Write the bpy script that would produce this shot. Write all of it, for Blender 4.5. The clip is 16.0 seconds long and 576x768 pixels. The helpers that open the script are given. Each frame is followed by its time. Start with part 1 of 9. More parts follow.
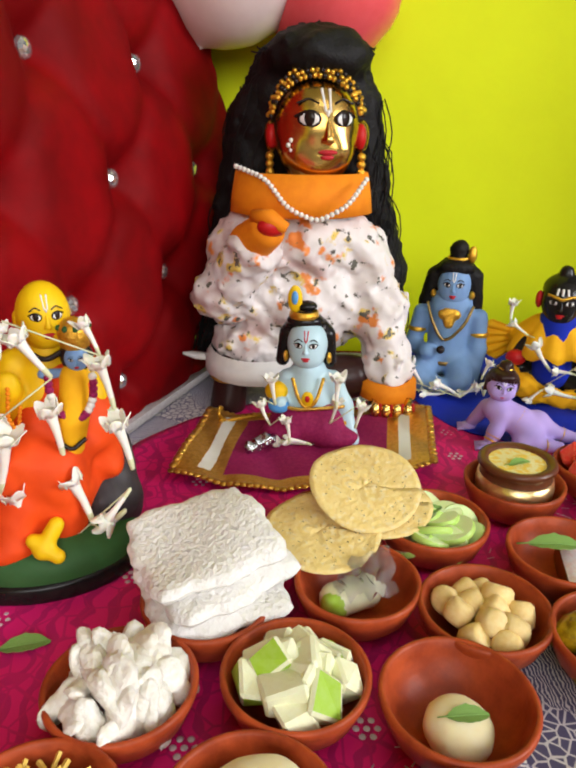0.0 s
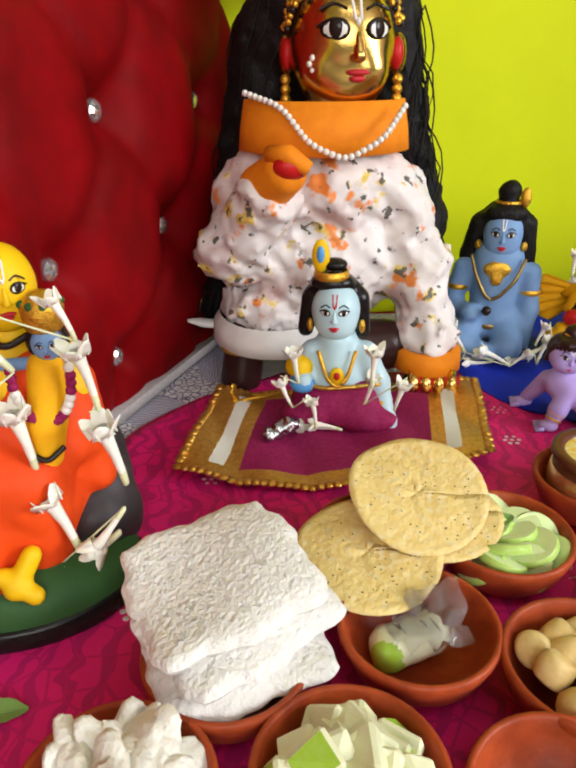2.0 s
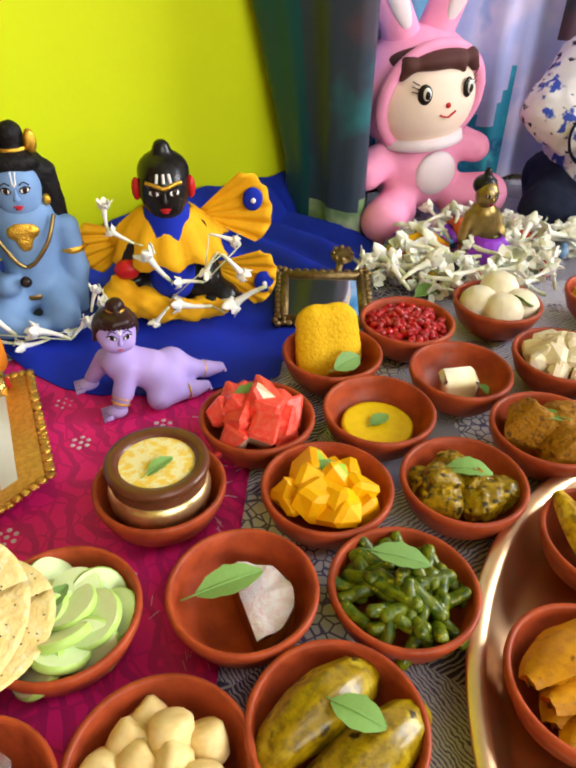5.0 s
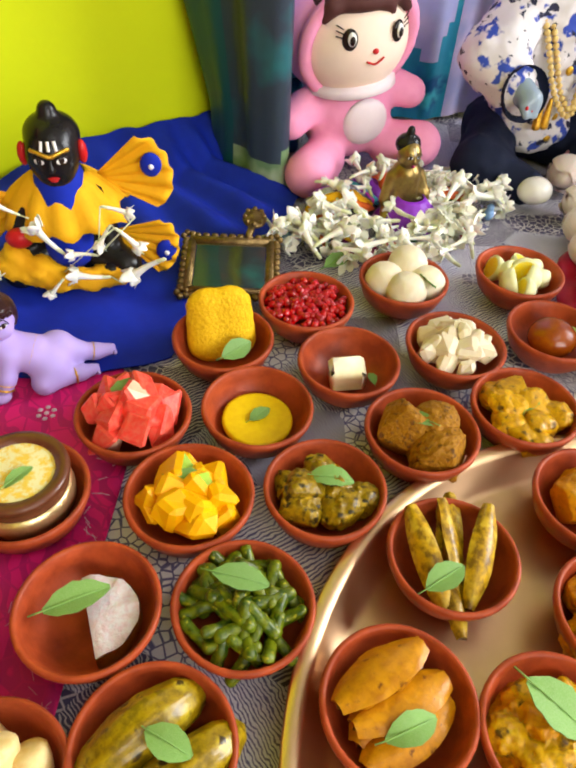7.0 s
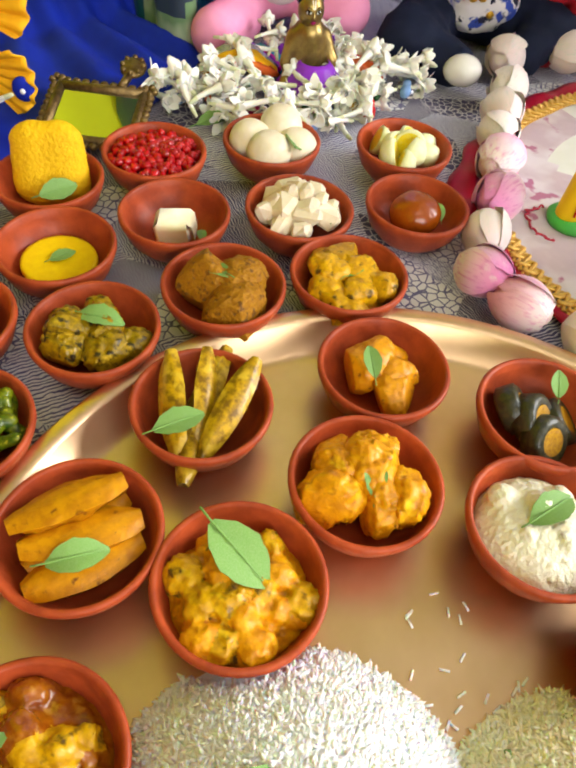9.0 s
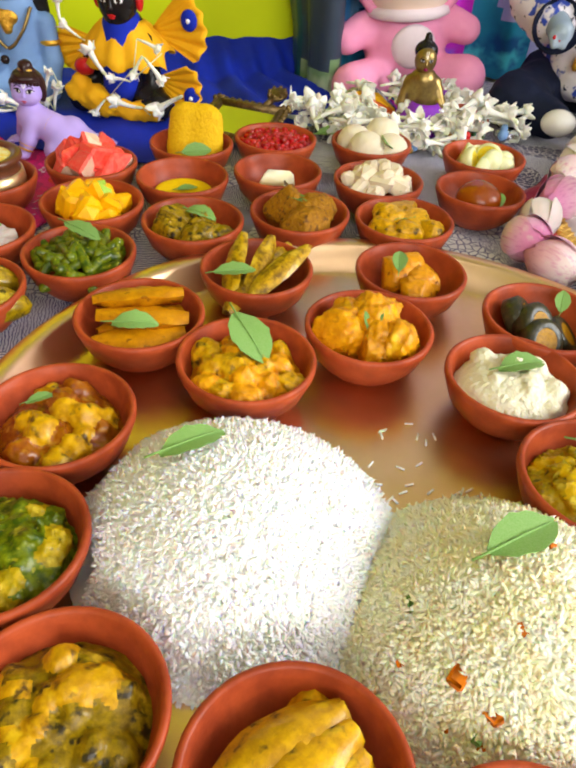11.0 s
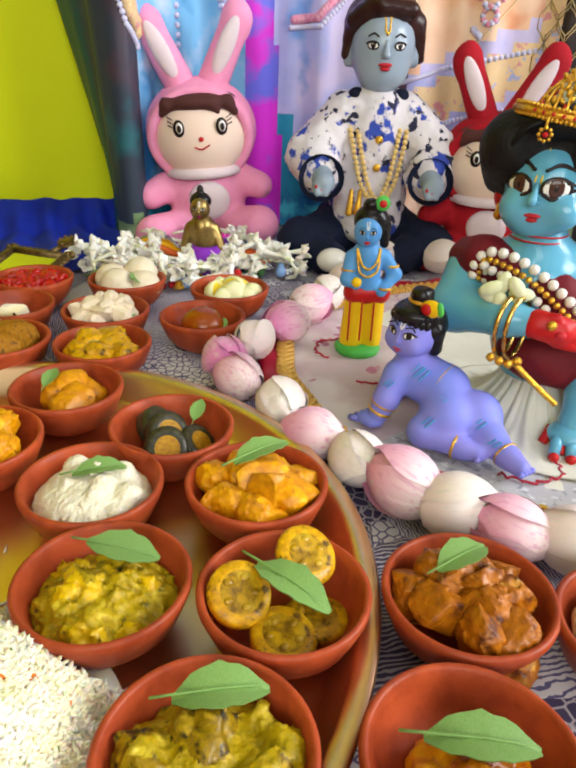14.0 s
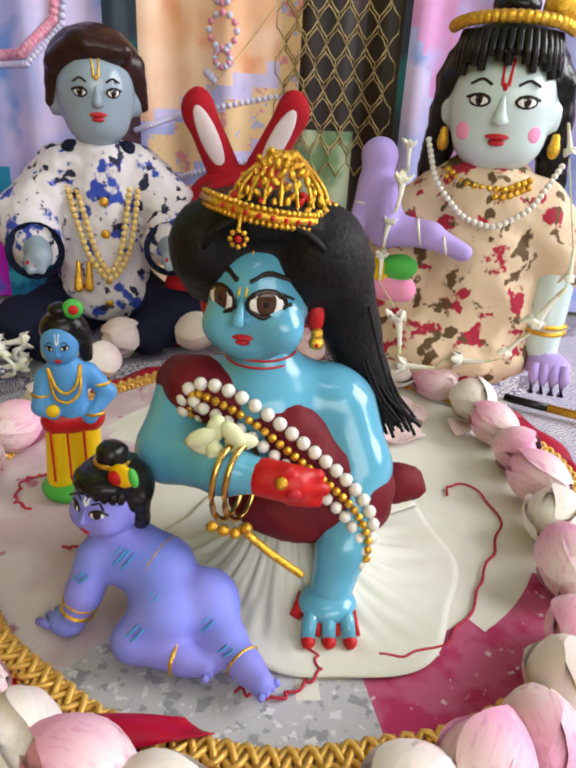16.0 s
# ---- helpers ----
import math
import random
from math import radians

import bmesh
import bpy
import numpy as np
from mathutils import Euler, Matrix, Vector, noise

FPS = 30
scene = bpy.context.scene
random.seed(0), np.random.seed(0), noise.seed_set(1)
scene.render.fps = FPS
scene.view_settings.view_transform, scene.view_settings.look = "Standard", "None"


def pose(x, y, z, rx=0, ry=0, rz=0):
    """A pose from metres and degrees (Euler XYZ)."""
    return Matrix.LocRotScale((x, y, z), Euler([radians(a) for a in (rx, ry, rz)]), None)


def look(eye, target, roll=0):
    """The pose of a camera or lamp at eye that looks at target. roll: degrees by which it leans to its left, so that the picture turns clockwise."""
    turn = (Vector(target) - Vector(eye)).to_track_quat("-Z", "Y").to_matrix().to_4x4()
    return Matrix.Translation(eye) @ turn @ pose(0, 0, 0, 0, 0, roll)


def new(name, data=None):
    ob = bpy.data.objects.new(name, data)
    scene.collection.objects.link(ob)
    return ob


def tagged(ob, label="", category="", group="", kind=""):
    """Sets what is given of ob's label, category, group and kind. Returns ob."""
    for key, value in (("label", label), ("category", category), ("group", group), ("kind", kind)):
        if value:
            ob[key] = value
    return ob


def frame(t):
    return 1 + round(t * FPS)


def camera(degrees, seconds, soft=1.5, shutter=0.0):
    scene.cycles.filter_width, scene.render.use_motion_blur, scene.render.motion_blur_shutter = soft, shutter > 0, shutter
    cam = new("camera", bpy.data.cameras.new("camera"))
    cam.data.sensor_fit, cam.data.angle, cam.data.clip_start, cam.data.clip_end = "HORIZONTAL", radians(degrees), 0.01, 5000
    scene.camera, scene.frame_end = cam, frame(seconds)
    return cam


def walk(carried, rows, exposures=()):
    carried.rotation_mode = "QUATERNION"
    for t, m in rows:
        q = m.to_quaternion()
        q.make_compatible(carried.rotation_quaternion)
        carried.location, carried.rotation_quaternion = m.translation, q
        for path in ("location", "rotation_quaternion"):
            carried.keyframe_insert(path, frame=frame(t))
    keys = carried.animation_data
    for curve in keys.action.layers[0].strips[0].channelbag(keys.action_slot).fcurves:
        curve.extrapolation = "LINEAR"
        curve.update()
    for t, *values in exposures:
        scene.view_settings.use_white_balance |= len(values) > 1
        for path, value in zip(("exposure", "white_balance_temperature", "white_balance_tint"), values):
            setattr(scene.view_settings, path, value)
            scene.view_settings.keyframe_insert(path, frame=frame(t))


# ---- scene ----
cam = camera(47.7, 16.0, soft=2.8)
METRES, EYE, TILT, LEAN, TURN = 1.7, 0.362, -22.0, -0.7, 0.0
ROWS = [
    (0.0, 0.0, 0.0, 0.0, 0.0, 0.0, -0.0),
    (0.5, -0.0266, -0.0069, -0.0158, 1.89, -0.28, -0.51),
    (1.0, -0.0375, -0.0049, -0.0201, 2.73, -0.93, -0.5),
    (1.5, -0.0289, 0.0233, -0.0132, 2.27, -2.17, 0.01),
    (2.0, -0.0104, 0.0713, 0.0129, 0.57, -4.19, 1.04),
    (2.5, 0.0172, 0.1095, 0.0345, -4.35, -6.89, 2.56),
    (3.0, 0.0311, 0.1134, 0.0524, -13.43, -9.33, 4.55),
    (3.5, 0.0283, 0.1248, 0.057, -21.01, -11.76, 7.0),
    (4.0, 0.0398, 0.1344, 0.0609, -25.14, -14.64, 8.73),
    (4.5, 0.0574, 0.1307, 0.0599, -28.46, -16.91, 10.1),
    (5.0, 0.0675, 0.1181, 0.0571, -30.87, -17.65, 11.03),
    (7.5, 0.1693, 0.1019, 0.0945, -31.56, -28.87, 9.13),
    (8.0, 0.2191, 0.0933, 0.0861, -29.58, -30.07, 7.84),
    (8.5, 0.2386, 0.0878, 0.0609, -28.86, -31.58, 7.06),
    (9.0, 0.2182, 0.0527, 0.0311, -26.84, -31.45, 5.99),
    (11.5, 0.2252, -0.0712, -0.0695, -9.08, -15.04, 1.16),
    (12.0, 0.2672, -0.082, -0.0876, -7.3, -11.57, 0.33),
    (12.5, 0.3018, -0.0885, -0.0983, -6.12, -9.32, 0.13),
    (13.0, 0.3337, -0.0943, -0.1005, -5.76, -7.79, 0.57),
    (13.5, 0.3606, -0.0998, -0.0957, -7.53, -6.77, 1.77),
    (14.0, 0.3822, -0.0924, -0.0807, -13.44, -5.81, 3.83),
    (14.5, 0.4067, -0.0583, -0.0555, -21.67, -5.32, 6.66),
    (15.0, 0.4215, -0.0345, -0.0352, -28.37, -5.42, 8.99),
    (15.5, 0.4342, -0.0267, -0.0351, -30.75, -5.62, 9.45),
    (16.0, 0.4718, -0.0258, -0.0352, -29.39, -5.84, 8.64),
]
walk(cam, [(t, pose(0, 0, EYE, TILT, LEAN, TURN) @ pose(METRES * x, METRES * y, METRES * z, 90 + pitch, roll, yaw)) for t, x, y, z, yaw, pitch, roll in ROWS],
     exposures=[(0.0, 0.06), (2.5, 0.08), (4.5, 0.36), (8.5, 0.50), (9.2, 0.44), (11.5, 0.15), (13.0, -0.18), (14.5, 0.12), (16.0, -0.2)])

# ---------------------------------------------------------------- world and lights
world = bpy.data.worlds.new("sky")
scene.world = world
world.use_nodes = True
wn = world.node_tree
sky = wn.nodes.new("ShaderNodeTexSky")
sky.sky_type, sky.sun_disc = "NISHITA", False
sky.sun_elevation, sky.sun_rotation = radians(50), radians(160)
wn.links.new(sky.outputs[0], wn.nodes["Background"].inputs[0])
wn.nodes["Background"].inputs[1].default_value = 0.08


def window_light(name, at, target, sx, sy, watts, colour=(1, 1, 1)):
    d = bpy.data.lights.new(name, "AREA")
    d.shape, d.size, d.size_y, d.energy, d.color = "RECTANGLE", sx, sy, watts, colour
    o = new(name, d)
    o.matrix_world = look(at, target)
    return o


window_light("window_light_south", (0.4, -2.32, 1.25), (0.6, 0.4, 0.3), 2.2, 1.3, 50, (1.0, 0.98, 0.95))
window_light("window_light_east", (2.92, -0.7, 1.25), (0.6, 0.2, 0.4), 1.5, 1.3, 84, (0.97, 0.98, 1.0))
# weak overhead fill, added to lift the darks; no lamp hangs there
window_light("ceiling_fill", (0.5, -0.5, 1.98), (0.5, -0.3, 0), 1.3, 0.16, 4, (1.0, 0.99, 0.97))

# ---------------------------------------------------------------- materials


def mat(name, base, rough=0.5, second=None, scale=40.0, amount=0.35, metal=0.0, bump=0.0, bump_scale=None,
        coat=0.0, sheen=0.0, sss=0.0, detail=4.0, contrast=0.25, vary=0.0, spec=0.26, alpha=1.0, trans=0.0):
    """A principled material: base colour broken by noise towards a second colour, with noise relief."""
    m = bpy.data.materials.new(name)
    m.use_nodes = True
    t = m.node_tree
    b = t.nodes["Principled BSDF"]
    b.inputs["Roughness"].default_value = rough
    b.inputs["Metallic"].default_value = metal
    b.inputs["Coat Weight"].default_value = coat
    b.inputs["Coat Roughness"].default_value = 0.12
    b.inputs["Sheen Weight"].default_value = sheen
    b.inputs["Specular IOR Level"].default_value = spec
    b.inputs["Alpha"].default_value = alpha
    b.inputs["Transmission Weight"].default_value = trans
    if sss:
        b.inputs["Subsurface Weight"].default_value = sss
        b.inputs["Subsurface Radius"].default_value = (0.006, 0.004, 0.002)
    second = second or tuple(c * 0.7 for c in base)
    co = t.nodes.new("ShaderNodeTexCoord")
    src = co.outputs["Object"]
    if vary:
        oi = t.nodes.new("ShaderNodeObjectInfo")
        ad = t.nodes.new("ShaderNodeVectorMath")
        ad.operation = "ADD"
        sc = t.nodes.new("ShaderNodeMath")
        sc.operation = "MULTIPLY"
        sc.inputs[1].default_value = 7.0
        t.links.new(oi.outputs["Random"], sc.inputs[0])
        t.links.new(src, ad.inputs[0])
        t.links.new(sc.outputs[0], ad.inputs[1])
        src = ad.outputs[0]
    n = t.nodes.new("ShaderNodeTexNoise")
    n.inputs["Scale"].default_value, n.inputs["Detail"].default_value = scale, detail
    n.inputs["Roughness"].default_value = 0.6
    t.links.new(src, n.inputs["Vector"])
    r = t.nodes.new("ShaderNodeMapRange")
    r.inputs["From Min"].default_value, r.inputs["From Max"].default_value = 0.5 - contrast / 2, 0.5 + contrast / 2
    r.inputs["To Max"].default_value = amount
    t.links.new(n.outputs["Fac"], r.inputs["Value"])
    mx = t.nodes.new("ShaderNodeMix")
    mx.data_type = "RGBA"
    mx.inputs["A"].default_value, mx.inputs["B"].default_value = (*base, 1), (*second, 1)
    t.links.new(r.outputs[0], mx.inputs["Factor"])
    out = mx.outputs["Result"]
    if vary:
        hs = t.nodes.new("ShaderNodeHueSaturation")
        mr = t.nodes.new("ShaderNodeMapRange")
        mr.inputs["To Min"].default_value, mr.inputs["To Max"].default_value = 1 - vary, 1 + vary
        t.links.new(oi.outputs["Random"], mr.inputs["Value"])
        t.links.new(mr.outputs[0], hs.inputs["Value"])
        t.links.new(out, hs.inputs["Color"])
        out = hs.outputs[0]
    t.links.new(out, b.inputs["Base Color"])
    if bump:
        n2 = t.nodes.new("ShaderNodeTexNoise")
        n2.inputs["Scale"].default_value, n2.inputs["Detail"].default_value = bump_scale or scale * 3, 5
        t.links.new(src, n2.inputs["Vector"])
        bp = t.nodes.new("ShaderNodeBump")
        bp.inputs["Strength"].default_value, bp.inputs["Distance"].default_value = bump, 0.002
        t.links.new(n2.outputs["Fac"], bp.inputs["Height"])
        t.links.new(bp.outputs[0], b.inputs["Normal"])
    return m


def mottle(m, colour, scale, low, high, rough=None):
    """Lay patches of one more colour over a material made by mat()."""
    t = m.node_tree
    b = t.nodes["Principled BSDF"]
    prev = b.inputs["Base Color"].links[0].from_socket
    co = t.nodes.new("ShaderNodeTexCoord")
    n = t.nodes.new("ShaderNodeTexNoise")
    n.inputs["Scale"].default_value, n.inputs["Detail"].default_value = scale, 3
    t.links.new(co.outputs["Object"], n.inputs["Vector"])
    r = t.nodes.new("ShaderNodeMapRange")
    r.inputs["From Min"].default_value, r.inputs["From Max"].default_value = low, high
    t.links.new(n.outputs["Fac"], r.inputs["Value"])
    mx = t.nodes.new("ShaderNodeMix")
    mx.data_type = "RGBA"
    mx.inputs["B"].default_value = (*colour, 1)
    t.links.new(r.outputs[0], mx.inputs["Factor"])
    t.links.new(prev, mx.inputs["A"])
    t.links.new(mx.outputs["Result"], b.inputs["Base Color"])
    return m


M = {}
M["wall"] = mat("yellow_green_paint", (0.70, 0.78, 0.0008), 0.7, (0.65, 0.72, 0.0008), 6, 0.5, bump=0.08, bump_scale=160)
# unseen room shell: walls, ceiling and floor kept dark to cut bounced light
M["room"] = mat("dim_shell_paint", (0.15, 0.14, 0.13), 0.7, (0.12, 0.11, 0.10), 5, 0.5, bump=0.05)
M["ceiling"] = mat("dim_ceiling_paint", (0.34, 0.33, 0.32), 0.8, (0.30, 0.29, 0.28), 4, 0.5)
M["floor"] = mat("grey_floor", (0.20, 0.18, 0.17), 0.4, (0.15, 0.14, 0.13), 8, 0.6)
M["velvet"] = mat("red_velvet", (0.25, 0.0006, 0.003), 0.6, (0.10, 0.0004, 0.001), 10, 0.7, bump=0.1, bump_scale=500, spec=0.10)
M["clay"] = mat("terracotta", (0.42, 0.068, 0.018), 0.42, (0.22, 0.030, 0.009), 45, 0.75, bump=0.18, bump_scale=170, vary=0.10)
M["brass"] = mat("brass_sheet", (0.80, 0.54, 0.31), 0.36, (0.68, 0.43, 0.22), 14, 0.6, metal=1.0, bump=0.05, bump_scale=45)
M["pink"] = mat("magenta_cotton", (0.56, 0.004, 0.13), 0.8, (0.40, 0.003, 0.11), 30, 0.6, bump=0.1, bump_scale=900)
M["gold"] = mat("gold_trim", (0.80, 0.48, 0.10), 0.32, (0.55, 0.28, 0.04), 260, 0.7, metal=0.9, bump=0.4, bump_scale=700)
M["white"] = mat("white_cotton", (0.78, 0.77, 0.74), 0.8, (0.66, 0.65, 0.62), 60, 0.5, bump=0.1, bump_scale=600)
M["blue_cloth"] = mat("royal_blue_cloth", (0.003, 0.022, 0.42), 0.8, (0.002, 0.012, 0.26), 20, 0.6, bump=0.1, bump_scale=700, spec=0.3)
M["leaf"] = mat("basil_green", (0.17, 0.33, 0.07), 0.5, (0.27, 0.41, 0.15), 60, 0.6, bump=0.2, bump_scale=200, vary=0.15)
M["grey"] = mat("plain", (0.4, 0.4, 0.4), 0.6)

# ---------------------------------------------------------------- shapes


def rot(rx=0, ry=0, rz=0):
    return np.array(Euler([radians(a) for a in (rx, ry, rz)]).to_matrix())


class Shape:
    """Collects the faces of one mesh, each with the number of its material."""

    def __init__(self, *materials):
        self.v, self.f, self.m, self.materials = [], [], [], [M[x] if isinstance(x, str) else x for x in materials]
        self.count = 0

    def add(self, verts, faces, m=0):
        verts = np.asarray(verts, float)
        self.v.append(verts)
        ms = np.broadcast_to(m, (len(faces),))
        self.f += [tuple(int(i) + self.count for i in q) for q in faces]
        self.m += [int(i) for i in ms]
        self.count += len(verts)
        return self

    def ball(self, c, r, m=0, turn=None, seg=16, ring=10, top=1.0, bottom=-1.0):
        r = (r, r, r) if np.isscalar(r) else r
        vs = []
        a0, a1 = math.asin(bottom), math.asin(top)
        for i in range(ring + 1):
            a = a0 + (a1 - a0) * i / ring
            for j in range(seg):
                b = 2 * math.pi * j / seg
                vs.append((math.cos(a) * math.cos(b), math.cos(a) * math.sin(b), math.sin(a)))
        vs = np.array(vs) * r
        if turn is not None:
            vs = vs @ turn.T
        vs = vs + np.array(c)
        fs = [(i * seg + j, i * seg + (j + 1) % seg, (i + 1) * seg + (j + 1) % seg, (i + 1) * seg + j) for i in range(ring) for j in range(seg)]
        if bottom > -1:
            fs.append(tuple(reversed(range(seg))))
        if top < 1:
            fs.append(tuple(ring * seg + j for j in range(seg)))
        return self.add(vs, fs, m)

    def lathe(self, profile, m=0, seg=40, c=(0, 0, 0), wobble=0.0, turn=None):
        vs = []
        ph = random.uniform(0, 6)
        for r, z in profile:
            for j in range(seg):
                b = 2 * math.pi * j / seg
                w = 1 + wobble * (math.sin(2 * b + ph) + 0.6 * math.sin(3 * b + 2 * ph))
                vs.append((r * w * math.cos(b), r * w * math.sin(b), z))
        n = len(profile)
        fs = [(i * seg + j, i * seg + (j + 1) % seg, (i + 1) * seg + (j + 1) % seg, (i + 1) * seg + j) for i in range(n - 1) for j in range(seg)]
        vs = np.array(vs)
        if turn is not None:
            vs = vs @ turn.T
        return self.add(vs + np.array(c), fs, m)

    def tube(self, pts, r, m=0, seg=8, closed=False, flat=1.0):
        P = [Vector(p) for p in pts]
        n = len(P)
        rs = [r] * n if np.isscalar(r) else list(r)
        vs, up = [], Vector((0, 0, 1))
        for i in range(n):
            a = P[(i - 1) % n] if closed or i else P[0]
            b = P[(i + 1) % n] if closed or i < n - 1 else P[-1]
            d = (b - a).normalized()
            s = d.cross(up)
            s = s.normalized() if s.length > 1e-4 else Vector((1, 0, 0))
            u = s.cross(d)
            for j in range(seg):
                g = 2 * math.pi * j / seg
                vs.append(P[i] + rs[i] * (math.cos(g) * s + flat * math.sin(g) * u))
        k = n if closed else n - 1
        fs = [(i * seg + j, i * seg + (j + 1) % seg, ((i + 1) % n) * seg + (j + 1) % seg, ((i + 1) % n) * seg + j) for i in range(k) for j in range(seg)]
        if not closed:
            fs += [tuple(reversed(range(seg))), tuple((n - 1) * seg + j for j in range(seg))]
        return self.add([tuple(v) for v in vs], fs, m)

    def sheet(self, grid, m=0, thick=0.0):
        """A cloth or leaf from a grid of points, with a back face when thick."""
        g = np.asarray(grid, float)
        a, b = g.shape[:2]
        fs = [(i * b + j, (i + 1) * b + j, (i + 1) * b + j + 1, i * b + j + 1) for i in range(a - 1) for j in range(b - 1)]
        vs = g.reshape(-1, 3)
        self.add(vs, fs, m)
        if thick:
            du, dv = np.gradient(g, axis=0), np.gradient(g, axis=1)
            nn = np.cross(du, dv)
            nn /= np.linalg.norm(nn, axis=2, keepdims=True) + 1e-9
            back = (g - nn * thick).reshape(-1, 3)
            rim = [i * b for i in range(a)] + [(a - 1) * b + j for j in range(1, b)] + [i * b + b - 1 for i in range(a - 2, -1, -1)] + [j for j in range(b - 2, 0, -1)]
            n = a * b
            side = [(rim[i], rim[i - 1], n + rim[i - 1], n + rim[i]) for i in range(len(rim))]
            self.add(np.vstack([vs, back]), [tuple(n + i for i in reversed(q)) for q in fs] + side, m)
        return self

    def block(self, c, size, m=0, turn=None, bevel=0.12):
        """A box with chamfered edges."""
        x, y, z = [s / 2 for s in size]
        b = bevel * min(x, y, z)
        vs = []
        for sx in (-1, 1):
            for sy in (-1, 1):
                for sz in (-1, 1):
                    vs += [(sx * x, sy * (y - b), sz * (z - b)), (sx * (x - b), sy * y, sz * (z - b)), (sx * (x - b), sy * (y - b), sz * z)]
        i = lambda sx, sy, sz, k: 3 * (4 * sx + 2 * sy + sz) + k
        fs = []
        for s in (0, 1):
            q = [(i(s, 0, 0, 0), i(s, 0, 1, 0), i(s, 1, 1, 0), i(s, 1, 0, 0)), (i(0, s, 0, 1), i(1, s, 0, 1), i(1, s, 1, 1), i(0, s, 1, 1)), (i(0, 0, s, 2), i(0, 1, s, 2), i(1, 1, s, 2), i(1, 0, s, 2))]
            fs += [f if s == 0 else tuple(reversed(f)) for f in q]
        for u in (0, 1):
            for w in (0, 1):
                fs += [(i(u, w, 0, 0), i(u, w, 0, 1), i(u, w, 1, 1), i(u, w, 1, 0)), (i(u, 0, w, 0), i(u, 1, w, 0), i(u, 1, w, 2), i(u, 0, w, 2)), (i(0, u, w, 1), i(1, u, w, 1), i(1, u, w, 2), i(0, u, w, 2))]
        for sx in (0, 1):
            for sy in (0, 1):
                for sz in (0, 1):
                    fs.append((i(sx, sy, sz, 0), i(sx, sy, sz, 1), i(sx, sy, sz, 2)))
        vs = np.array(vs)
        if turn is not None:
            vs = vs @ turn.T
        return self.add(vs + np.array(c), fs, m)

    def net(self, prims, h, k=0.008, noise_amp=0.0, noise_freq=60.0, post=None):
        """A smooth skin round round-cones and ellipsoids. Each prim is (material, radius-pair, a, b) or (material, radii, centre[, turn])."""
        lo, hi = np.full(3, 1e9), np.full(3, -1e9)
        for p in prims:
            if p[0] == "c":
                for q, r in ((p[2], p[4]), (p[3], p[5])):
                    lo, hi = np.minimum(lo, np.array(q) - r), np.maximum(hi, np.array(q) + r)
            else:
                r = max(p[3])
                lo, hi = np.minimum(lo, np.array(p[2]) - r), np.maximum(hi, np.array(p[2]) + r)
        lo, hi = lo - 3 * h - noise_amp, hi + 3 * h + noise_amp
        n = np.ceil((hi - lo) / h).astype(int) + 1
        ax = [lo[i] + h * np.arange(n[i]) for i in range(3)]
        G = np.stack(np.meshgrid(*ax, indexing="ij"), -1)

        def dist(p, X):
            if p[0] == "c":
                a, b = np.array(p[2]), np.array(p[3])
                ab = b - a
                u = np.clip(((X - a) @ ab) / (ab @ ab + 1e-12), 0, 1)
                return np.linalg.norm(X - a - u[..., None] * ab, axis=-1) - (p[4] + (p[5] - p[4]) * u)
            q = X - np.array(p[2])
            if len(p) > 4 and p[4] is not None:
                q = q @ p[4]
            r = np.array(p[3])
            k0 = np.linalg.norm(q / r, axis=-1)
            k1 = np.linalg.norm(q / (r * r), axis=-1)
            return np.where(k1 > 1e-9, k0 * (k0 - 1.0) / np.maximum(k1, 1e-9), -min(r))
        d = None
        for p in prims:
            e = dist(p, G)
            if d is None:
                d = e
            else:
                w = np.clip(0.5 + 0.5 * (d - e) / k, 0, 1)
                d = d * (1 - w) + e * w - k * w * (1 - w)
        if noise_amp:
            d = d + noise_amp * (wave(G, noise_freq) + 0.45 * wave(G, noise_freq * 2.7))
        v, f = surface(d, lo, h)
        if len(prims) > 1:
            c = v[f].mean(axis=1)
            ds = np.stack([dist(p, c) for p in prims])
            ms = np.array([p[1] for p in prims])[ds.argmin(axis=0)]
        else:
            ms = prims[0][1]
        if post is not None:
            v = post(v)
        return self.add(v, f, ms)

    def moved(self, m, start=0):
        m = np.array(m)
        for i in range(start, len(self.v)):
            self.v[i] = self.v[i] @ m[:3, :3].T + m[:3, 3]
        return self

    def mesh(self, name, smooth=True):
        me = bpy.data.meshes.new(name)
        me.from_pydata(np.vstack(self.v).tolist(), [], self.f)
        for x in self.materials:
            me.materials.append(x)
        me.polygons.foreach_set("material_index", self.m)
        me.polygons.foreach_set("use_smooth", [smooth] * len(self.f))
        me.update()
        return me

    def thing(self, name, label="", category="", group="", kind="", m=None, smooth=True, parent=None):
        ob = new(name, self.mesh(name, smooth))
        if m is not None:
            ob.matrix_world = m
        if parent is not None:
            ob.parent = parent
        return tagged(ob, label, category, group, kind)


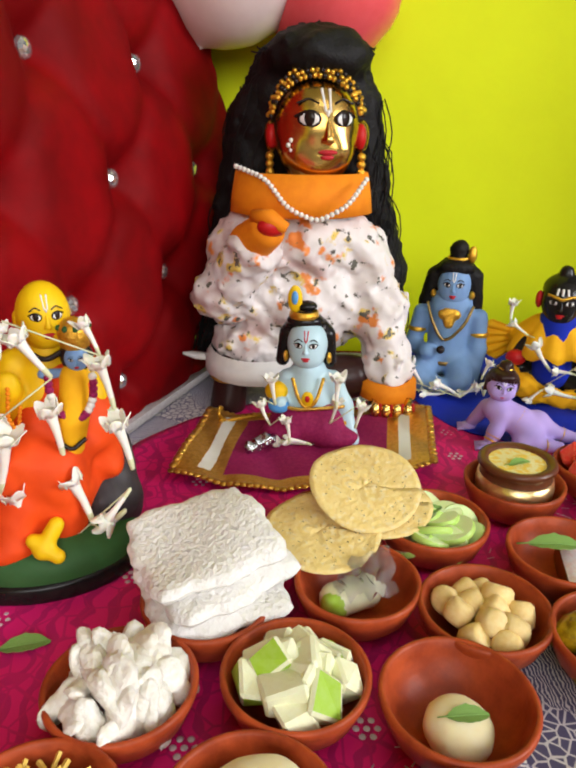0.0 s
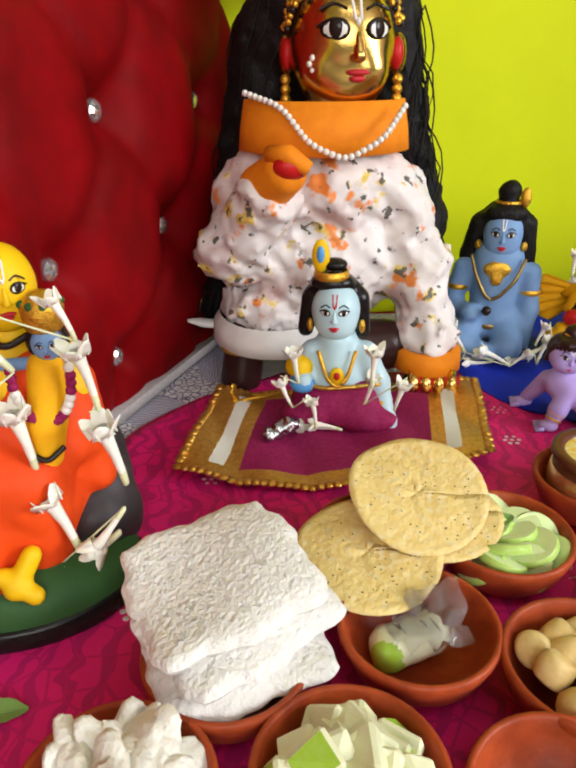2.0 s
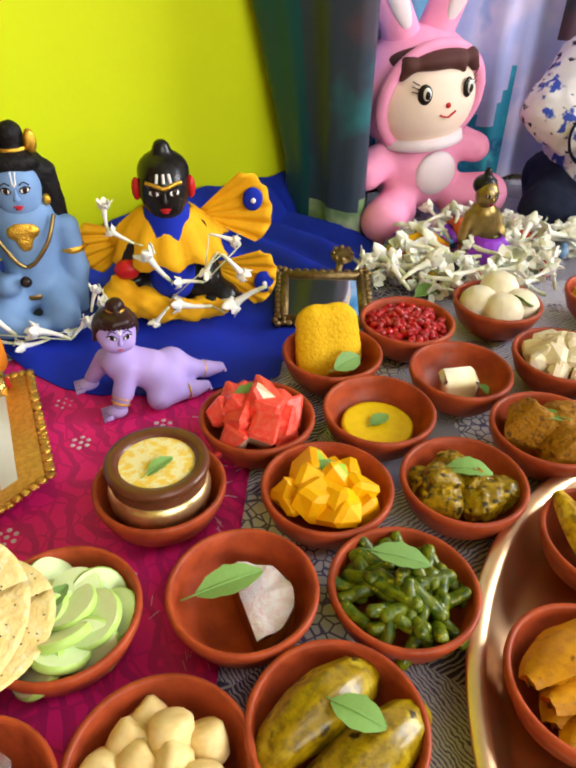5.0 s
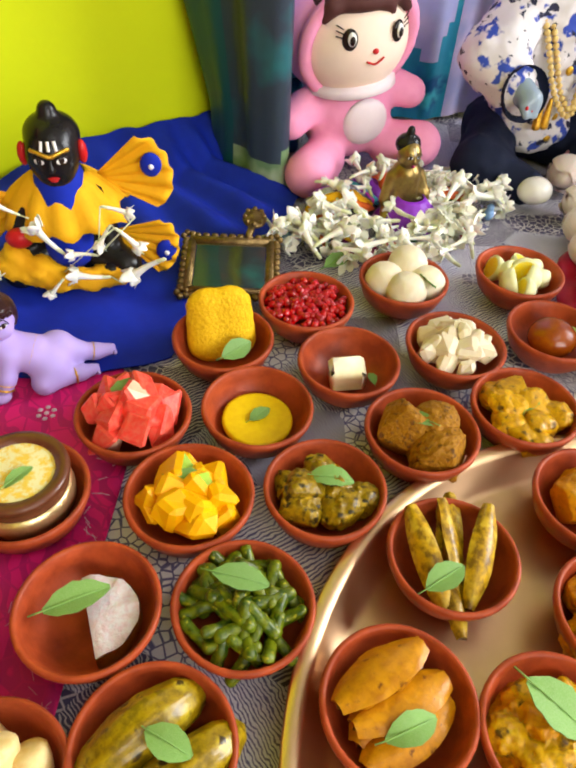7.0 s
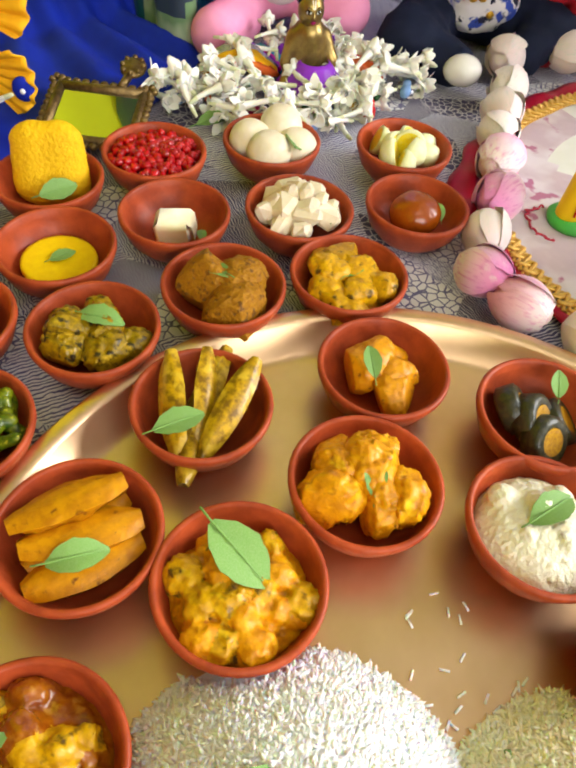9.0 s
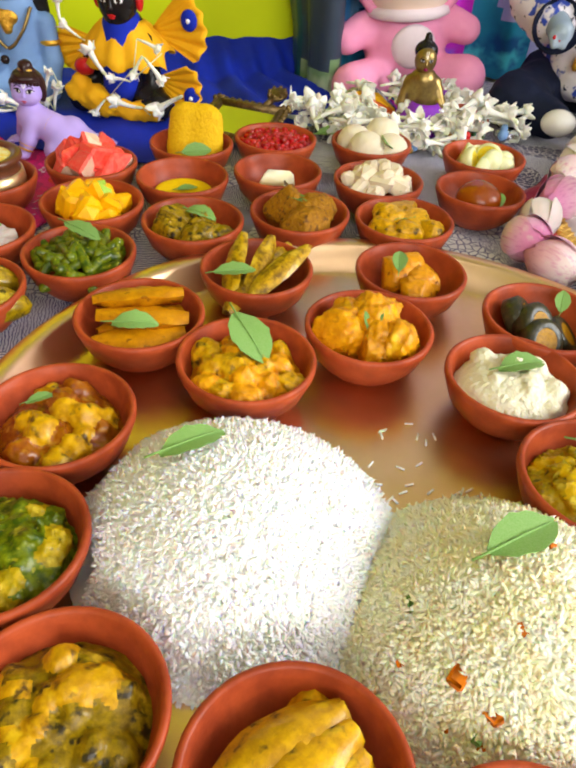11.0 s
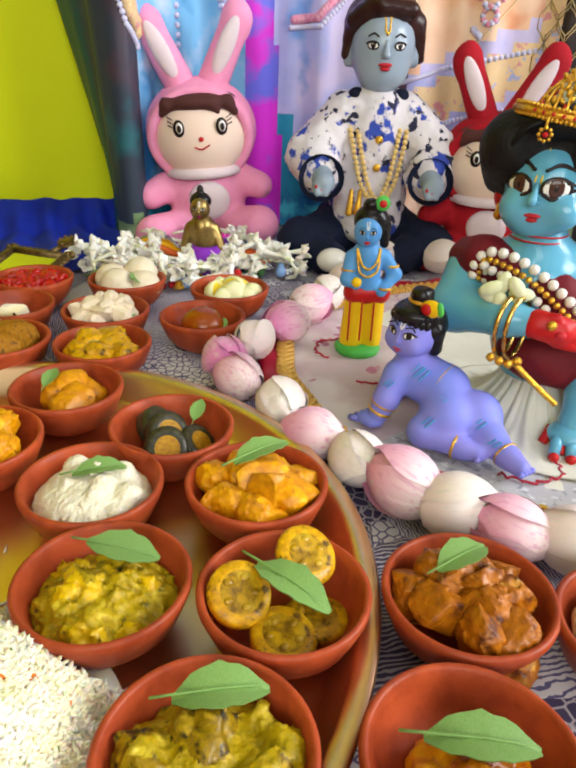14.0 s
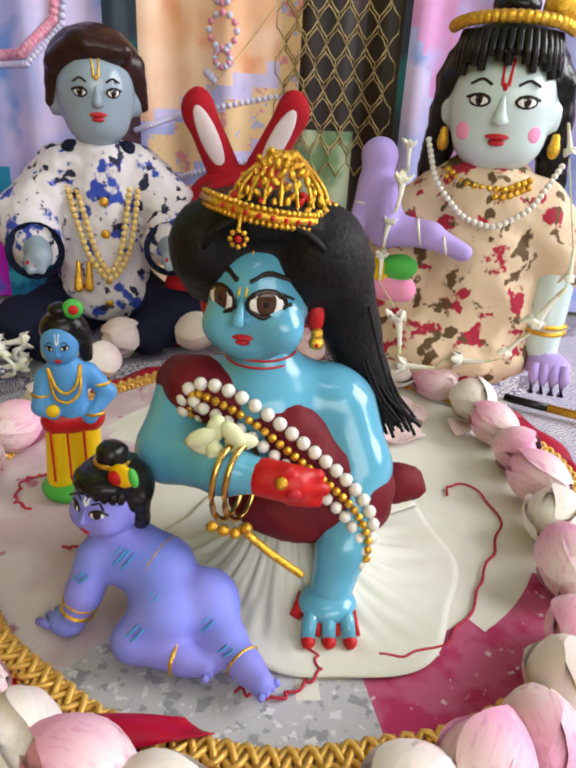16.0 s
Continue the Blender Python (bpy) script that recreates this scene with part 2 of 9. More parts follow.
def wave(X, f):
    """Smooth noise between about -1 and 1, from summed waves."""
    x, y, z = X[..., 0] * f, X[..., 1] * f, X[..., 2] * f
    return (np.sin(x * 1.1 + 1.7 * np.sin(y * 0.9 + 0.5)) * np.cos(y * 1.2 + 1.3 * np.sin(z * 1.1)) + np.sin(z * 1.3 + 1.5 * np.sin(x * 0.8 + 2)) * 0.7
            + 0.5 * np.sin(x * 2.3 + y * 1.9 + 2 * np.sin(z * 2.1)) + 0.35 * np.sin(y * 3.7 - z * 3.1 + 2 * np.sin(x * 3.3))) / 2.2


def surface(d, lo, h):
    """The zero surface of a field on a grid, as quads (a surface net)."""
    s = d < 0
    n = np.array(d.shape)
    acc, cnt = np.zeros((*(n - 1), 3)), np.zeros(n - 1)
    base = np.stack(np.meshgrid(*[np.arange(k - 1) for k in n], indexing="ij"), -1).astype(float)
    for ax in range(3):
        o1, o2 = [a for a in range(3) if a != ax]
        for p in (0, 1):
            for q in (0, 1):
                off = np.zeros(3, int)
                off[o1], off[o2] = p, q
                sl0 = tuple(slice(off[i], off[i] + n[i] - 1) for i in range(3))
                off2 = off.copy()
                off2[ax] = 1
                sl1 = tuple(slice(off2[i], off2[i] + n[i] - 1) for i in range(3))
                a, b = d[sl0], d[sl1]
                hit = s[sl0] != s[sl1]
                u = np.where(hit, a / np.where(hit, a - b, 1), 0)
                pos = base + off
                pos[..., ax] += u
                acc += np.where(hit[..., None], pos, 0)
                cnt += hit
    act = cnt > 0
    idx = np.full(cnt.shape, -1)
    idx[act] = np.arange(act.sum())
    v = lo + h * (acc[act] / cnt[act][:, None])
    fs = []
    for ax in range(3):
        o1, o2 = [(1, 2), (2, 0), (0, 1)][ax]
        sl0, sl1 = [slice(None)] * 3, [slice(None)] * 3
        sl0[ax], sl1[ax] = slice(0, n[ax] - 1), slice(1, n[ax])
        hit = s[tuple(sl0)] != s[tuple(sl1)]
        I = np.argwhere(hit)
        I = I[(I[:, o1] > 0) & (I[:, o2] > 0) & (I[:, o1] < n[o1] - 1) & (I[:, o2] < n[o2] - 1)]
        q = []
        for p, r in ((-1, -1), (0, -1), (0, 0), (-1, 0)):
            J = I.copy()
            J[:, o1] += p
            J[:, o2] += r
            q.append(idx[J[:, 0], J[:, 1], J[:, 2]])
        q = np.stack(q, 1)
        inside = s[I[:, 0], I[:, 1], I[:, 2]]
        q[~inside] = q[~inside][:, ::-1]
        fs.append(q)
    return v, np.vstack(fs)


def at(x, y, z=0.0, turn=0.0, size=1.0):
    return Matrix.Translation((x, y, z)) @ Matrix.Rotation(radians(turn), 4, "Z") @ Matrix.Scale(size, 4)


def part(name, shape, parent, label="", m=None, smooth=True):
    ob = shape.thing(name, label, m=m, smooth=smooth)
    ob.parent = parent
    return ob


def group_of(name, label, category, m, group=""):
    return tagged(new(name), label, category, group) if m is None else place(tagged(new(name), label, category, group), m)


def place(ob, m):
    ob.matrix_world = m
    return ob


def faces(name, verts, fs, material, kind="structure", label="", category=""):
    return Shape(material).add(verts, fs).thing(name, label, category, kind=kind, smooth=False)


def slab(name, x0, x1, y0, y1, z0, z1, material, label="", category="", kind="structure"):
    return Shape(material).block(((x0 + x1) / 2, (y0 + y1) / 2, (z0 + z1) / 2), (x1 - x0, y1 - y0, z1 - z0), bevel=0.02).thing(name, label, category, kind=kind, smooth=False)

# ---------------------------------------------------------------- the room
WALL_Y = 1.08
slab("wall_north", -1.3, 3.1, WALL_Y, WALL_Y + 0.12, -0.46, 2.1, "wall", "bright yellow-green painted plaster wall", "wall")
slab("wall_west", -1.42, -1.3, -2.5, WALL_Y + 0.12, -0.46, 2.1, "wall", "bright yellow-green painted side wall", "wall")
# unseen walls with window openings, added to close the room and shape its light
for nm, a in (("wall_south_low", (-1.3, 3.1, -2.5, -2.38, -0.46, 0.5)), ("wall_south_high", (-1.3, 3.1, -2.5, -2.38, 1.9, 2.1)),
              ("wall_south_side", (-1.3, -0.45, -2.5, -2.38, 0.5, 1.9)), ("wall_south_end", (1.85, 3.1, -2.5, -2.38, 0.5, 1.9)),
              ("wall_east_low", (3.0, 3.1, -2.38, WALL_Y, -0.46, 0.55)), ("wall_east_high", (3.0, 3.1, -2.38, WALL_Y, 1.95, 2.1)),
              ("wall_east_side", (3.0, 3.1, -2.38, -1.5, 0.55, 1.95)), ("wall_east_end", (3.0, 3.1, 0.1, WALL_Y, 0.55, 1.95))):
    slab(nm, *a, "room", "plain pale painted wall round a window", "wall")
slab("floor", -1.42, 3.1, -2.5, WALL_Y, -0.5, -0.46, "floor", "plain grey floor of the room", "floor")
slab("ceiling", -1.42, 3.1, -2.5, WALL_Y + 0.12, 2.1, 2.16, "ceiling", "unseen added ceiling, darkened to cut bounce", "ceiling")
slab("seat_platform", -0.45, 2.3, -0.9, 1.07, -0.3, -0.006, "velvet", "low dark red velvet seat that carries the display", "platform", "")

# ---------------------------------------------------------------- clay bowls
BOWL = [(0.0, 0.006), (0.018, 0.0062), (0.030, 0.011), (0.0385, 0.020), (0.0425, 0.031), (0.0440, 0.0378), (0.0452, 0.0392), (0.0470, 0.0392), (0.0482, 0.0378),
        (0.0480, 0.0340), (0.0462, 0.0290), (0.0415, 0.0170), (0.0330, 0.0070), (0.0250, 0.0015), (0.0220, 0.0), (0.0, 0.0)]
BOWLS = {
    "chips": (-0.100, 0.306), "guava": (0.009, 0.315), "packet": (0.057, 0.406), "banana": (0.147, 0.377), "dumpling": (0.108, 0.297), "fries": (-0.125, 0.218),
    "cream": (-0.016, 0.224), "cucumber": (0.132, 0.489), "saucer": (0.226, 0.557), "halfsweet": (0.233, 0.446), "mango": (0.329, 0.491), "melon": (0.327, 0.589),
    "dhokla": (0.438, 0.636), "pomegranate": (0.539, 0.644), "cup": (0.420, 0.543), "cube": (0.523, 0.550), "rasgulla": (0.653, 0.625), "pear": (0.627, 0.517),
    "lemon": (0.776, 0.572), "jamun": (0.731, 0.483), "kofta": (0.525, 0.450), "yellow": (0.624, 0.425), "fritter": (0.421, 0.444), "okra": (0.320, 0.395),
    "gourd": (0.233, 0.347), "brinjal": (0.465, 0.349), "slab": (0.367, 0.292), "bean": (0.595, 0.328), "dark": (0.677, 0.247), "pakora": (0.534, 0.253),
    "veg": (0.437, 0.227), "curd": (0.618, 0.182), "red": (0.313, 0.190), "green": (0.287, 0.100), "chick": (0.322, 0.008), "potato": (0.414, -0.036),
    "dal": (0.492, -0.092), "black": (0.588, -0.084), "khichdi": (0.626, 0.087), "paneer": (0.727, 0.161), "round": (0.722, 0.060), "mash": (0.668, -0.023),
    "fried": (0.823, 0.039), "orange": (0.778, -0.050), "crackers": (-0.055, 0.385), "papad": (0.045, 0.490), "onion": (0.095, 0.200), "cheese": (0.905, -0.005),
}
ON_PLATE = "brinjal slab bean dark pakora veg curd red green chick potato dal black khichdi paneer round mash".split()
bowl_mesh = None
for key, (x, y) in BOWLS.items():
    if bowl_mesh is None:
        bowl_mesh = Shape("clay").lathe(BOWL, seg=44, wobble=0.004).mesh("clay_bowl")
    ob = new("clay_bowl", bowl_mesh)
    ob.matrix_world = at(x, y, 0.0025 if key in ON_PLATE else 0.0005, random.uniform(0, 360), random.uniform(0.985, 1.015))
    tagged(ob, "shallow round unglazed terracotta clay bowl on the " + ("brass plate" if key in ON_PLATE else "cloth"), "bowl", "clay bowls of the offering")

# ---------------------------------------------------------------- brass plate
PLATE = (0.515, 0.142)
prof = [(0.0, 0.0022), (0.15, 0.0022), (0.245, 0.0022), (0.252, 0.004), (0.264, 0.0225), (0.2665, 0.0255), (0.2755, 0.0262), (0.2772, 0.0250), (0.2765, 0.0235), (0.268, 0.0225), (0.258, 0.002), (0.25, 0.0004), (0, 0.0004)]
Shape("brass").lathe(prof, seg=120).thing("brass_plate", "wide round brass plate with an upright flared rim", "plate", m=at(*PLATE, 0.0))


# ---------------------------------------------------------------- more materials
M["black_hair"] = mat("black_hair", (0.004, 0.003, 0.003), 0.6, (0.010, 0.008, 0.008), 160, 0.6, spec=0.25, bump=0.6, bump_scale=320)
M["black_gloss"] = mat("black_gloss_paint", (0.008, 0.007, 0.007), 0.25, (0.02, 0.016, 0.015), 90, 0.5, bump=0.15, bump_scale=120)
M["brown_gloss"] = mat("dark_brown_paint", (0.035, 0.012, 0.010), 0.3, (0.02, 0.008, 0.007), 60, 0.5, bump=0.1)
M["gold_metal"] = mat("polished_gold", (0.78, 0.50, 0.14), 0.22, (0.55, 0.32, 0.08), 40, 0.6, metal=1.0, bump=0.08, bump_scale=60)
M["dull_brass"] = mat("dull_brass", (0.36, 0.25, 0.08), 0.35, (0.20, 0.13, 0.05), 90, 0.7, metal=0.9, bump=0.1)
M["gilt"] = mat("gilt_ornament", (0.85, 0.50, 0.06), 0.3, (0.55, 0.26, 0.02), 300, 0.7, metal=0.8, bump=0.6, bump_scale=500)
M["orange_cloth"] = mat("orange_velvet", (0.85, 0.26, 0.006), 0.75, (0.75, 0.19, 0.004), 60, 0.6, bump=0.1, bump_scale=900, spec=0.3)
M["red_paint"] = mat("red_paint", (0.52, 0.012, 0.012), 0.4, (0.38, 0.008, 0.01), 60, 0.5)
M["lip"] = mat("lip_red", (0.50, 0.02, 0.03), 0.35)
M["eye_white"] = mat("eye_white", (0.82, 0.80, 0.76), 0.3, (0.75, 0.73, 0.7), 80, 0.4)
M["eye_dark"] = mat("eye_dark", (0.02, 0.012, 0.01), 0.2)
M["pearl"] = mat("pearl_white", (0.80, 0.76, 0.70), 0.22, (0.7, 0.66, 0.6), 70, 0.4, coat=0.4)
M["yellow_pearl"] = mat("cream_gold_pearl", (0.78, 0.56, 0.22), 0.28, (0.6, 0.4, 0.12), 90, 0.5, coat=0.3)
M["eye_brown"] = mat("brown_iris", (0.07, 0.028, 0.015), 0.2, (0.04, 0.016, 0.01), 200, 0.6, coat=0.4)
M["petal_cream"] = mat("pale_green_petal", (0.72, 0.74, 0.48), 0.5, (0.66, 0.68, 0.36), 60, 0.5)
M["skin_blue"] = mat("matt_blue_paint", (0.20, 0.34, 0.58), 0.6, (0.15, 0.26, 0.48), 25, 0.6, bump=0.05)
M["skin_gloss"] = mat("glossy_turquoise_paint", (0.12, 0.40, 0.56), 0.18, (0.10, 0.35, 0.52), 15, 0.5, coat=0.5)
M["skin_baby"] = mat("lavender_blue_paint", (0.19, 0.24, 0.74), 0.55, (0.28, 0.24, 0.70), 22, 0.7, bump=0.04)
M["skin_lilac"] = mat("lilac_paint", (0.46, 0.33, 0.70), 0.6, (0.38, 0.30, 0.68), 25, 0.6, bump=0.04)
M["skin_pale"] = mat("pale_blue_paint", (0.50, 0.68, 0.74), 0.4, (0.44, 0.62, 0.70), 25, 0.5, coat=0.2)
M["skin_porcelain"] = mat("porcelain_paint", (0.60, 0.70, 0.70), 0.22, (0.53, 0.64, 0.66), 14, 0.5, coat=0.4)
M["skin_grey"] = mat("blue_grey_porcelain", (0.30, 0.37, 0.44), 0.25, (0.25, 0.32, 0.40), 18, 0.5, coat=0.3)
M["sky_blue"] = mat("sky_blue_paint", (0.10, 0.33, 0.68), 0.4, (0.08, 0.27, 0.6), 40, 0.5)
M["yellow_paint"] = mat("yellow_paint", (0.86, 0.55, 0.005), 0.5, (0.80, 0.45, 0.004), 35, 0.6, bump=0.05)
M["saffron_paint"] = mat("saffron_red_paint", (0.80, 0.075, 0.006), 0.6, (0.68, 0.05, 0.005), 30, 0.6, bump=0.06)
M["green_paint"] = mat("dark_green_paint", (0.035, 0.11, 0.03), 0.6, (0.025, 0.08, 0.02), 40, 0.6, bump=0.1)
M["lawn_paint"] = mat("bright_green_paint", (0.08, 0.45, 0.07), 0.5)
M["rock"] = mat("dark_rock_paint", (0.03, 0.024, 0.026), 0.5, (0.06, 0.05, 0.05), 50, 0.6, bump=0.2)
M["yellow_cloth"] = mat("yellow_cloth", (0.88, 0.46, 0.006), 0.75, (0.78, 0.34, 0.004), 40, 0.6, bump=0.15, bump_scale=600)
M["navy"] = mat("navy_cloth", (0.006, 0.009, 0.026), 0.8, (0.010, 0.014, 0.04), 30, 0.6, spec=0.2, bump=0.2, bump_scale=500)
M["plum"] = mat("plum_brocade", (0.24, 0.006, 0.07), 0.7, (0.35, 0.02, 0.10), 250, 0.6, bump=0.2, bump_scale=500)
M["maroon"] = mat("maroon_velvet", (0.12, 0.004, 0.010), 0.7, (0.18, 0.006, 0.014), 40, 0.6, bump=0.1, bump_scale=800, spec=0.3)
M["pink_plush"] = mat("pink_plush", (0.90, 0.34, 0.54), 0.9, (0.84, 0.29, 0.48), 60, 0.6, bump=0.35, bump_scale=900)
M["white_plush"] = mat("pale_pink_plush", (0.76, 0.64, 0.67), 0.9, (0.70, 0.58, 0.62), 60, 0.5, bump=0.35, bump_scale=900)
M["cream_plush"] = mat("cream_felt", (0.84, 0.66, 0.54), 0.85, (0.80, 0.60, 0.48), 30, 0.5, bump=0.1, bump_scale=900)
M["red_plush"] = mat("red_plush", (0.42, 0.006, 0.016), 0.85, (0.32, 0.004, 0.012), 60, 0.6, bump=0.35, bump_scale=900, spec=0.3)
M["brown_hair"] = mat("brown_felt", (0.085, 0.026, 0.022), 0.75, (0.06, 0.018, 0.016), 40, 0.5)
M["balloon_pink"] = mat("pale_balloon_rubber", (0.74, 0.58, 0.55), 0.25, (0.70, 0.53, 0.5), 8, 0.5, coat=0.3)
M["balloon_red"] = mat("coral_balloon_rubber", (0.80, 0.10, 0.11), 0.22, (0.75, 0.08, 0.09), 8, 0.5, coat=0.3)


def cloth_print(name, base, spots, rough=0.75, relief=0.12):
    m = mat(name, base, rough, tuple(c * 0.88 for c in base), 40, 0.5, bump=relief, bump_scale=500)
    for colour, scale, low, high in spots:
        mottle(m, colour, scale, low, high)
    return m


M["floral_a"] = cloth_print("white_floral_satin", (0.78, 0.72, 0.70), (((0.56, 0.40, 0.38), 17, 0.54, 0.66), ((0.80, 0.26, 0.06), 30, 0.60, 0.65), ((0.74, 0.54, 0.12), 37, 0.61, 0.66), ((0.12, 0.11, 0.09), 74, 0.61, 0.65)), 0.45)
M["floral_b"] = cloth_print("white_blue_floral_cotton", (0.74, 0.69, 0.72), (((0.035, 0.07, 0.40), 34, 0.57, 0.61), ((0.02, 0.02, 0.05), 60, 0.60, 0.64)))
M["floral_c"] = cloth_print("beige_floral_cotton", (0.72, 0.55, 0.38), (((0.40, 0.02, 0.05), 36, 0.57, 0.60), ((0.12, 0.07, 0.03), 44, 0.58, 0.62)))

# ---------------------------------------------------------------- statues


def C(m, a, b, ra, rb=None):
    return ("c", m, a, b, ra, ra if rb is None else rb)


def B(m, c, r, turn=None):
    return ("e", m, c, (r, r, r) if np.isscalar(r) else r, turn)


def beads(s, pts, r, m, step=None):
    """Beads strung along a smooth line through the points."""
    P = np.array(pts, float)
    t = np.linspace(0, len(P) - 1, 200)
    Q = np.stack([np.interp(t, np.arange(len(P)), P[:, i]) for i in range(3)], 1)
    ker = np.ones(25) / 25
    if len(P) > 2:
        Q = np.stack([np.convolve(np.pad(Q[:, i], 12, mode="edge"), ker, "valid") for i in range(3)], 1)
    L = np.concatenate([[0], np.cumsum(np.linalg.norm(np.diff(Q, axis=0), axis=1))])
    for d in np.arange(0, L[-1], step or r * 1.9):
        s.ball([np.interp(d, L, Q[:, i]) for i in range(3)], r, m, seg=8, ring=5)


def line(s, pts, r, m, flat=1.0, seg=6):
    P = np.array(pts, float)
    t = np.linspace(0, len(P) - 1, 8 * len(P))
    Q = np.stack([np.interp(t, np.arange(len(P)), P[:, i]) for i in range(3)], 1)
    if len(P) > 2:
        ker = np.ones(7) / 7
        Q = np.stack([np.convolve(np.pad(Q[:, i], 3, mode="edge"), ker, "valid") for i in range(3)], 1)
    s.tube(Q, r, m, seg=seg, flat=flat)


def face(s, c, r, white, dark, lip, skin, mark=None, eye=(0.38, 0.12, 0.21, 0.11), brow=0.34, mouth=-0.48, yaw=0.0, nose=0.16, eyes=True, iris=None):
    """Painted features on the front of a head, an ellipsoid of radii r round c, turned by yaw degrees."""
    T = rot(0, 0, yaw)
    rx, ry, rz = r

    def on(u, v, out=0.0):
        q = np.array((u * rx, -ry * math.sqrt(max(0.05, 1 - u * u - v * v)) - out, v * rz))
        return np.array(c) + T @ q

    if eyes:
        for sg in (-1, 1):
            u, v, w, h = eye
            tu = T @ rot(0, 0, sg * 28)
            s.ball(on(sg * u, v, -0.012 * ry), (w * 1.16 * rx, 0.05 * ry, h * 1.28 * rz), dark, tu, 14, 8)
            s.ball(on(sg * u, v), (w * rx, 0.05 * ry, h * rz), white, tu, 14, 8)
            s.ball(on(sg * u, v + 0.01, 0.016 * ry), (h * rz * 1.02, 0.05 * ry, h * rz * 1.02), dark if iris is None else iris, tu, 14, 8)
            if iris is not None:
                s.ball(on(sg * u, v + 0.01, 0.034 * ry), (h * rz * 0.5, 0.04 * ry, h * rz * 0.5), dark, tu, 10, 6)
            s.ball(on(sg * u - 0.03, v + 0.03, 0.05 * ry), (0.03 * rx, 0.02 * ry, 0.03 * rx), white, tu, 6, 4)
            line(s, [on(sg * (u - w), v, 0.03 * ry), on(sg * (u - w * 0.4), v + h * 0.95, 0.045 * ry), on(sg * (u + w * 0.5), v + h * 0.95, 0.04 * ry), on(sg * (u + w * 1.25), v + 0.03, 0.015 * ry)], 0.030 * rx, dark)
            line(s, [on(sg * (u - w * 1.0), brow - 0.04, 0.01 * ry), on(sg * u, brow + 0.06, 0.01 * ry), on(sg * (u + w * 1.1), brow - 0.04, 0.005)], 0.028 * rx, dark)
    n0, n1 = on(0, 0.15), on(0, -0.16, nose * ry * 0.6)
    s.net([C(skin, n0, n1, 0.05 * rx, 0.12 * rx), B(skin, on(-0.1, -0.18), 0.075 * rx), B(skin, on(0.1, -0.18), 0.075 * rx)], rx * 0.05, rx * 0.06)
    s.ball(on(0, mouth + 0.04, 0.10 * ry), (0.23 * rx, 0.09 * ry, 0.050 * rz), lip, T, 12, 6)
    s.ball(on(0, mouth - 0.05, 0.11 * ry), (0.16 * rx, 0.09 * ry, 0.055 * rz), lip, T, 12, 6)
    if mark is not None:
        for u in (-0.09, 0.09):
            line(s, [on(u * 0.6, 0.32, 0.01 * ry), on(u, 0.72, 0.01 * ry)], 0.035 * rx, mark)
        s.ball(on(0, 0.3, 0.0), (0.05 * rx, 0.05 * ry, 0.06 * rz), mark, T, 8, 6)
    return on


def curls(s, x0, y0, z0, x1, y1, z1, n, r, m, spread):
    """Loose curly strands hanging between two places."""
    for _ in range(n):
        ph, dx, dy = random.uniform(0, 6), random.gauss(0, spread), random.gauss(0, spread)
        amp, turns = random.uniform(0.003, 0.009), random.uniform(16, 30)
        pts = []
        for i in range(22):
            u = i / 21
            a = ph + u * turns
            pts.append((x0 + (x1 - x0) * u + dx + amp * math.sin(a), y0 + (y1 - y0) * u + dy + amp * math.cos(a), z0 + (z1 - z0) * u + 0.5 * amp * math.cos(1.7 * a)))
        s.tube(pts, r, m, seg=5)


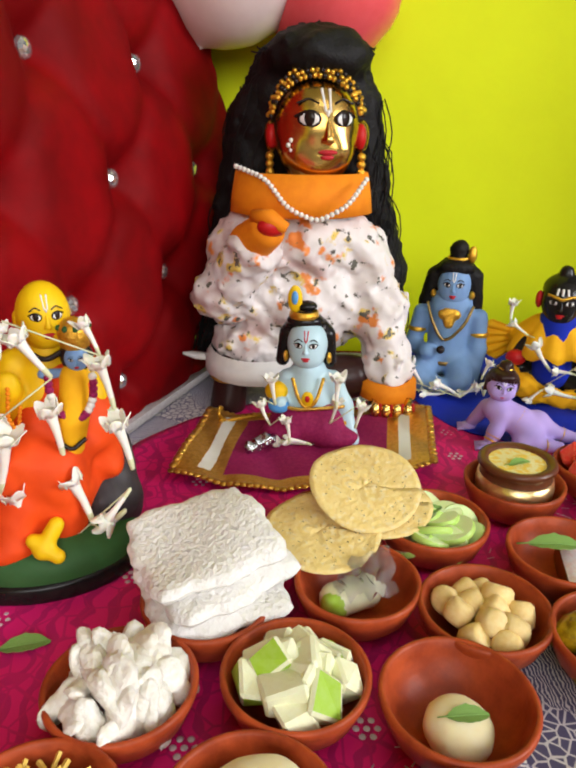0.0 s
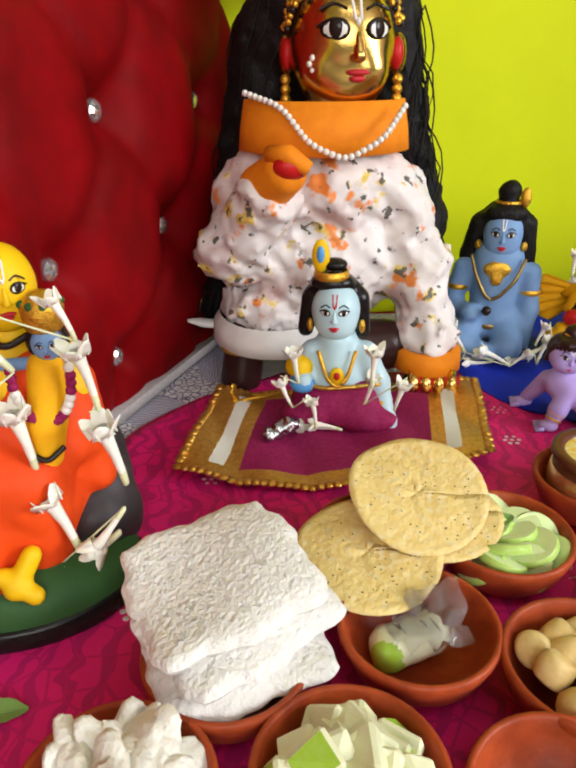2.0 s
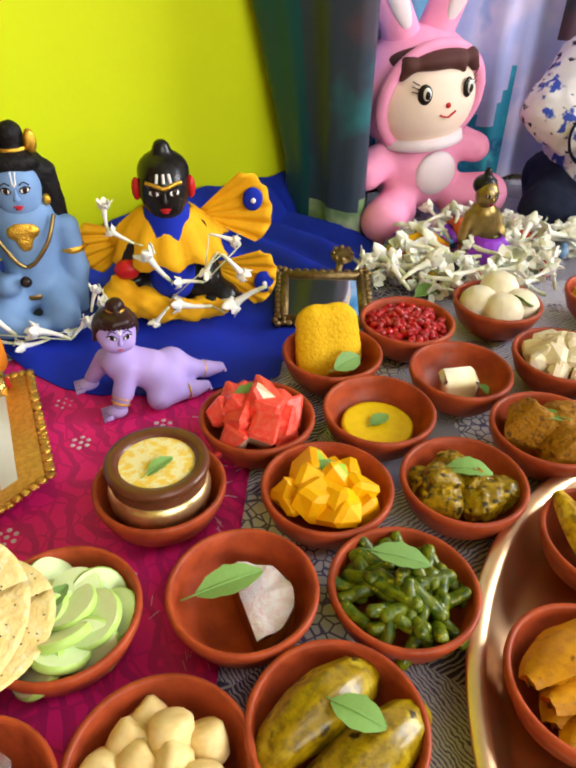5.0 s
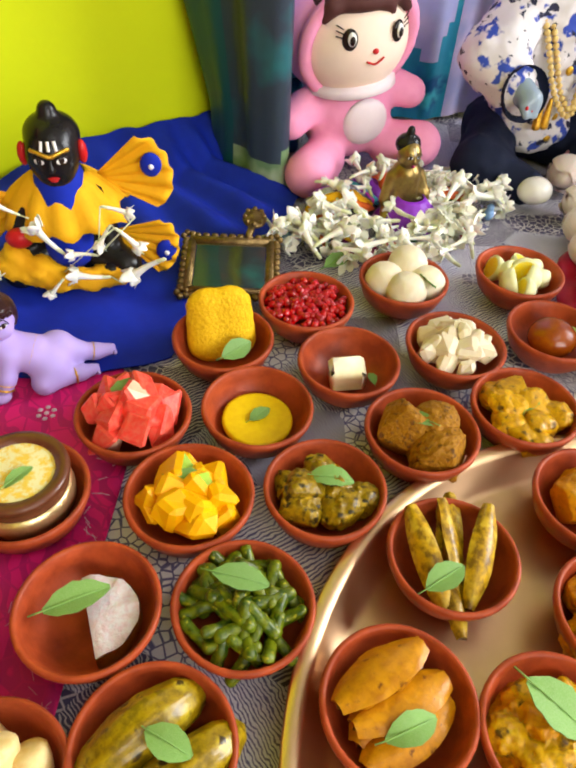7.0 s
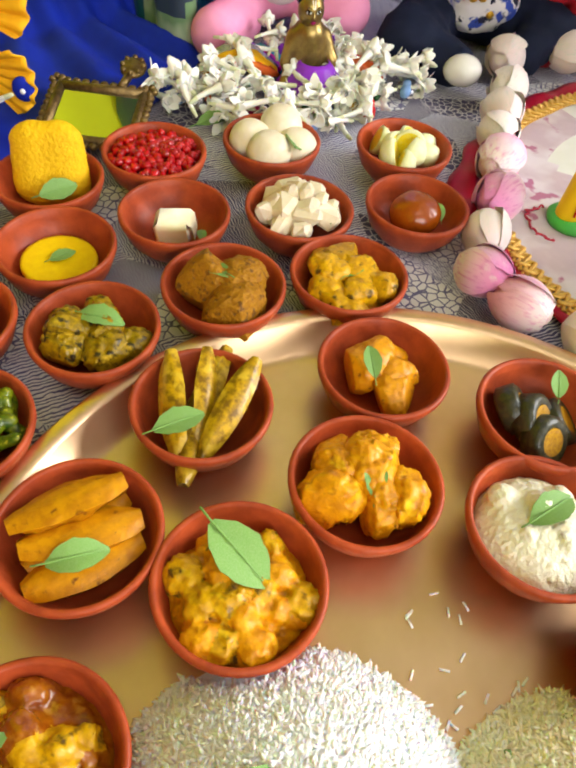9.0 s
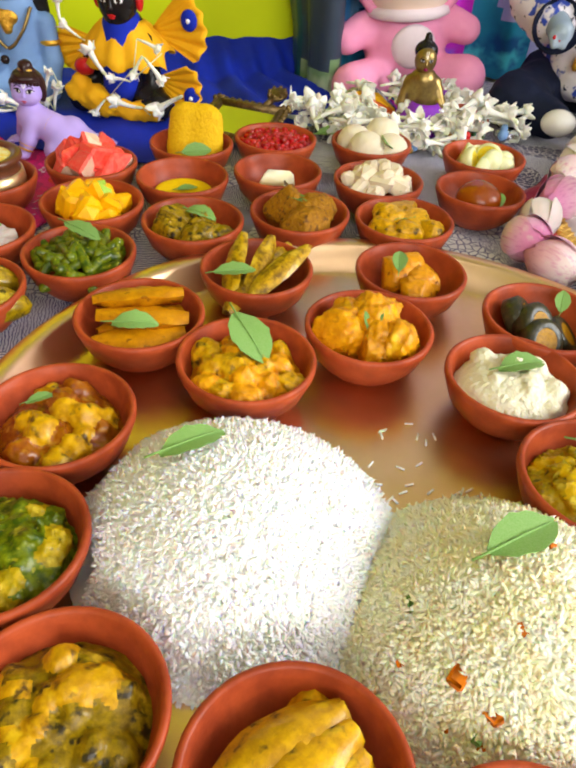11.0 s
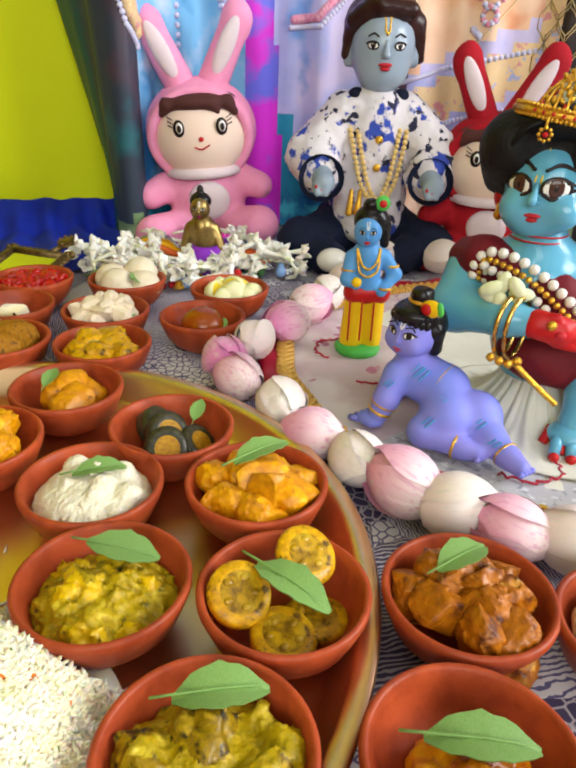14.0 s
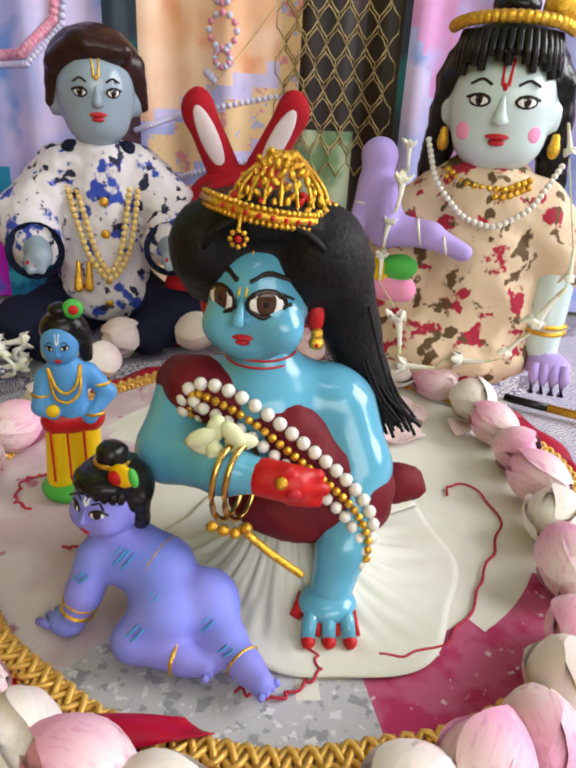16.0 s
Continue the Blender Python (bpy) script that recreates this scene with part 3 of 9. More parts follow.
def big_brass_statue():
    s = Shape("gold_metal", "black_hair", "floral_a", "orange_cloth", "red_paint", "pearl", "white", "eye_white", "eye_dark", "lip", "brown_gloss", "gilt")
    hc, hr = (0.035, -0.015, 0.352), (0.052, 0.052, 0.061)
    s.net([B(0, hc, hr), B(0, (0.036, -0.03, 0.316), (0.036, 0.034, 0.024)), B(0, (0.014, -0.044, 0.33), 0.018), B(0, (0.060, -0.044, 0.33), 0.018)], 0.004, 0.012)
    face(s, hc, hr, 7, 8, 9, 0, 5, yaw=16, eye=(0.40, 0.20, 0.24, 0.13), brow=0.50, mouth=-0.42)
    s.net([B(1, (0.025, 0.035, 0.375), (0.088, 0.055, 0.088)), B(1, (0.035, 0.0, 0.435), (0.062, 0.05, 0.032)), C(1, (-0.045, 0.04, 0.36), (-0.082, 0.05, 0.13), 0.036, 0.040), C(1, (-0.082, 0.05, 0.13), (-0.07, 0.06, 0.02), 0.04, 0.03),
           C(1, (0.085, 0.04, 0.36), (0.128, 0.05, 0.17), 0.030, 0.032), C(1, (0.128, 0.05, 0.17), (0.15, 0.05, 0.05), 0.032, 0.022)], 0.006, 0.02, 0.005, 110)
    curls(s, 0.092, 0.03, 0.385, 0.146, 0.03, 0.06, 80, 0.0009, 1, 0.011)
    curls(s, -0.034, 0.03, 0.40, -0.105, 0.03, 0.05, 90, 0.0009, 1, 0.014)
    curls(s, -0.01, 0.0, 0.440, 0.075, 0.0, 0.440, 50, 0.0009, 1, 0.009)
    for row, (w, rise) in enumerate(((0.0535, 0.052), (0.0555, 0.058), (0.0575, 0.064))):
        for i in range(27):
            a = math.pi * (0.05 + 0.90 * (i + 0.5 * (row % 2)) / 27)
            p = (0.035 - w * math.cos(a), -0.033 - 0.012 * math.sin(a) + 0.004 * row, 0.358 + rise * math.sin(a))
            s.ball(p, 0.0033, 8 if (i + row) % 3 == 0 else 11, seg=7, ring=5)
    for x, sg in ((-0.020, -1), (0.090, 1)):
        s.ball((x, -0.005, 0.345), (0.010, 0.014, 0.020), 0)
        s.ball((x - sg * 0.001, -0.013, 0.345), (0.007, 0.010, 0.015), 4)
        for k in range(3):
            s.ball((x + sg * 0.001, -0.018, 0.322 - 0.009 * k), 0.0055, 11, seg=8, ring=6)
    for k in range(6):
        s.ball((0.010 + 0.006 * math.cos(k * 1.05), -0.060, 0.336 + 0.006 * math.sin(k * 1.05)), 0.003, 5, seg=6, ring=5)
    s.ball((0.010, -0.060, 0.336), 0.003, 4, seg=6, ring=5)
    n = len(s.v)
    s.lathe([(0.070, 0.252), (0.090, 0.256), (0.088, 0.276), (0.083, 0.304), (0.076, 0.304), (0.07, 0.27)], 3, 36)
    s.moved(Matrix.Translation((0.018, -0.008, 0)) @ Matrix.Diagonal((1, 0.72, 1, 1)), n)
    s.net([B(2, (0.02, 0.01, 0.212), (0.100, 0.070, 0.062)), B(2, (0.015, 0.01, 0.135), (0.108, 0.075, 0.070)), B(2, (-0.035, 0.0, 0.085), (0.066, 0.072, 0.036)), C(2, (-0.055, 0.0, 0.225), (-0.080, -0.035, 0.155), 0.032, 0.038),
           C(2, (-0.080, -0.04, 0.155), (-0.035, -0.075, 0.215), 0.036, 0.030), C(2, (0.09, 0.0, 0.215), (0.122, -0.015, 0.13), 0.038, 0.036), C(2, (0.122, -0.015, 0.13), (0.138, -0.045, 0.058), 0.035, 0.031)],
          0.0042, 0.012, 0.0085, 60)
    s.lathe([(0.030, 0.024), (0.038, 0.027), (0.037, 0.048), (0.028, 0.050)], 3, 24, (0.139, -0.052, 0))
    s.net([B(10, (0.142, -0.058, 0.006), (0.030, 0.030, 0.024))], 0.004)
    for i in range(4):
        x = 0.121 + 0.014 * i
        s.tube([(x, -0.078, 0.030), (x, -0.090, 0.016), (x, -0.090, -0.004)], [0.0062, 0.0066, 0.005], 0, 8)
        s.ball((x + 0.007, -0.084, 0.010), (0.003, 0.005, 0.018), 4, seg=8, ring=6)
    s.net([C(3, (-0.040, -0.075, 0.225), (-0.018, -0.104, 0.245), 0.026, 0.022)], 0.004, post=None)
    s.ball((-0.010, -0.118, 0.252), (0.018, 0.012, 0.012), 4, rot(20, 0, 20))
    s.tube([(-0.032, -0.11, 0.262), (-0.012, -0.122, 0.262), (0.006, -0.122, 0.250)], [0.008, 0.010, 0.007], 3, 8)
    n = len(s.v)
    s.lathe([(0.085, 0.044), (0.100, 0.046), (0.098, 0.064), (0.088, 0.076)], 6, 40, wobble=0.02)
    s.moved(Matrix.Translation((-0.035, -0.005, 0.0)) @ Matrix.Diagonal((0.78, 0.85, 1, 1)), n)
    s.tube([(-0.095, 0.0, 0.052), (-0.125, -0.015, 0.060), (-0.14, -0.02, 0.064)], [0.012, 0.012, 0.004], 6, 8, flat=0.4)
    s.net([C(10, (-0.068, -0.045, 0.055), (-0.074, -0.055, 0.006), 0.022, 0.024), C(10, (0.03, -0.05, 0.045), (0.09, -0.04, 0.045), 0.03, 0.03)], 0.005)
    s.lathe([(0.024, -0.004), (0.028, 0.0), (0.024, 0.004)], 11, 20, (-0.070, -0.047, 0.045))
    beads(s, [(-0.062, -0.045, 0.312), (-0.022, -0.070, 0.300), (0.005, -0.088, 0.268), (0.04, -0.092, 0.254), (0.075, -0.085, 0.272), (0.100, -0.055, 0.305)], 0.0033, 5)
    return s


def monk_statue():
    s = Shape("yellow_paint", "saffron_paint", "green_paint", "black_gloss", "rock", "skin_blue", "eye_white", "eye_dark", "lip", "gilt", "orange_cloth", "pearl", "plum", "yellow_cloth")
    n = len(s.v)
    s.lathe([(0.0, 0.0), (0.082, 0.0), (0.084, 0.003), (0.084, 0.014), (0.081, 0.017), (0.0, 0.017)], 3, 48)
    s.lathe([(0.080, 0.017), (0.080, 0.026), (0.074, 0.036), (0.055, 0.044), (0.0, 0.048)], 2, 48, wobble=0.012)
    s.moved(Matrix.Translation((-0.022, -0.018, 0)) @ Matrix.Diagonal((1, 0.74, 1, 1)), n)
    s.net([C(4, (-0.068, 0.015, 0.05), (-0.07, 0.02, 0.085), 0.026, 0.024), C(4, (0.03, 0.0, 0.045), (0.03, 0.02, 0.085), 0.034, 0.026)], 0.005, 0.012, 0.002, 90)
    s.ball((-0.072, 0.016, 0.106), (0.034, 0.030, 0.010), 0, rot(4, 8, 0))
    hc, hr = (-0.002, -0.005, 0.219), (0.0205, 0.0215, 0.0265)
    s.net([B(0, hc, hr), B(0, (-0.001, -0.010, 0.207), (0.017, 0.015, 0.014))], 0.0022, 0.006)
    face(s, hc, hr, 6, 7, 8, 0, 11, yaw=14, mouth=-0.45)
    s.ball((-0.0215, -0.002, 0.215), (0.004, 0.005, 0.008), 0)
    s.net([C(0, (-0.004, 0, 0.185), (-0.006, 0, 0.15), 0.020, 0.030), C(0, (-0.028, -0.002, 0.178), (-0.042, -0.012, 0.14), 0.014, 0.013), C(0, (-0.042, -0.012, 0.138), (-0.032, -0.026, 0.165), 0.011, 0.010), B(0, (-0.031, -0.030, 0.172), (0.009, 0.006, 0.011)),
           C(0, (0.022, 0.0, 0.172), (0.030, -0.01, 0.15), 0.013, 0.012)], 0.003, 0.006)
    s.net([C(1, (-0.004, 0.0, 0.135), (-0.012, -0.012, 0.075), 0.034, 0.040), C(1, (0.026, -0.004, 0.150), (0.036, -0.010, 0.085), 0.018, 0.014), C(1, (-0.028, -0.030, 0.105), (-0.040, -0.044, 0.045), 0.026, 0.022),
           C(1, (-0.005, -0.035, 0.10), (0.0, -0.040, 0.050), 0.024, 0.016), B(1, (-0.052, -0.052, 0.040), (0.026, 0.018, 0.010)), C(1, (0.006, -0.012, 0.165), (0.020, -0.014, 0.12), 0.016, 0.02)], 0.0032, 0.012, 0.0016, 75)
    s.net([C(0, (-0.006, -0.062, 0.062), (-0.018, -0.070, 0.044), 0.0065, 0.007), C(0, (-0.024, -0.066, 0.052), (-0.006, -0.074, 0.040), 0.006, 0.006)], 0.0022, 0.004)
    kc = (0.021, -0.026, 0.188)
    s.net([B(5, kc, (0.0095, 0.009, 0.0105)), C(5, (0.018, -0.022, 0.174), (-0.006, -0.024, 0.176), 0.005, 0.004)], 0.0018, 0.003)
    face(s, kc, (0.0095, 0.009, 0.0105), 6, 7, 8, 5, None)
    s.net([B(7, (0.021, -0.021, 0.188), (0.013, 0.009, 0.013))], 0.002)
    s.lathe([(0.010, 0.196), (0.0115, 0.198), (0.013, 0.210), (0.012, 0.214), (0.006, 0.219), (0.0, 0.221)], 9, 20, (0.021, -0.022, 0))
    for i in range(9):
        s.ball((0.021 + 0.011 * math.cos(i * 0.7), -0.022 + 0.011 * math.sin(i * 0.7), 0.213), 0.0028, 2, seg=6, ring=5)
    s.net([C(13, (0.017, -0.024, 0.172), (0.015, -0.030, 0.146), 0.011, 0.012), C(13, (0.013, -0.034, 0.138), (0.011, -0.036, 0.118), 0.013, 0.010)], 0.0022, 0.004)
    for i in range(22):
        a = -0.2 + 3.5 * i / 21
        s.ball((0.016 - 0.0165 * math.cos(a), -0.039 - 0.002 * math.sin(a), 0.172 - 0.030 * math.sin(a)), 0.0035, 11 if (i // 3) % 2 else 12, seg=7, ring=5)
    line(s, [(0.000, -0.045, 0.128), (0.012, -0.050, 0.120), (0.024, -0.045, 0.128)], 0.0018, 7)
    line(s, [(-0.018, -0.020, 0.195), (-0.002, -0.028, 0.188), (0.014, -0.020, 0.194)], 0.0022, 7)
    beads(s, [(-0.03, -0.038, 0.172), (-0.032, -0.044, 0.150), (-0.026, -0.044, 0.136), (-0.022, -0.042, 0.160)], 0.0018, 10)
    return s


def seated_infant():
    s = Shape("skin_pale", "black_gloss", "gilt", "plum", "eye_white", "eye_dark", "lip", "yellow_paint", "red_paint", "sky_blue", "gold")
    hc, hr = (-0.004, -0.004, 0.122), (0.0235, 0.023, 0.027)
    s.net([B(0, hc, hr), B(0, (-0.003, -0.010, 0.107), (0.018, 0.015, 0.013))], 0.0024, 0.008)
    face(s, hc, hr, 4, 5, 6, 0, 6, yaw=0, eye=(0.36, 0.12, 0.2, 0.10))
    s.net([B(1, (-0.006, 0.010, 0.130), (0.029, 0.019, 0.025)), C(1, (-0.028, 0.004, 0.13), (-0.034, 0.004, 0.098), 0.010, 0.008), C(1, (0.018, 0.006, 0.13), (0.022, 0.006, 0.098), 0.010, 0.008), B(1, (-0.008, 0.0, 0.148), (0.021, 0.016, 0.010))], 0.0025, 0.006)
    s.lathe([(0.0165, 0.152), (0.0175, 0.154), (0.0165, 0.159), (0.015, 0.160)], 2, 24, (-0.009, 0.0, 0))
    s.ball((-0.006, 0.0, 0.165), (0.012, 0.011, 0.006), 1)
    s.ball((-0.019, -0.006, 0.174), (0.0085, 0.004, 0.016), 7)
    s.ball((-0.019, -0.009, 0.176), (0.004, 0.003, 0.008), 9)
    s.net([C(0, (-0.002, 0.0, 0.088), (-0.002, 0.0, 0.050), 0.020, 0.029), C(0, (-0.026, -0.004, 0.076), (-0.036, -0.010, 0.050), 0.013, 0.011), C(0, (-0.036, -0.012, 0.048), (-0.032, -0.028, 0.055), 0.010, 0.009),
           C(0, (0.026, -0.002, 0.076), (0.040, -0.004, 0.046), 0.013, 0.011), C(0, (0.040, -0.004, 0.046), (0.050, -0.016, 0.016), 0.011, 0.009), B(0, (0.052, -0.020, 0.008), (0.010, 0.011, 0.007))], 0.003, 0.008)
    s.net([B(7, (-0.038, -0.018, 0.066), (0.014, 0.012, 0.012)), B(9, (-0.034, -0.028, 0.052), (0.013, 0.009, 0.010))], 0.003, 0.004)
    for sx in (-0.028, 0.022):
        s.ball((sx, -0.012, 0.108), (0.003, 0.004, 0.007), 2, seg=8, ring=6)
    line(s, [(-0.020, -0.018, 0.086), (-0.010, -0.031, 0.060), (0.0, -0.033, 0.052), (0.010, -0.031, 0.060), (0.018, -0.018, 0.088)], 0.0022, 2)
    s.ball((0.000, -0.033, 0.064), (0.007, 0.003, 0.009), 7)
    s.ball((0.000, -0.036, 0.065), (0.003, 0.002, 0.004), 8)
    s.lathe([(0.012, 0.0), (0.0135, 0.003), (0.012, 0.007)], 2, 20, (0.043, -0.008, 0.026))
    s.net([B(3, (0.0, -0.006, 0.028), (0.046, 0.034, 0.028)), B(3, (0.030, -0.022, 0.014), (0.030, 0.020, 0.014)), B(3, (-0.032, -0.024, 0.014), (0.026, 0.02, 0.014))], 0.004, 0.012, 0.0018, 120)
    line(s, [(-0.040, -0.026, 0.052), (-0.010, -0.034, 0.050), (0.02, -0.034, 0.054), (0.044, -0.020, 0.052)], 0.0022, 10)
    return s


def seated_blue_statue():
    s = Shape("skin_blue", "black_hair", "gilt", "eye_white", "eye_dark", "lip", "dull_brass")
    hc, hr = (0.006, -0.008, 0.150), (0.0225, 0.022, 0.027)
    s.net([B(0, hc, hr), B(0, (0.006, -0.014, 0.136), (0.017, 0.014, 0.013))], 0.0024, 0.008)
    face(s, hc, hr, 3, 4, 5, 0, 3, yaw=-2)
    s.net([B(1, (0.006, 0.008, 0.160), (0.029, 0.022, 0.028)), C(1, (-0.020, 0.004, 0.160), (-0.030, 0.010, 0.118), 0.013, 0.012), C(1, (0.032, 0.004, 0.160), (0.036, 0.010, 0.116), 0.012, 0.012), B(1, (0.006, -0.010, 0.174), (0.024, 0.014, 0.011)), B(1, (0.008, 0.0, 0.196), (0.013, 0.012, 0.015))], 0.0026, 0.007, 0.0012, 260)
    s.lathe([(0.014, 0.184), (0.016, 0.186), (0.014, 0.188)], 2, 20, (0.008, 0.0, 0))
    s.ball((0.026, -0.006, 0.192), (0.006, 0.004, 0.012), 2, seg=8, ring=6)
    s.net([C(0, (0.005, 0.0, 0.118), (0.004, 0.0, 0.055), 0.030, 0.027), C(0, (0.005, 0.0, 0.13), (0.005, 0.0, 0.11), 0.012), C(0, (-0.034, 0.0, 0.105), (-0.044, -0.002, 0.060), 0.013, 0.011), C(0, (-0.044, -0.004, 0.058), (-0.022, -0.030, 0.058), 0.011, 0.008), B(0, (-0.020, -0.032, 0.058), (0.012, 0.010, 0.010)),
           C(0, (0.044, 0.0, 0.103), (0.048, -0.002, 0.058), 0.013, 0.011), C(0, (0.048, -0.002, 0.056), (0.046, -0.012, 0.016), 0.011, 0.008), C(0, (-0.014, -0.005, 0.035), (-0.032, -0.036, 0.022), 0.022, 0.018), C(0, (0.022, -0.005, 0.035), (0.026, -0.040, 0.020), 0.022, 0.018),
           C(0, (-0.032, -0.036, 0.018), (0.0, -0.048, 0.014), 0.016, 0.012)], 0.003, 0.009)
    line(s, [(-0.028, -0.018, 0.128), (-0.020, -0.030, 0.105), (-0.008, -0.032, 0.082), (0.0, -0.031, 0.075)], 0.0022, 6)
    line(s, [(0.036, -0.018, 0.126), (0.026, -0.030, 0.100), (0.010, -0.032, 0.080), (0.0, -0.031, 0.075)], 0.0022, 6)
    s.net([B(2, (0.004, -0.028, 0.112), (0.016, 0.005, 0.010)), B(2, (0.004, -0.030, 0.100), (0.007, 0.004, 0.008))], 0.002, 0.004, 0.0006, 500)
    s.lathe([(0.028, 0.036), (0.0295, 0.039), (0.028, 0.042)], 6, 28, (0.004, 0.0, 0))
    for x, z in ((-0.039, 0.082), (0.047, 0.080)):
        s.lathe([(0.012, -0.003), (0.0145, 0.0), (0.012, 0.004)], 2, 18, (x, -0.001, z))
    for x in (-0.021, 0.031):
        s.ball((x, -0.012, 0.137), (0.004, 0.004, 0.006), 2, seg=8, ring=6)
    s.ball((-0.003, -0.040, 0.064), 0.006, 4, seg=8, ring=6)
    return s


def veiled_dark_statue():
    s = Shape("black_gloss", "yellow_cloth", "blue_cloth", "gilt", "eye_white", "lip", "red_paint", "eye_dark")
    hc, hr = (-0.001, -0.012, 0.136), (0.0255, 0.024, 0.030)
    s.net([B(0, hc, hr), B(0, (0.0, 0.002, 0.150), (0.027, 0.026, 0.022)), B(0, (0.0, 0.0, 0.174), 0.009), B(0, (0.0, -0.018, 0.116), (0.016, 0.014, 0.012))], 0.0024, 0.006)
    face(s, hc, hr, 4, 7, 6, 0, None, mouth=-0.5, eye=(0.40, 0.10, 0.23, 0.12), brow=0.30)
    T = lambda u, v, o=0: (hc[0] + u * hr[0], hc[1] - hr[1] * math.sqrt(max(0.05, 1 - u * u - v * v)) - o, hc[2] + v * hr[2])
    line(s, [T(-0.72, 0.38), T(-0.3, 0.34, 0.001), T(0, 0.24, 0.001), T(0.3, 0.34, 0.001), T(0.72, 0.38)], 0.0022, 3)
    for u in (-0.28, 0, 0.28):
        line(s, [T(u, 0.42, 0.001), T(u * 0.8, 0.70, 0.002)], 0.0016, 4)
    for x in (-0.029, 0.027):
        s.ball((x, -0.008, 0.136), (0.005, 0.007, 0.012), 6)
    s.net([C(0, (0.0, 0.0, 0.10), (0.0, 0.0, 0.04), 0.028, 0.034), C(0, (-0.030, -0.005, 0.09), (-0.045, -0.025, 0.055), 0.013, 0.012), C(0, (0.03, -0.005, 0.09), (0.042, -0.020, 0.045), 0.013, 0.012), C(0, (0.02, -0.01, 0.03), (0.055, -0.035, 0.018), 0.022, 0.018), C(0, (-0.02, -0.01, 0.03), (-0.055, -0.035, 0.018), 0.022, 0.018)], 0.004, 0.008)
    s.ball((-0.047, -0.034, 0.058), (0.014, 0.010, 0.011), 6)
    s.ball((0.040, -0.044, 0.016), (0.013, 0.010, 0.012), 0)
    s.net([C(2, (0.0, -0.006, 0.105), (0.0, -0.022, 0.04), 0.026, 0.026)], 0.004)
    g = []
    for i in range(60):
        a = 2 * math.pi * i / 60
        row = []
        for j in range(7):
            u = j / 6
            r = 0.024 + 0.034 * u
            f = 1 + 0.10 * u * math.sin(a * 11)
            row.append((r * f * 1.05 * math.cos(a), r * f * 0.85 * math.sin(a), 0.112 - 0.036 * u ** 1.3 + 0.004 * u * math.cos(a * 11) - (0.014 * u if math.sin(a) < -0.3 else 0)))
        g.append(row)
    g.append(g[0])
    s.sheet(g, 1, 0.0015)
    def fan(origin, reach, a0, a1, lean, folds, depth):
        g = []
        for i in range(61):
            q = i / 60
            a = radians(a0 + (a1 - a0) * q)
            row = []
            for j in range(10):
                u = j / 9
                rr = reach * (0.12 + 0.88 * u) * (1 + 0.015 * math.sin(folds * math.pi * 2 * q) * u - 0.16 * abs(2 * q - 1) ** 3)
                row.append((origin[0] + rr * math.cos(a), origin[1] - lean * u + depth * u * math.sin(folds * math.pi * 2 * q), origin[2] + rr * math.sin(a)))
            g.append(row)
        s.sheet(g, 1, 0.0014)

    fan((0.030, 0.010, 0.098), 0.084, -24, 46, 0.016, 5, 0.0026)
    fan((0.040, -0.012, 0.046), 0.074, -38, 26, 0.026, 5, 0.0026)
    fan((-0.030, 0.012, 0.078), 0.070, 160, 220, 0.010, 5, 0.0026)
    s.net([C(1, (-0.055, -0.03, 0.026), (-0.01, -0.05, 0.014), 0.022, 0.014), C(1, (0.01, -0.05, 0.012), (0.05, -0.04, 0.012), 0.012, 0.014)], 0.004, 0.010, 0.004, 150)
    for p in ((0.092, -0.010, 0.120), (0.100, -0.036, 0.034)):
        s.ball(p, (0.011, 0.005, 0.013), 2)
        s.ball((p[0], p[1] - 0.005, p[2]), 0.003, 4, seg=6, ring=5)
    return s


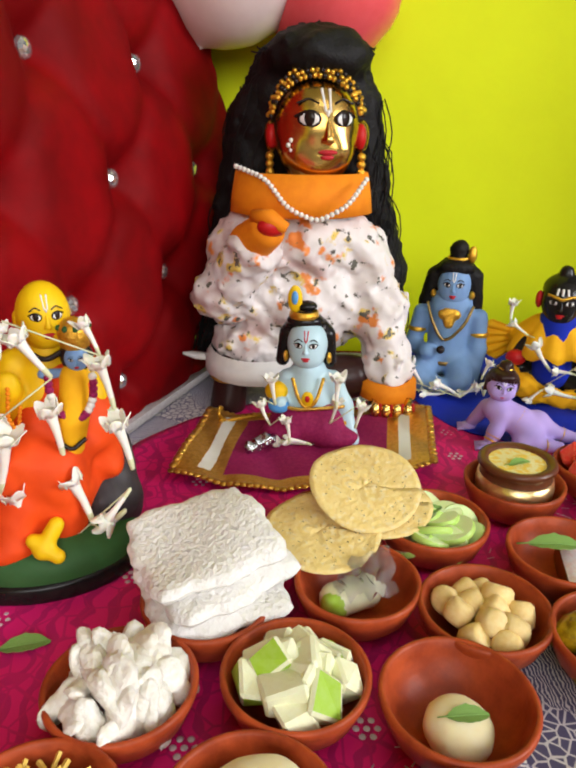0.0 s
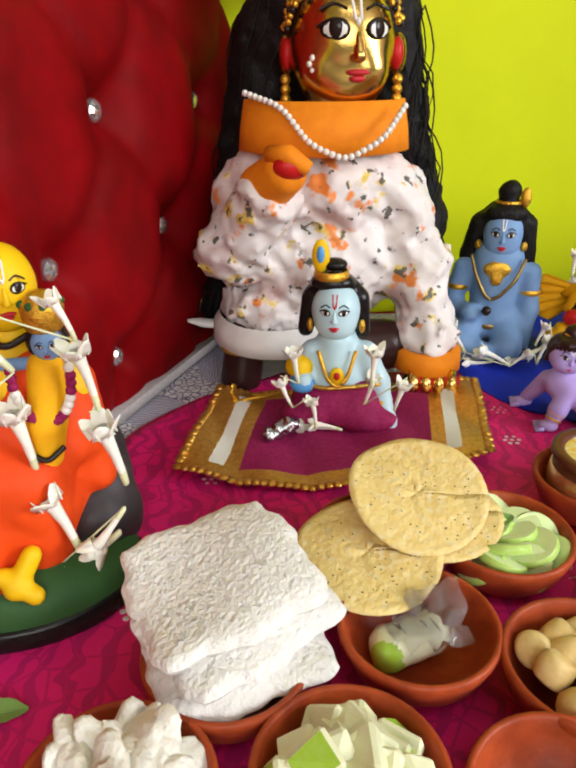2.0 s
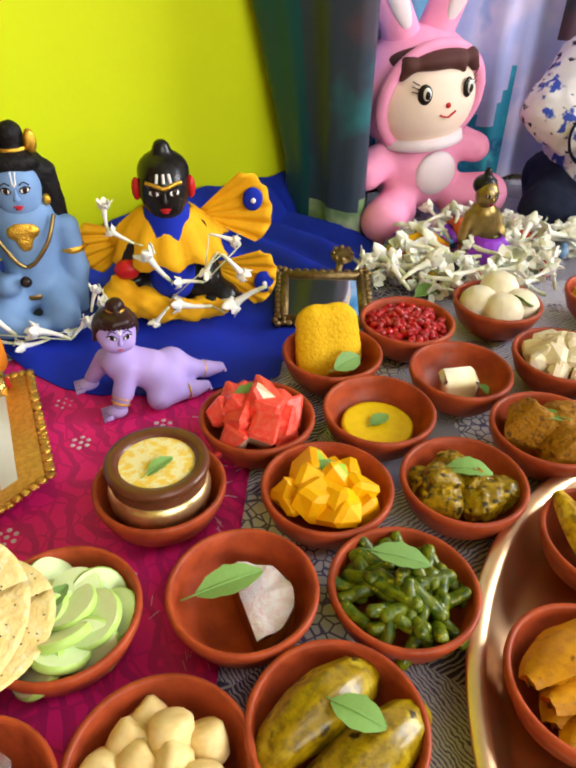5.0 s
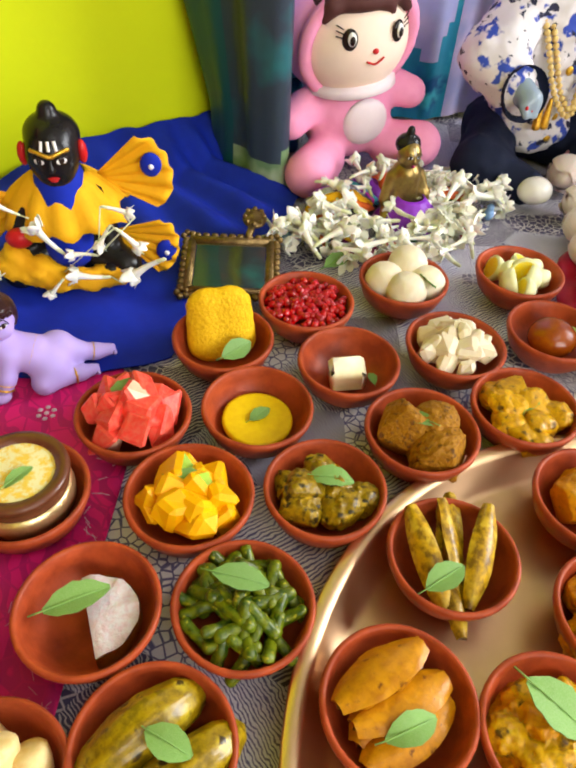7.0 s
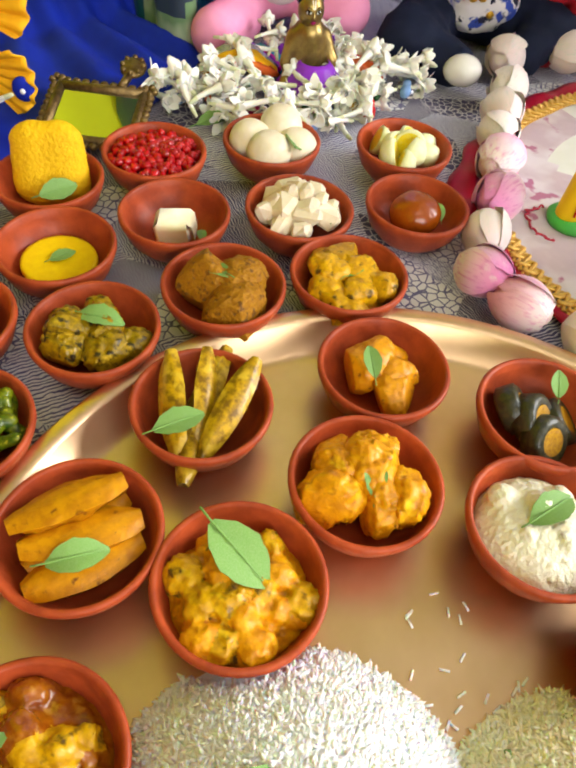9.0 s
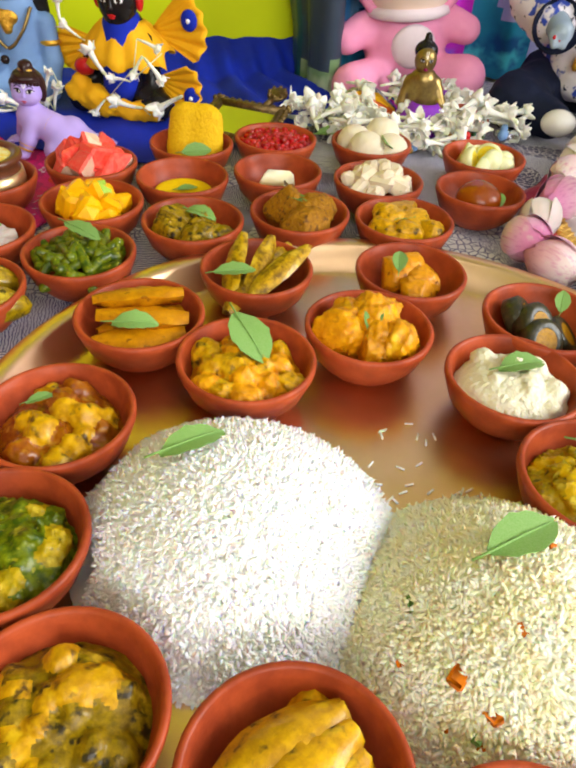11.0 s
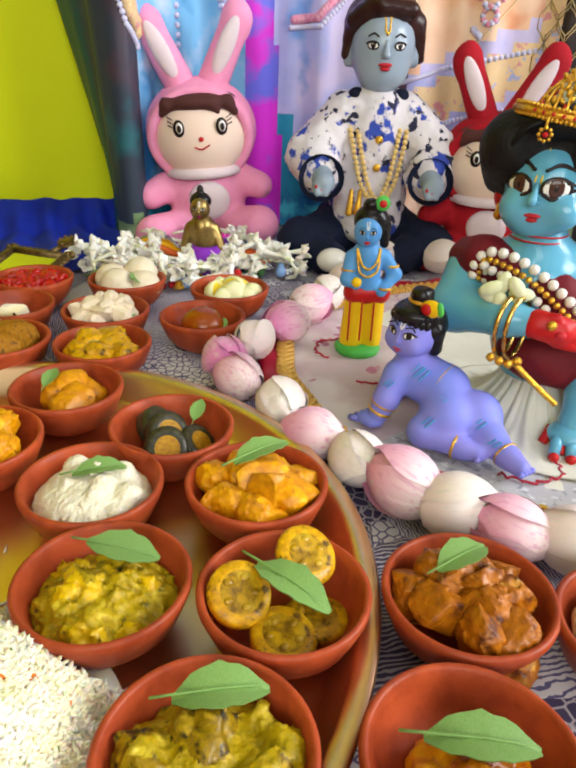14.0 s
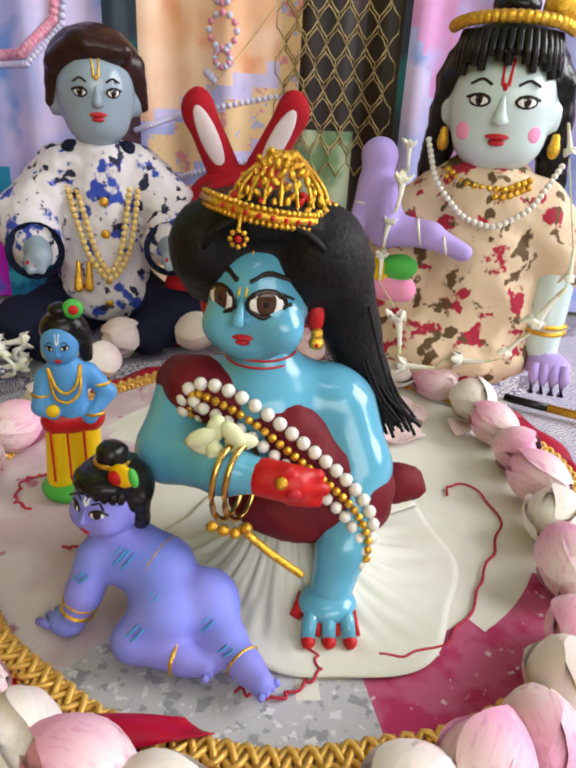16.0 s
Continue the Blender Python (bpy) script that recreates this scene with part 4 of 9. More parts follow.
def crawling_infant(skin, hair, J, marks):
    """An infant on hands and knees, from its joints; the head looks along -y, the legs trail along +x."""
    s = Shape(skin, hair, "gilt", "eye_white", "eye_dark", "lip", "yellow_paint", "red_paint", "lawn_paint", "sky_blue")
    r, hc = J["r"], J["head"]
    hr = (r, 0.97 * r, 1.06 * r)
    limb = lambda a, b, ra, rb: C(0, J[a], J[b], ra * r, rb * r)
    s.net([C(0, J["chest"], J["waist"], 1.0 * r, 0.98 * r), C(0, J["waist"], J["hip_near"], 0.98 * r, 0.95 * r), B(0, J["hip_near"], 1.06 * r), B(0, J["hip_far"], 1.02 * r), C(0, J["chest"], hc, 0.62 * r, 0.55 * r),
           limb("shoulder_near", "elbow_near", 0.58, 0.50), limb("elbow_near", "wrist_near", 0.50, 0.40), limb("shoulder_far", "wrist_far", 0.55, 0.40),
           limb("hip_near", "knee_near", 0.86, 0.62), limb("knee_near", "ankle_near", 0.58, 0.42), limb("ankle_near", "toe_near", 0.42, 0.34),
           limb("hip_far", "knee_far", 0.80, 0.60), limb("knee_far", "ankle_far", 0.56, 0.42), limb("ankle_far", "toe_far", 0.44, 0.34)], 0.0024, 0.005)
    for key in ("wrist_near", "wrist_far"):
        x, y, z = J[key]
        s.net([B(0, (x - 0.2 * r, y - 0.15 * r, 0.28 * r), (0.58 * r, 0.50 * r, 0.30 * r))], 0.0018)
        for k in range(4):
            s.tube([(x - 0.45 * r, y + (0.28 * k - 0.55) * r, 0.24 * r), (x - 0.95 * r, y + (0.32 * k - 0.62) * r, 0.14 * r)], 0.13 * r, 0, 6)
    for key in ("toe_near", "toe_far"):
        x, y, z = J[key]
        for k in range(4):
            s.ball((x + 0.25 * r, y + (0.2 * k - 0.3) * r, z - 0.05 * r), 0.12 * r, 0, seg=7, ring=5)
    n = len(s.v)
    x, y, z = hc
    s.net([B(0, hc, hr), B(0, (x, y - 0.42 * r, z - 0.46 * r), (0.66 * r, 0.58 * r, 0.48 * r)), B(0, (x - 0.42 * r, y - 0.55 * r, z - 0.30 * r), 0.42 * r), B(0, (x + 0.42 * r, y - 0.55 * r, z - 0.30 * r), 0.42 * r)], 0.0019, 0.004)
    face(s, hc, hr, 3, 4, 5, 0, 3, eye=(0.38, 0.10, 0.22, 0.13), brow=0.38, mouth=-0.52)
    s.net([B(1, (x, y + 0.30 * r, z + 0.34 * r), (1.10 * r, 0.98 * r, 0.92 * r)), B(1, (x, y - 0.22 * r, z + 0.80 * r), (0.86 * r, 0.80 * r, 0.36 * r)), C(1, (x + 0.85 * r, y + 0.15 * r, z + 0.2 * r), (x + 0.90 * r, y + 0.3 * r, z - 0.55 * r), 0.34 * r, 0.26 * r), C(1, (x - 0.85 * r, y + 0.15 * r, z + 0.2 * r), (x - 0.90 * r, y + 0.3 * r, z - 0.45 * r), 0.32 * r, 0.22 * r),
           B(1, (x, y + 0.10 * r, z + 1.42 * r), (0.46 * r, 0.46 * r, 0.38 * r))], 0.0022, 0.004, 0.0009, 340)
    for k in range(9):
        a = (k / 8 - 0.5) * 2.0
        s.ball((x + 0.92 * r * math.sin(a), y - 0.80 * r * math.cos(a), z + 0.66 * r - 0.10 * r * abs(a)), (0.15 * r, 0.12 * r, 0.20 * r), 1, seg=8, ring=6)
    s.lathe([(0.44 * r, -0.09 * r), (0.51 * r, 0.0), (0.44 * r, 0.09 * r)], 2, 18, (x, y + 0.10 * r, z + 1.22 * r))
    if marks:
        s.ball((x + 0.72 * r, y - 0.32 * r, z + 1.22 * r), (0.44 * r, 0.18 * r, 0.34 * r), 6, rot(0, -18, 0))
        s.ball((x + 0.62 * r, y - 0.48 * r, z + 1.20 * r), (0.22 * r, 0.12 * r, 0.22 * r), 7, rot(0, -18, 0))
        s.ball((x + 1.10 * r, y - 0.32 * r, z + 1.32 * r), (0.14 * r, 0.12 * r, 0.28 * r), 8, rot(0, -18, 0))
    s.moved(Matrix.Translation(hc) @ Matrix.Rotation(radians(J["turn"]), 4, "Z") @ Matrix.Rotation(radians(J["nod"]), 4, "Y") @ Matrix.Translation([-q for q in hc]), n)

    def ring(a, b, u, rr):
        p, q = Vector(J[a]), Vector(J[b])
        t_ = np.array((q - p).to_track_quat("Z", "Y").to_matrix())
        s.lathe([(rr * r, -0.06 * r), ((rr + 0.07) * r, 0.0), (rr * r, 0.06 * r)], 2, 22, tuple(p.lerp(q, u)), turn=t_)

    ring("chest", "waist", 0.95, 0.99)
    ring("elbow_near", "wrist_near", 0.35, 0.48)
    ring("elbow_near", "wrist_near", 0.75, 0.44)
    ring("knee_near", "ankle_near", 0.85, 0.46)
    ring("knee_far", "ankle_far", 0.85, 0.46)
    if marks:
        for a, b, u, k in (("chest", "waist", 0.35, 1.0), ("chest", "waist", 0.55, 1.0), ("waist", "hip_near", 0.7, 1.0), ("hip_near", "knee_near", 0.6, 0.80), ("knee_far", "ankle_far", 0.3, 0.55), ("hip_far", "knee_far", 0.5, 0.74), ("shoulder_near", "elbow_near", 0.5, 0.56)):
            p = Vector(J[a]).lerp(Vector(J[b]), u)
            c = lambda g, e: (p[0] + e * r, p[1] - k * r * math.cos(g), p[2] + k * r * math.sin(g))
            for e in (0.0, 0.22):
                line(s, [c(0.35, e), c(0.65, e + 0.15), c(0.95, e + 0.22)], 0.042 * r, 9)
    return s


def bunny_doll(main, pale):
    s = Shape(main, pale, "cream_plush", "brown_hair", "eye_dark", "eye_white", "red_paint")
    s.net([B(0, (0.022, 0.012, 0.174), (0.088, 0.066, 0.078)), B(0, (0.022, 0.0, 0.070), (0.062, 0.052, 0.058)), C(0, (-0.045, -0.01, 0.092), (-0.068, -0.02, 0.082), 0.024, 0.021), C(0, (0.086, -0.01, 0.096), (0.108, -0.02, 0.088), 0.024, 0.021),
           C(0, (-0.030, -0.035, 0.03), (-0.064, -0.062, 0.030), 0.030, 0.031), C(0, (0.072, -0.035, 0.03), (0.102, -0.062, 0.034), 0.030, 0.031)], 0.006, 0.010)
    for sg, tip in ((-1, (-0.040, 0.01, 0.322)), (1, (0.092, 0.01, 0.325))):
        base = (0.022 + sg * 0.022, 0.01, 0.235)
        s.net([C(0, base, tip, 0.024, 0.022), B(0, tip, (0.022, 0.016, 0.030))], 0.005, 0.008)
        mid = [(a + b) / 2 for a, b in zip(base, tip)]
        an = math.degrees(math.atan2(tip[0] - base[0], tip[2] - base[2]))
        s.ball((mid[0] + 0.004 * sg, mid[1] - 0.021, mid[2] + 0.01), (0.013, 0.006, 0.044), 1, rot(0, an, 0))
    s.net([B(2, (0.022, -0.012, 0.168), (0.072, 0.053, 0.064))], 0.005)
    s.net([B(3, (0.022, -0.012, 0.218), (0.060, 0.050, 0.018)), C(3, (-0.024, -0.042, 0.216), (-0.032, -0.040, 0.204), 0.011, 0.006), C(3, (0.068, -0.042, 0.216), (0.078, -0.040, 0.202), 0.011, 0.006), C(3, (0.045, -0.05, 0.214), (0.052, -0.052, 0.204), 0.010, 0.004)], 0.004, 0.008)
    s.tube([(0.022 + 0.074 * math.cos(a), -0.028 - 0.012 * math.sin(a), 0.168 + 0.066 * math.sin(a)) for a in np.linspace(-1.0, math.pi + 1.0, 40)], 0.0085, 0, 8)
    for sg in (-1, 1):
        x = 0.024 + sg * 0.032
        s.ball((x, -0.0590, 0.184), (0.0095, 0.004, 0.0125), 4, rot(0, 0, sg * 22))
        s.ball((x + 0.001, -0.0620, 0.185), (0.0055, 0.003, 0.008), 5, rot(0, 0, sg * 22))
        s.ball((x + 0.001, -0.0640, 0.184), (0.0035, 0.003, 0.0055), 4, rot(0, 0, sg * 22))
        for k in range(3):
            s.tube([(x + sg * 0.008, -0.058, 0.186 + 0.005 * k), (x + sg * 0.016, -0.054, 0.189 + 0.006 * k)], 0.0008, 4, 5)
    s.ball((0.024, -0.0650, 0.168), (0.004, 0.003, 0.0035), 6)
    line(s, [(0.012, -0.065, 0.158), (0.024, -0.0665, 0.153), (0.037, -0.065, 0.160)], 0.0012, 6)
    n = len(s.v)
    s.lathe([(0.054, 0.108), (0.062, 0.112), (0.060, 0.122), (0.05, 0.124)], 1, 36)
    s.moved(Matrix.Translation((0.022, -0.006, 0)) @ Matrix.Diagonal((1, 0.86, 1, 1)), n)
    s.ball((0.026, -0.045, 0.074), (0.033, 0.010, 0.030), 1)
    return s


def boy_statue():
    s = Shape("skin_grey", "brown_gloss", "floral_b", "navy", "yellow_pearl", "eye_white", "eye_dark", "lip", "gilt", "pearl")
    hc, hr = (0.018, -0.006, 0.312), (0.047, 0.046, 0.058)
    s.net([B(0, hc, hr), B(0, (0.018, -0.020, 0.280), (0.036, 0.030, 0.028)), C(0, (0.018, 0, 0.26), (0.018, 0, 0.20), 0.024, 0.03), B(0, (-0.032, 0.002, 0.298), (0.007, 0.010, 0.014)), B(0, (0.068, 0.002, 0.300), (0.007, 0.010, 0.014))], 0.0036, 0.010)
    face(s, hc, hr, 5, 6, 7, 0, 8, eye=(0.40, 0.04, 0.17, 0.085), brow=0.26, mouth=-0.42)
    s.net([B(1, (0.018, 0.012, 0.345), (0.056, 0.050, 0.046)), C(1, (-0.026, -0.002, 0.345), (-0.034, 0.0, 0.302), 0.014, 0.009), C(1, (0.066, -0.002, 0.345), (0.074, 0.004, 0.300), 0.014, 0.009), C(1, (0.010, -0.036, 0.364), (0.050, -0.034, 0.360), 0.014, 0.012), C(1, (0.0, -0.030, 0.368), (-0.03, -0.018, 0.345), 0.014, 0.010)], 0.0036, 0.008, 0.0012, 160)
    s.net([C(2, (0.016, 0.0, 0.215), (0.014, 0.0, 0.095), 0.050, 0.062), C(2, (-0.03, 0.0, 0.215), (-0.078, -0.02, 0.160), 0.038, 0.040), C(2, (-0.078, -0.02, 0.160), (-0.068, -0.055, 0.142), 0.038, 0.034), C(2, (0.064, 0.0, 0.215), (0.112, -0.02, 0.164), 0.038, 0.040), C(2, (0.112, -0.02, 0.164), (0.098, -0.055, 0.142), 0.038, 0.034),
           B(2, (0.016, -0.03, 0.07), (0.055, 0.035, 0.045))], 0.005, 0.012, 0.004, 75)
    for x in (-0.066, 0.096):
        s.lathe([(0.026, -0.004), (0.034, 0.0), (0.034, 0.006)], 3, 24, (x, -0.088, 0.136), turn=rot(72, 0, 0))
        s.net([C(0, (x, -0.075, 0.140), (x + 0.004, -0.098, 0.132), 0.017, 0.016), C(0, (x - 0.008, -0.105, 0.128), (x - 0.006, -0.112, 0.118), 0.006, 0.005), C(0, (x + 0.008, -0.105, 0.128), (x + 0.006, -0.112, 0.118), 0.006, 0.005)], 0.003, 0.006)
        for k in range(3):
            s.ball((x - 0.008 + 0.008 * k, -0.112, 0.128 - 0.004 * k), (0.0025, 0.002, 0.003), 7, seg=6, ring=5)
    s.net([C(3, (-0.016, -0.012, 0.245), (-0.026, 0.0, 0.222), 0.014, 0.018), C(3, (0.052, -0.012, 0.245), (0.060, 0.0, 0.222), 0.014, 0.018), B(3, (0.018, 0.018, 0.236), (0.042, 0.026, 0.022))], 0.0035, 0.005)
    s.net([C(3, (-0.03, 0.0, 0.04), (-0.09, -0.07, 0.032), 0.042, 0.036), C(3, (-0.09, -0.07, 0.032), (-0.045, -0.12, 0.024), 0.036, 0.024), C(3, (0.06, 0.0, 0.04), (0.11, -0.06, 0.034), 0.042, 0.036), C(3, (0.11, -0.06, 0.032), (0.06, -0.10, 0.026), 0.036, 0.026), B(3, (0.015, 0.02, 0.05), (0.08, 0.05, 0.05))], 0.006, 0.015, 0.004, 60)
    s.ball((-0.045, -0.142, 0.028), (0.024, 0.022, 0.018), 9)
    for dx in (0.0, 0.011):
        beads(s, [(-0.030 + dx, -0.015, 0.238), (-0.022 + dx, -0.048, 0.19), (-0.006 + dx, -0.072, 0.125), (0.020, -0.086, 0.092 + dx), (0.046 - dx, -0.072, 0.125), (0.060 - dx, -0.048, 0.19), (0.066 - dx, -0.015, 0.238)], 0.0043, 4)
    for z in (0.19, 0.15, 0.09, 0.06):
        s.ball((0.018, -0.062, z), (0.006, 0.003, 0.006), 8, seg=8, ring=6)
    for x in (-0.018, -0.005):
        s.net([C(8, (x, -0.072, 0.118), (x - 0.002, -0.076, 0.085), 0.003, 0.006)], 0.0022)
    return s


def great_blue_statue():
    s = Shape("skin_gloss", "black_hair", "gilt", "maroon", "pearl", "eye_white", "eye_dark", "lip", "red_paint", "gold_metal", "yellow_paint", "eye_brown", "petal_cream")
    hc, hr = (0.006, 0.013, 0.205), (0.034, 0.034, 0.040)
    fx, fy = -0.33, -0.94
    s.net([B(0, hc, hr), B(0, (hc[0] + fx * 0.013, hc[1] + fy * 0.010, 0.182), (0.026, 0.021, 0.019)), B(0, (-0.016, -0.004, 0.190), 0.0145), B(0, (0.020, -0.012, 0.190), 0.0145)], 0.0026, 0.008)
    face(s, hc, hr, 5, 6, 7, 0, None, eye=(0.43, 0.10, 0.34, 0.19), brow=0.47, mouth=-0.50, nose=0.34, yaw=-19, iris=11)
    T = rot(0, 0, -19)
    on = lambda u, v, o=0.0: tuple(np.array(hc) + T @ np.array((u * hr[0], -hr[1] * math.sqrt(max(0.05, 1 - u * u - v * v)) - o, v * hr[2])))
    for sg in (-1, 1):
        line(s, [on(sg * 0.10, 0.40, 0.001), on(sg * 0.40, 0.58, 0.001), on(sg * 0.80, 0.42, 0.0006)], 0.0020, 6, flat=0.6)
        line(s, [on(sg * 0.08, 0.06, 0.0012), on(sg * 0.40, -0.14, 0.0016), on(sg * 0.84, 0.10, 0.0010)], 0.0017, 6)
        line(s, [on(sg * 0.07, 0.20, 0.0012), on(sg * 0.04, 0.86, 0.0012)], 0.0007, 10)
    # hair parted over the brow, falling behind one shoulder
    s.net([B(1, (0.014, 0.036, 0.222), (0.058, 0.046, 0.046)), B(1, (-0.026, 0.020, 0.236), (0.027, 0.030, 0.029)), C(1, (-0.034, 0.020, 0.226), (-0.034, 0.032, 0.208), 0.017, 0.012), B(1, (0.044, 0.012, 0.234), (0.030, 0.034, 0.032)), C(1, (0.058, 0.018, 0.222), (0.063, 0.026, 0.196), 0.023, 0.017),
           B(1, (0.010, 0.010, 0.257), (0.038, 0.034, 0.014)), C(1, (0.062, 0.030, 0.20), (0.086, 0.034, 0.140), 0.024, 0.017), C(1, (0.086, 0.034, 0.140), (0.108, 0.030, 0.112), 0.016, 0.006)], 0.0034, 0.008, 0.0009, 150)
    for i in range(46):
        u = i / 45
        sg = -1 if i % 2 else 1
        top = (0.004 + sg * 0.004, -0.016 + 0.030 * u, 0.262 + 0.006 * u)
        end = (-0.036 - 0.010 * u, 0.004 + 0.034 * u, 0.224 - 0.016 * u) if sg < 0 else (0.060 + 0.018 * u, -0.004 + 0.036 * u, 0.218 - 0.016 * u)
        mid = ((top[0] + end[0]) / 2 + sg * 0.004, (top[1] + end[1]) / 2 - 0.014, (top[2] + end[2]) / 2 + 0.010)
        line(s, [top, mid, end], 0.0019, 1)
    for i in range(44):
        dx, dy = random.gauss(0, 0.006), random.gauss(0, 0.007)
        line(s, [(0.070 + dx * 0.6, 0.020 + dy * 0.6, 0.205), (0.080 + dx, 0.024 + dy, 0.160), (0.094 + dx, 0.024 + dy, 0.132), (0.112 + dx * 1.2, 0.026 + dy, 0.104 + random.uniform(-0.012, 0.012))], 0.0014, 1)
    band = [(-0.030, 0.010, 0.2665), (-0.022, -0.008, 0.2665), (-0.006, -0.021, 0.2640), (0.014, -0.024, 0.2610), (0.034, -0.014, 0.2580), (0.050, 0.006, 0.2560)]
    s.tube(band, 0.0032, 2, 8)
    for dz in (-0.004, 0.004):
        beads(s, [(a, b - 0.002, c + dz) for a, b, c in band], 0.0019, 2)
    beads(s, [(a, b - 0.0032, c) for a, b, c in band], 0.0016, 8, 0.008)
    for k in range(7):
        w, zz = 0.034 * (1 - k / 7) ** 0.8, 0.262 + 0.0052 * k
        for j in range(13 - k):
            a = math.pi * (0.05 + 0.90 * j / (12 - k))
            c = (0.016 - w * math.cos(a), 0.012 - (0.026 - 0.002 * k) * math.sin(a), zz + random.uniform(-0.0016, 0.0016))
            s.ball(c, (0.0021, 0.0018, 0.0036), 8 if random.random() < 0.12 else 2, rot(0, random.uniform(-50, 50), 0), seg=6, ring=5)
    for j in range(9):
        a = math.pi * (0.08 + 0.84 * j / 8)
        x0, y0 = 0.016 - 0.032 * math.cos(a), 0.010 - 0.024 * math.sin(a)
        line(s, [(x0, y0, 0.264), (0.016 + (x0 - 0.016) * 0.8, 0.012 + (y0 - 0.012) * 0.8, 0.278), (0.018 + (x0 - 0.016) * 0.16, 0.014, 0.296)], 0.0012, 2)
    line(s, [(-0.007, -0.023, 0.262), (-0.008, -0.026, 0.254)], 0.0012, 2)
    for k in range(8):
        s.ball((-0.008 + 0.0046 * math.cos(k * 0.785), -0.028, 0.2495 + 0.0046 * math.sin(k * 0.785)), 0.0017, 2, seg=6, ring=5)
    s.ball((-0.008, -0.029, 0.2495), 0.0022, 8, seg=8, ring=6)
    for x, y, sg in ((0.043, 0.006, 1), (-0.028, 0.028, -1)):
        s.ball((x, y, 0.194), (0.006, 0.008, 0.012), 8)
        s.net([B(2, (x + 0.001, y - 0.006, 0.184), 0.0042), B(2, (x + 0.001, y - 0.006, 0.177), (0.0055, 0.005, 0.0048))], 0.0016, 0.002, 0.0006, 700)
        s.ball((x + 0.001, y - 0.010, 0.177), 0.0018, 8, seg=6, ring=5)
    # trunk, one arm folded across the chest, the other propped on the mat
    s.net([C(0, (0.009, 0.014, 0.172), (0.012, 0.014, 0.150), 0.021, 0.025), C(0, (0.012, 0.014, 0.122), (0.030, 0.012, 0.070), 0.044, 0.046), C(0, (-0.030, 0.020, 0.132), (0.054, 0.012, 0.132), 0.024, 0.026), C(0, (-0.042, 0.020, 0.126), (-0.052, -0.006, 0.098), 0.024, 0.022), C(0, (-0.052, -0.008, 0.098), (-0.014, -0.044, 0.106), 0.022, 0.0155), C(0, (-0.014, -0.044, 0.106), (0.008, -0.052, 0.107), 0.0145, 0.012),
           C(0, (0.064, 0.010, 0.124), (0.077, -0.008, 0.088), 0.028, 0.025), C(0, (0.077, -0.008, 0.088), (0.068, -0.042, 0.046), 0.024, 0.017), C(0, (0.068, -0.042, 0.046), (0.060, -0.058, 0.018), 0.0165, 0.0145)], 0.0036, 0.010)
    s.net([B(0, (0.058, -0.062, 0.014), (0.020, 0.018, 0.011))], 0.0026)
    for i, dx in enumerate((-0.013, -0.002, 0.009)):
        s.tube([(0.060 + dx * 0.9, -0.066, 0.015), (0.060 + dx * 1.1, -0.076, 0.012), (0.060 + dx * 1.25, -0.086, 0.005)], [0.0056, 0.0052, 0.0044], 0, 10)
        s.ball((0.060 + dx * 1.25, -0.087, 0.0045), (0.0047, 0.0060, 0.0045), 8, seg=10, ring=6)
        s.tube([(0.0655 + dx, -0.070, 0.014), (0.0655 + dx * 1.2, -0.084, 0.006)], 0.0022, 8, 6)
    s.tube([(0.044, -0.056, 0.014), (0.036, -0.068, 0.006)], [0.0062, 0.0040], 8, 8)
    s.net([C(8, (0.012, -0.054, 0.107), (0.030, -0.056, 0.104), 0.0125, 0.0125), C(8, (0.030, -0.056, 0.110), (0.046, -0.052, 0.108), 0.0055, 0.0045), C(8, (0.032, -0.058, 0.102), (0.050, -0.054, 0.099), 0.0055, 0.0045), C(8, (0.030, -0.058, 0.095), (0.046, -0.056, 0.091), 0.0055, 0.004), C(8, (0.014, -0.058, 0.114), (0.026, -0.062, 0.117), 0.005, 0.004)], 0.0022, 0.003)
    s.ball((0.022, -0.068, 0.112), 0.0042, 2, seg=8, ring=6)
    s.ball((0.030, -0.068, 0.104), (0.005, 0.003, 0.004), 7, seg=8, ring=6)
    # velvet sash across the chest and round the waist
    s.net([C(3, (-0.046, 0.024, 0.136), (-0.034, 0.006, 0.140), 0.018, 0.020), C(3, (-0.034, 0.004, 0.140), (0.028, -0.012, 0.120), 0.021, 0.022), C(3, (0.028, -0.012, 0.118), (0.082, -0.012, 0.072), 0.022, 0.025), B(3, (0.040, -0.018, 0.066), (0.052, 0.032, 0.026)), B(3, (0.076, -0.016, 0.060), (0.026, 0.026, 0.018)), B(3, (0.114, 0.016, 0.060), (0.024, 0.016, 0.016))], 0.0040, 0.008, 0.0022, 95)
    edge = [(-0.042, -0.010, 0.128), (-0.043, -0.014, 0.145), (-0.028, -0.018, 0.157), (0.004, -0.032, 0.148), (0.036, -0.041, 0.125), (0.074, -0.041, 0.092), (0.088, -0.044, 0.068), (0.086, -0.048, 0.052), (0.064, -0.053, 0.044), (0.052, -0.053, 0.048)]
    beads(s, edge, 0.0047, 4, 0.0098)
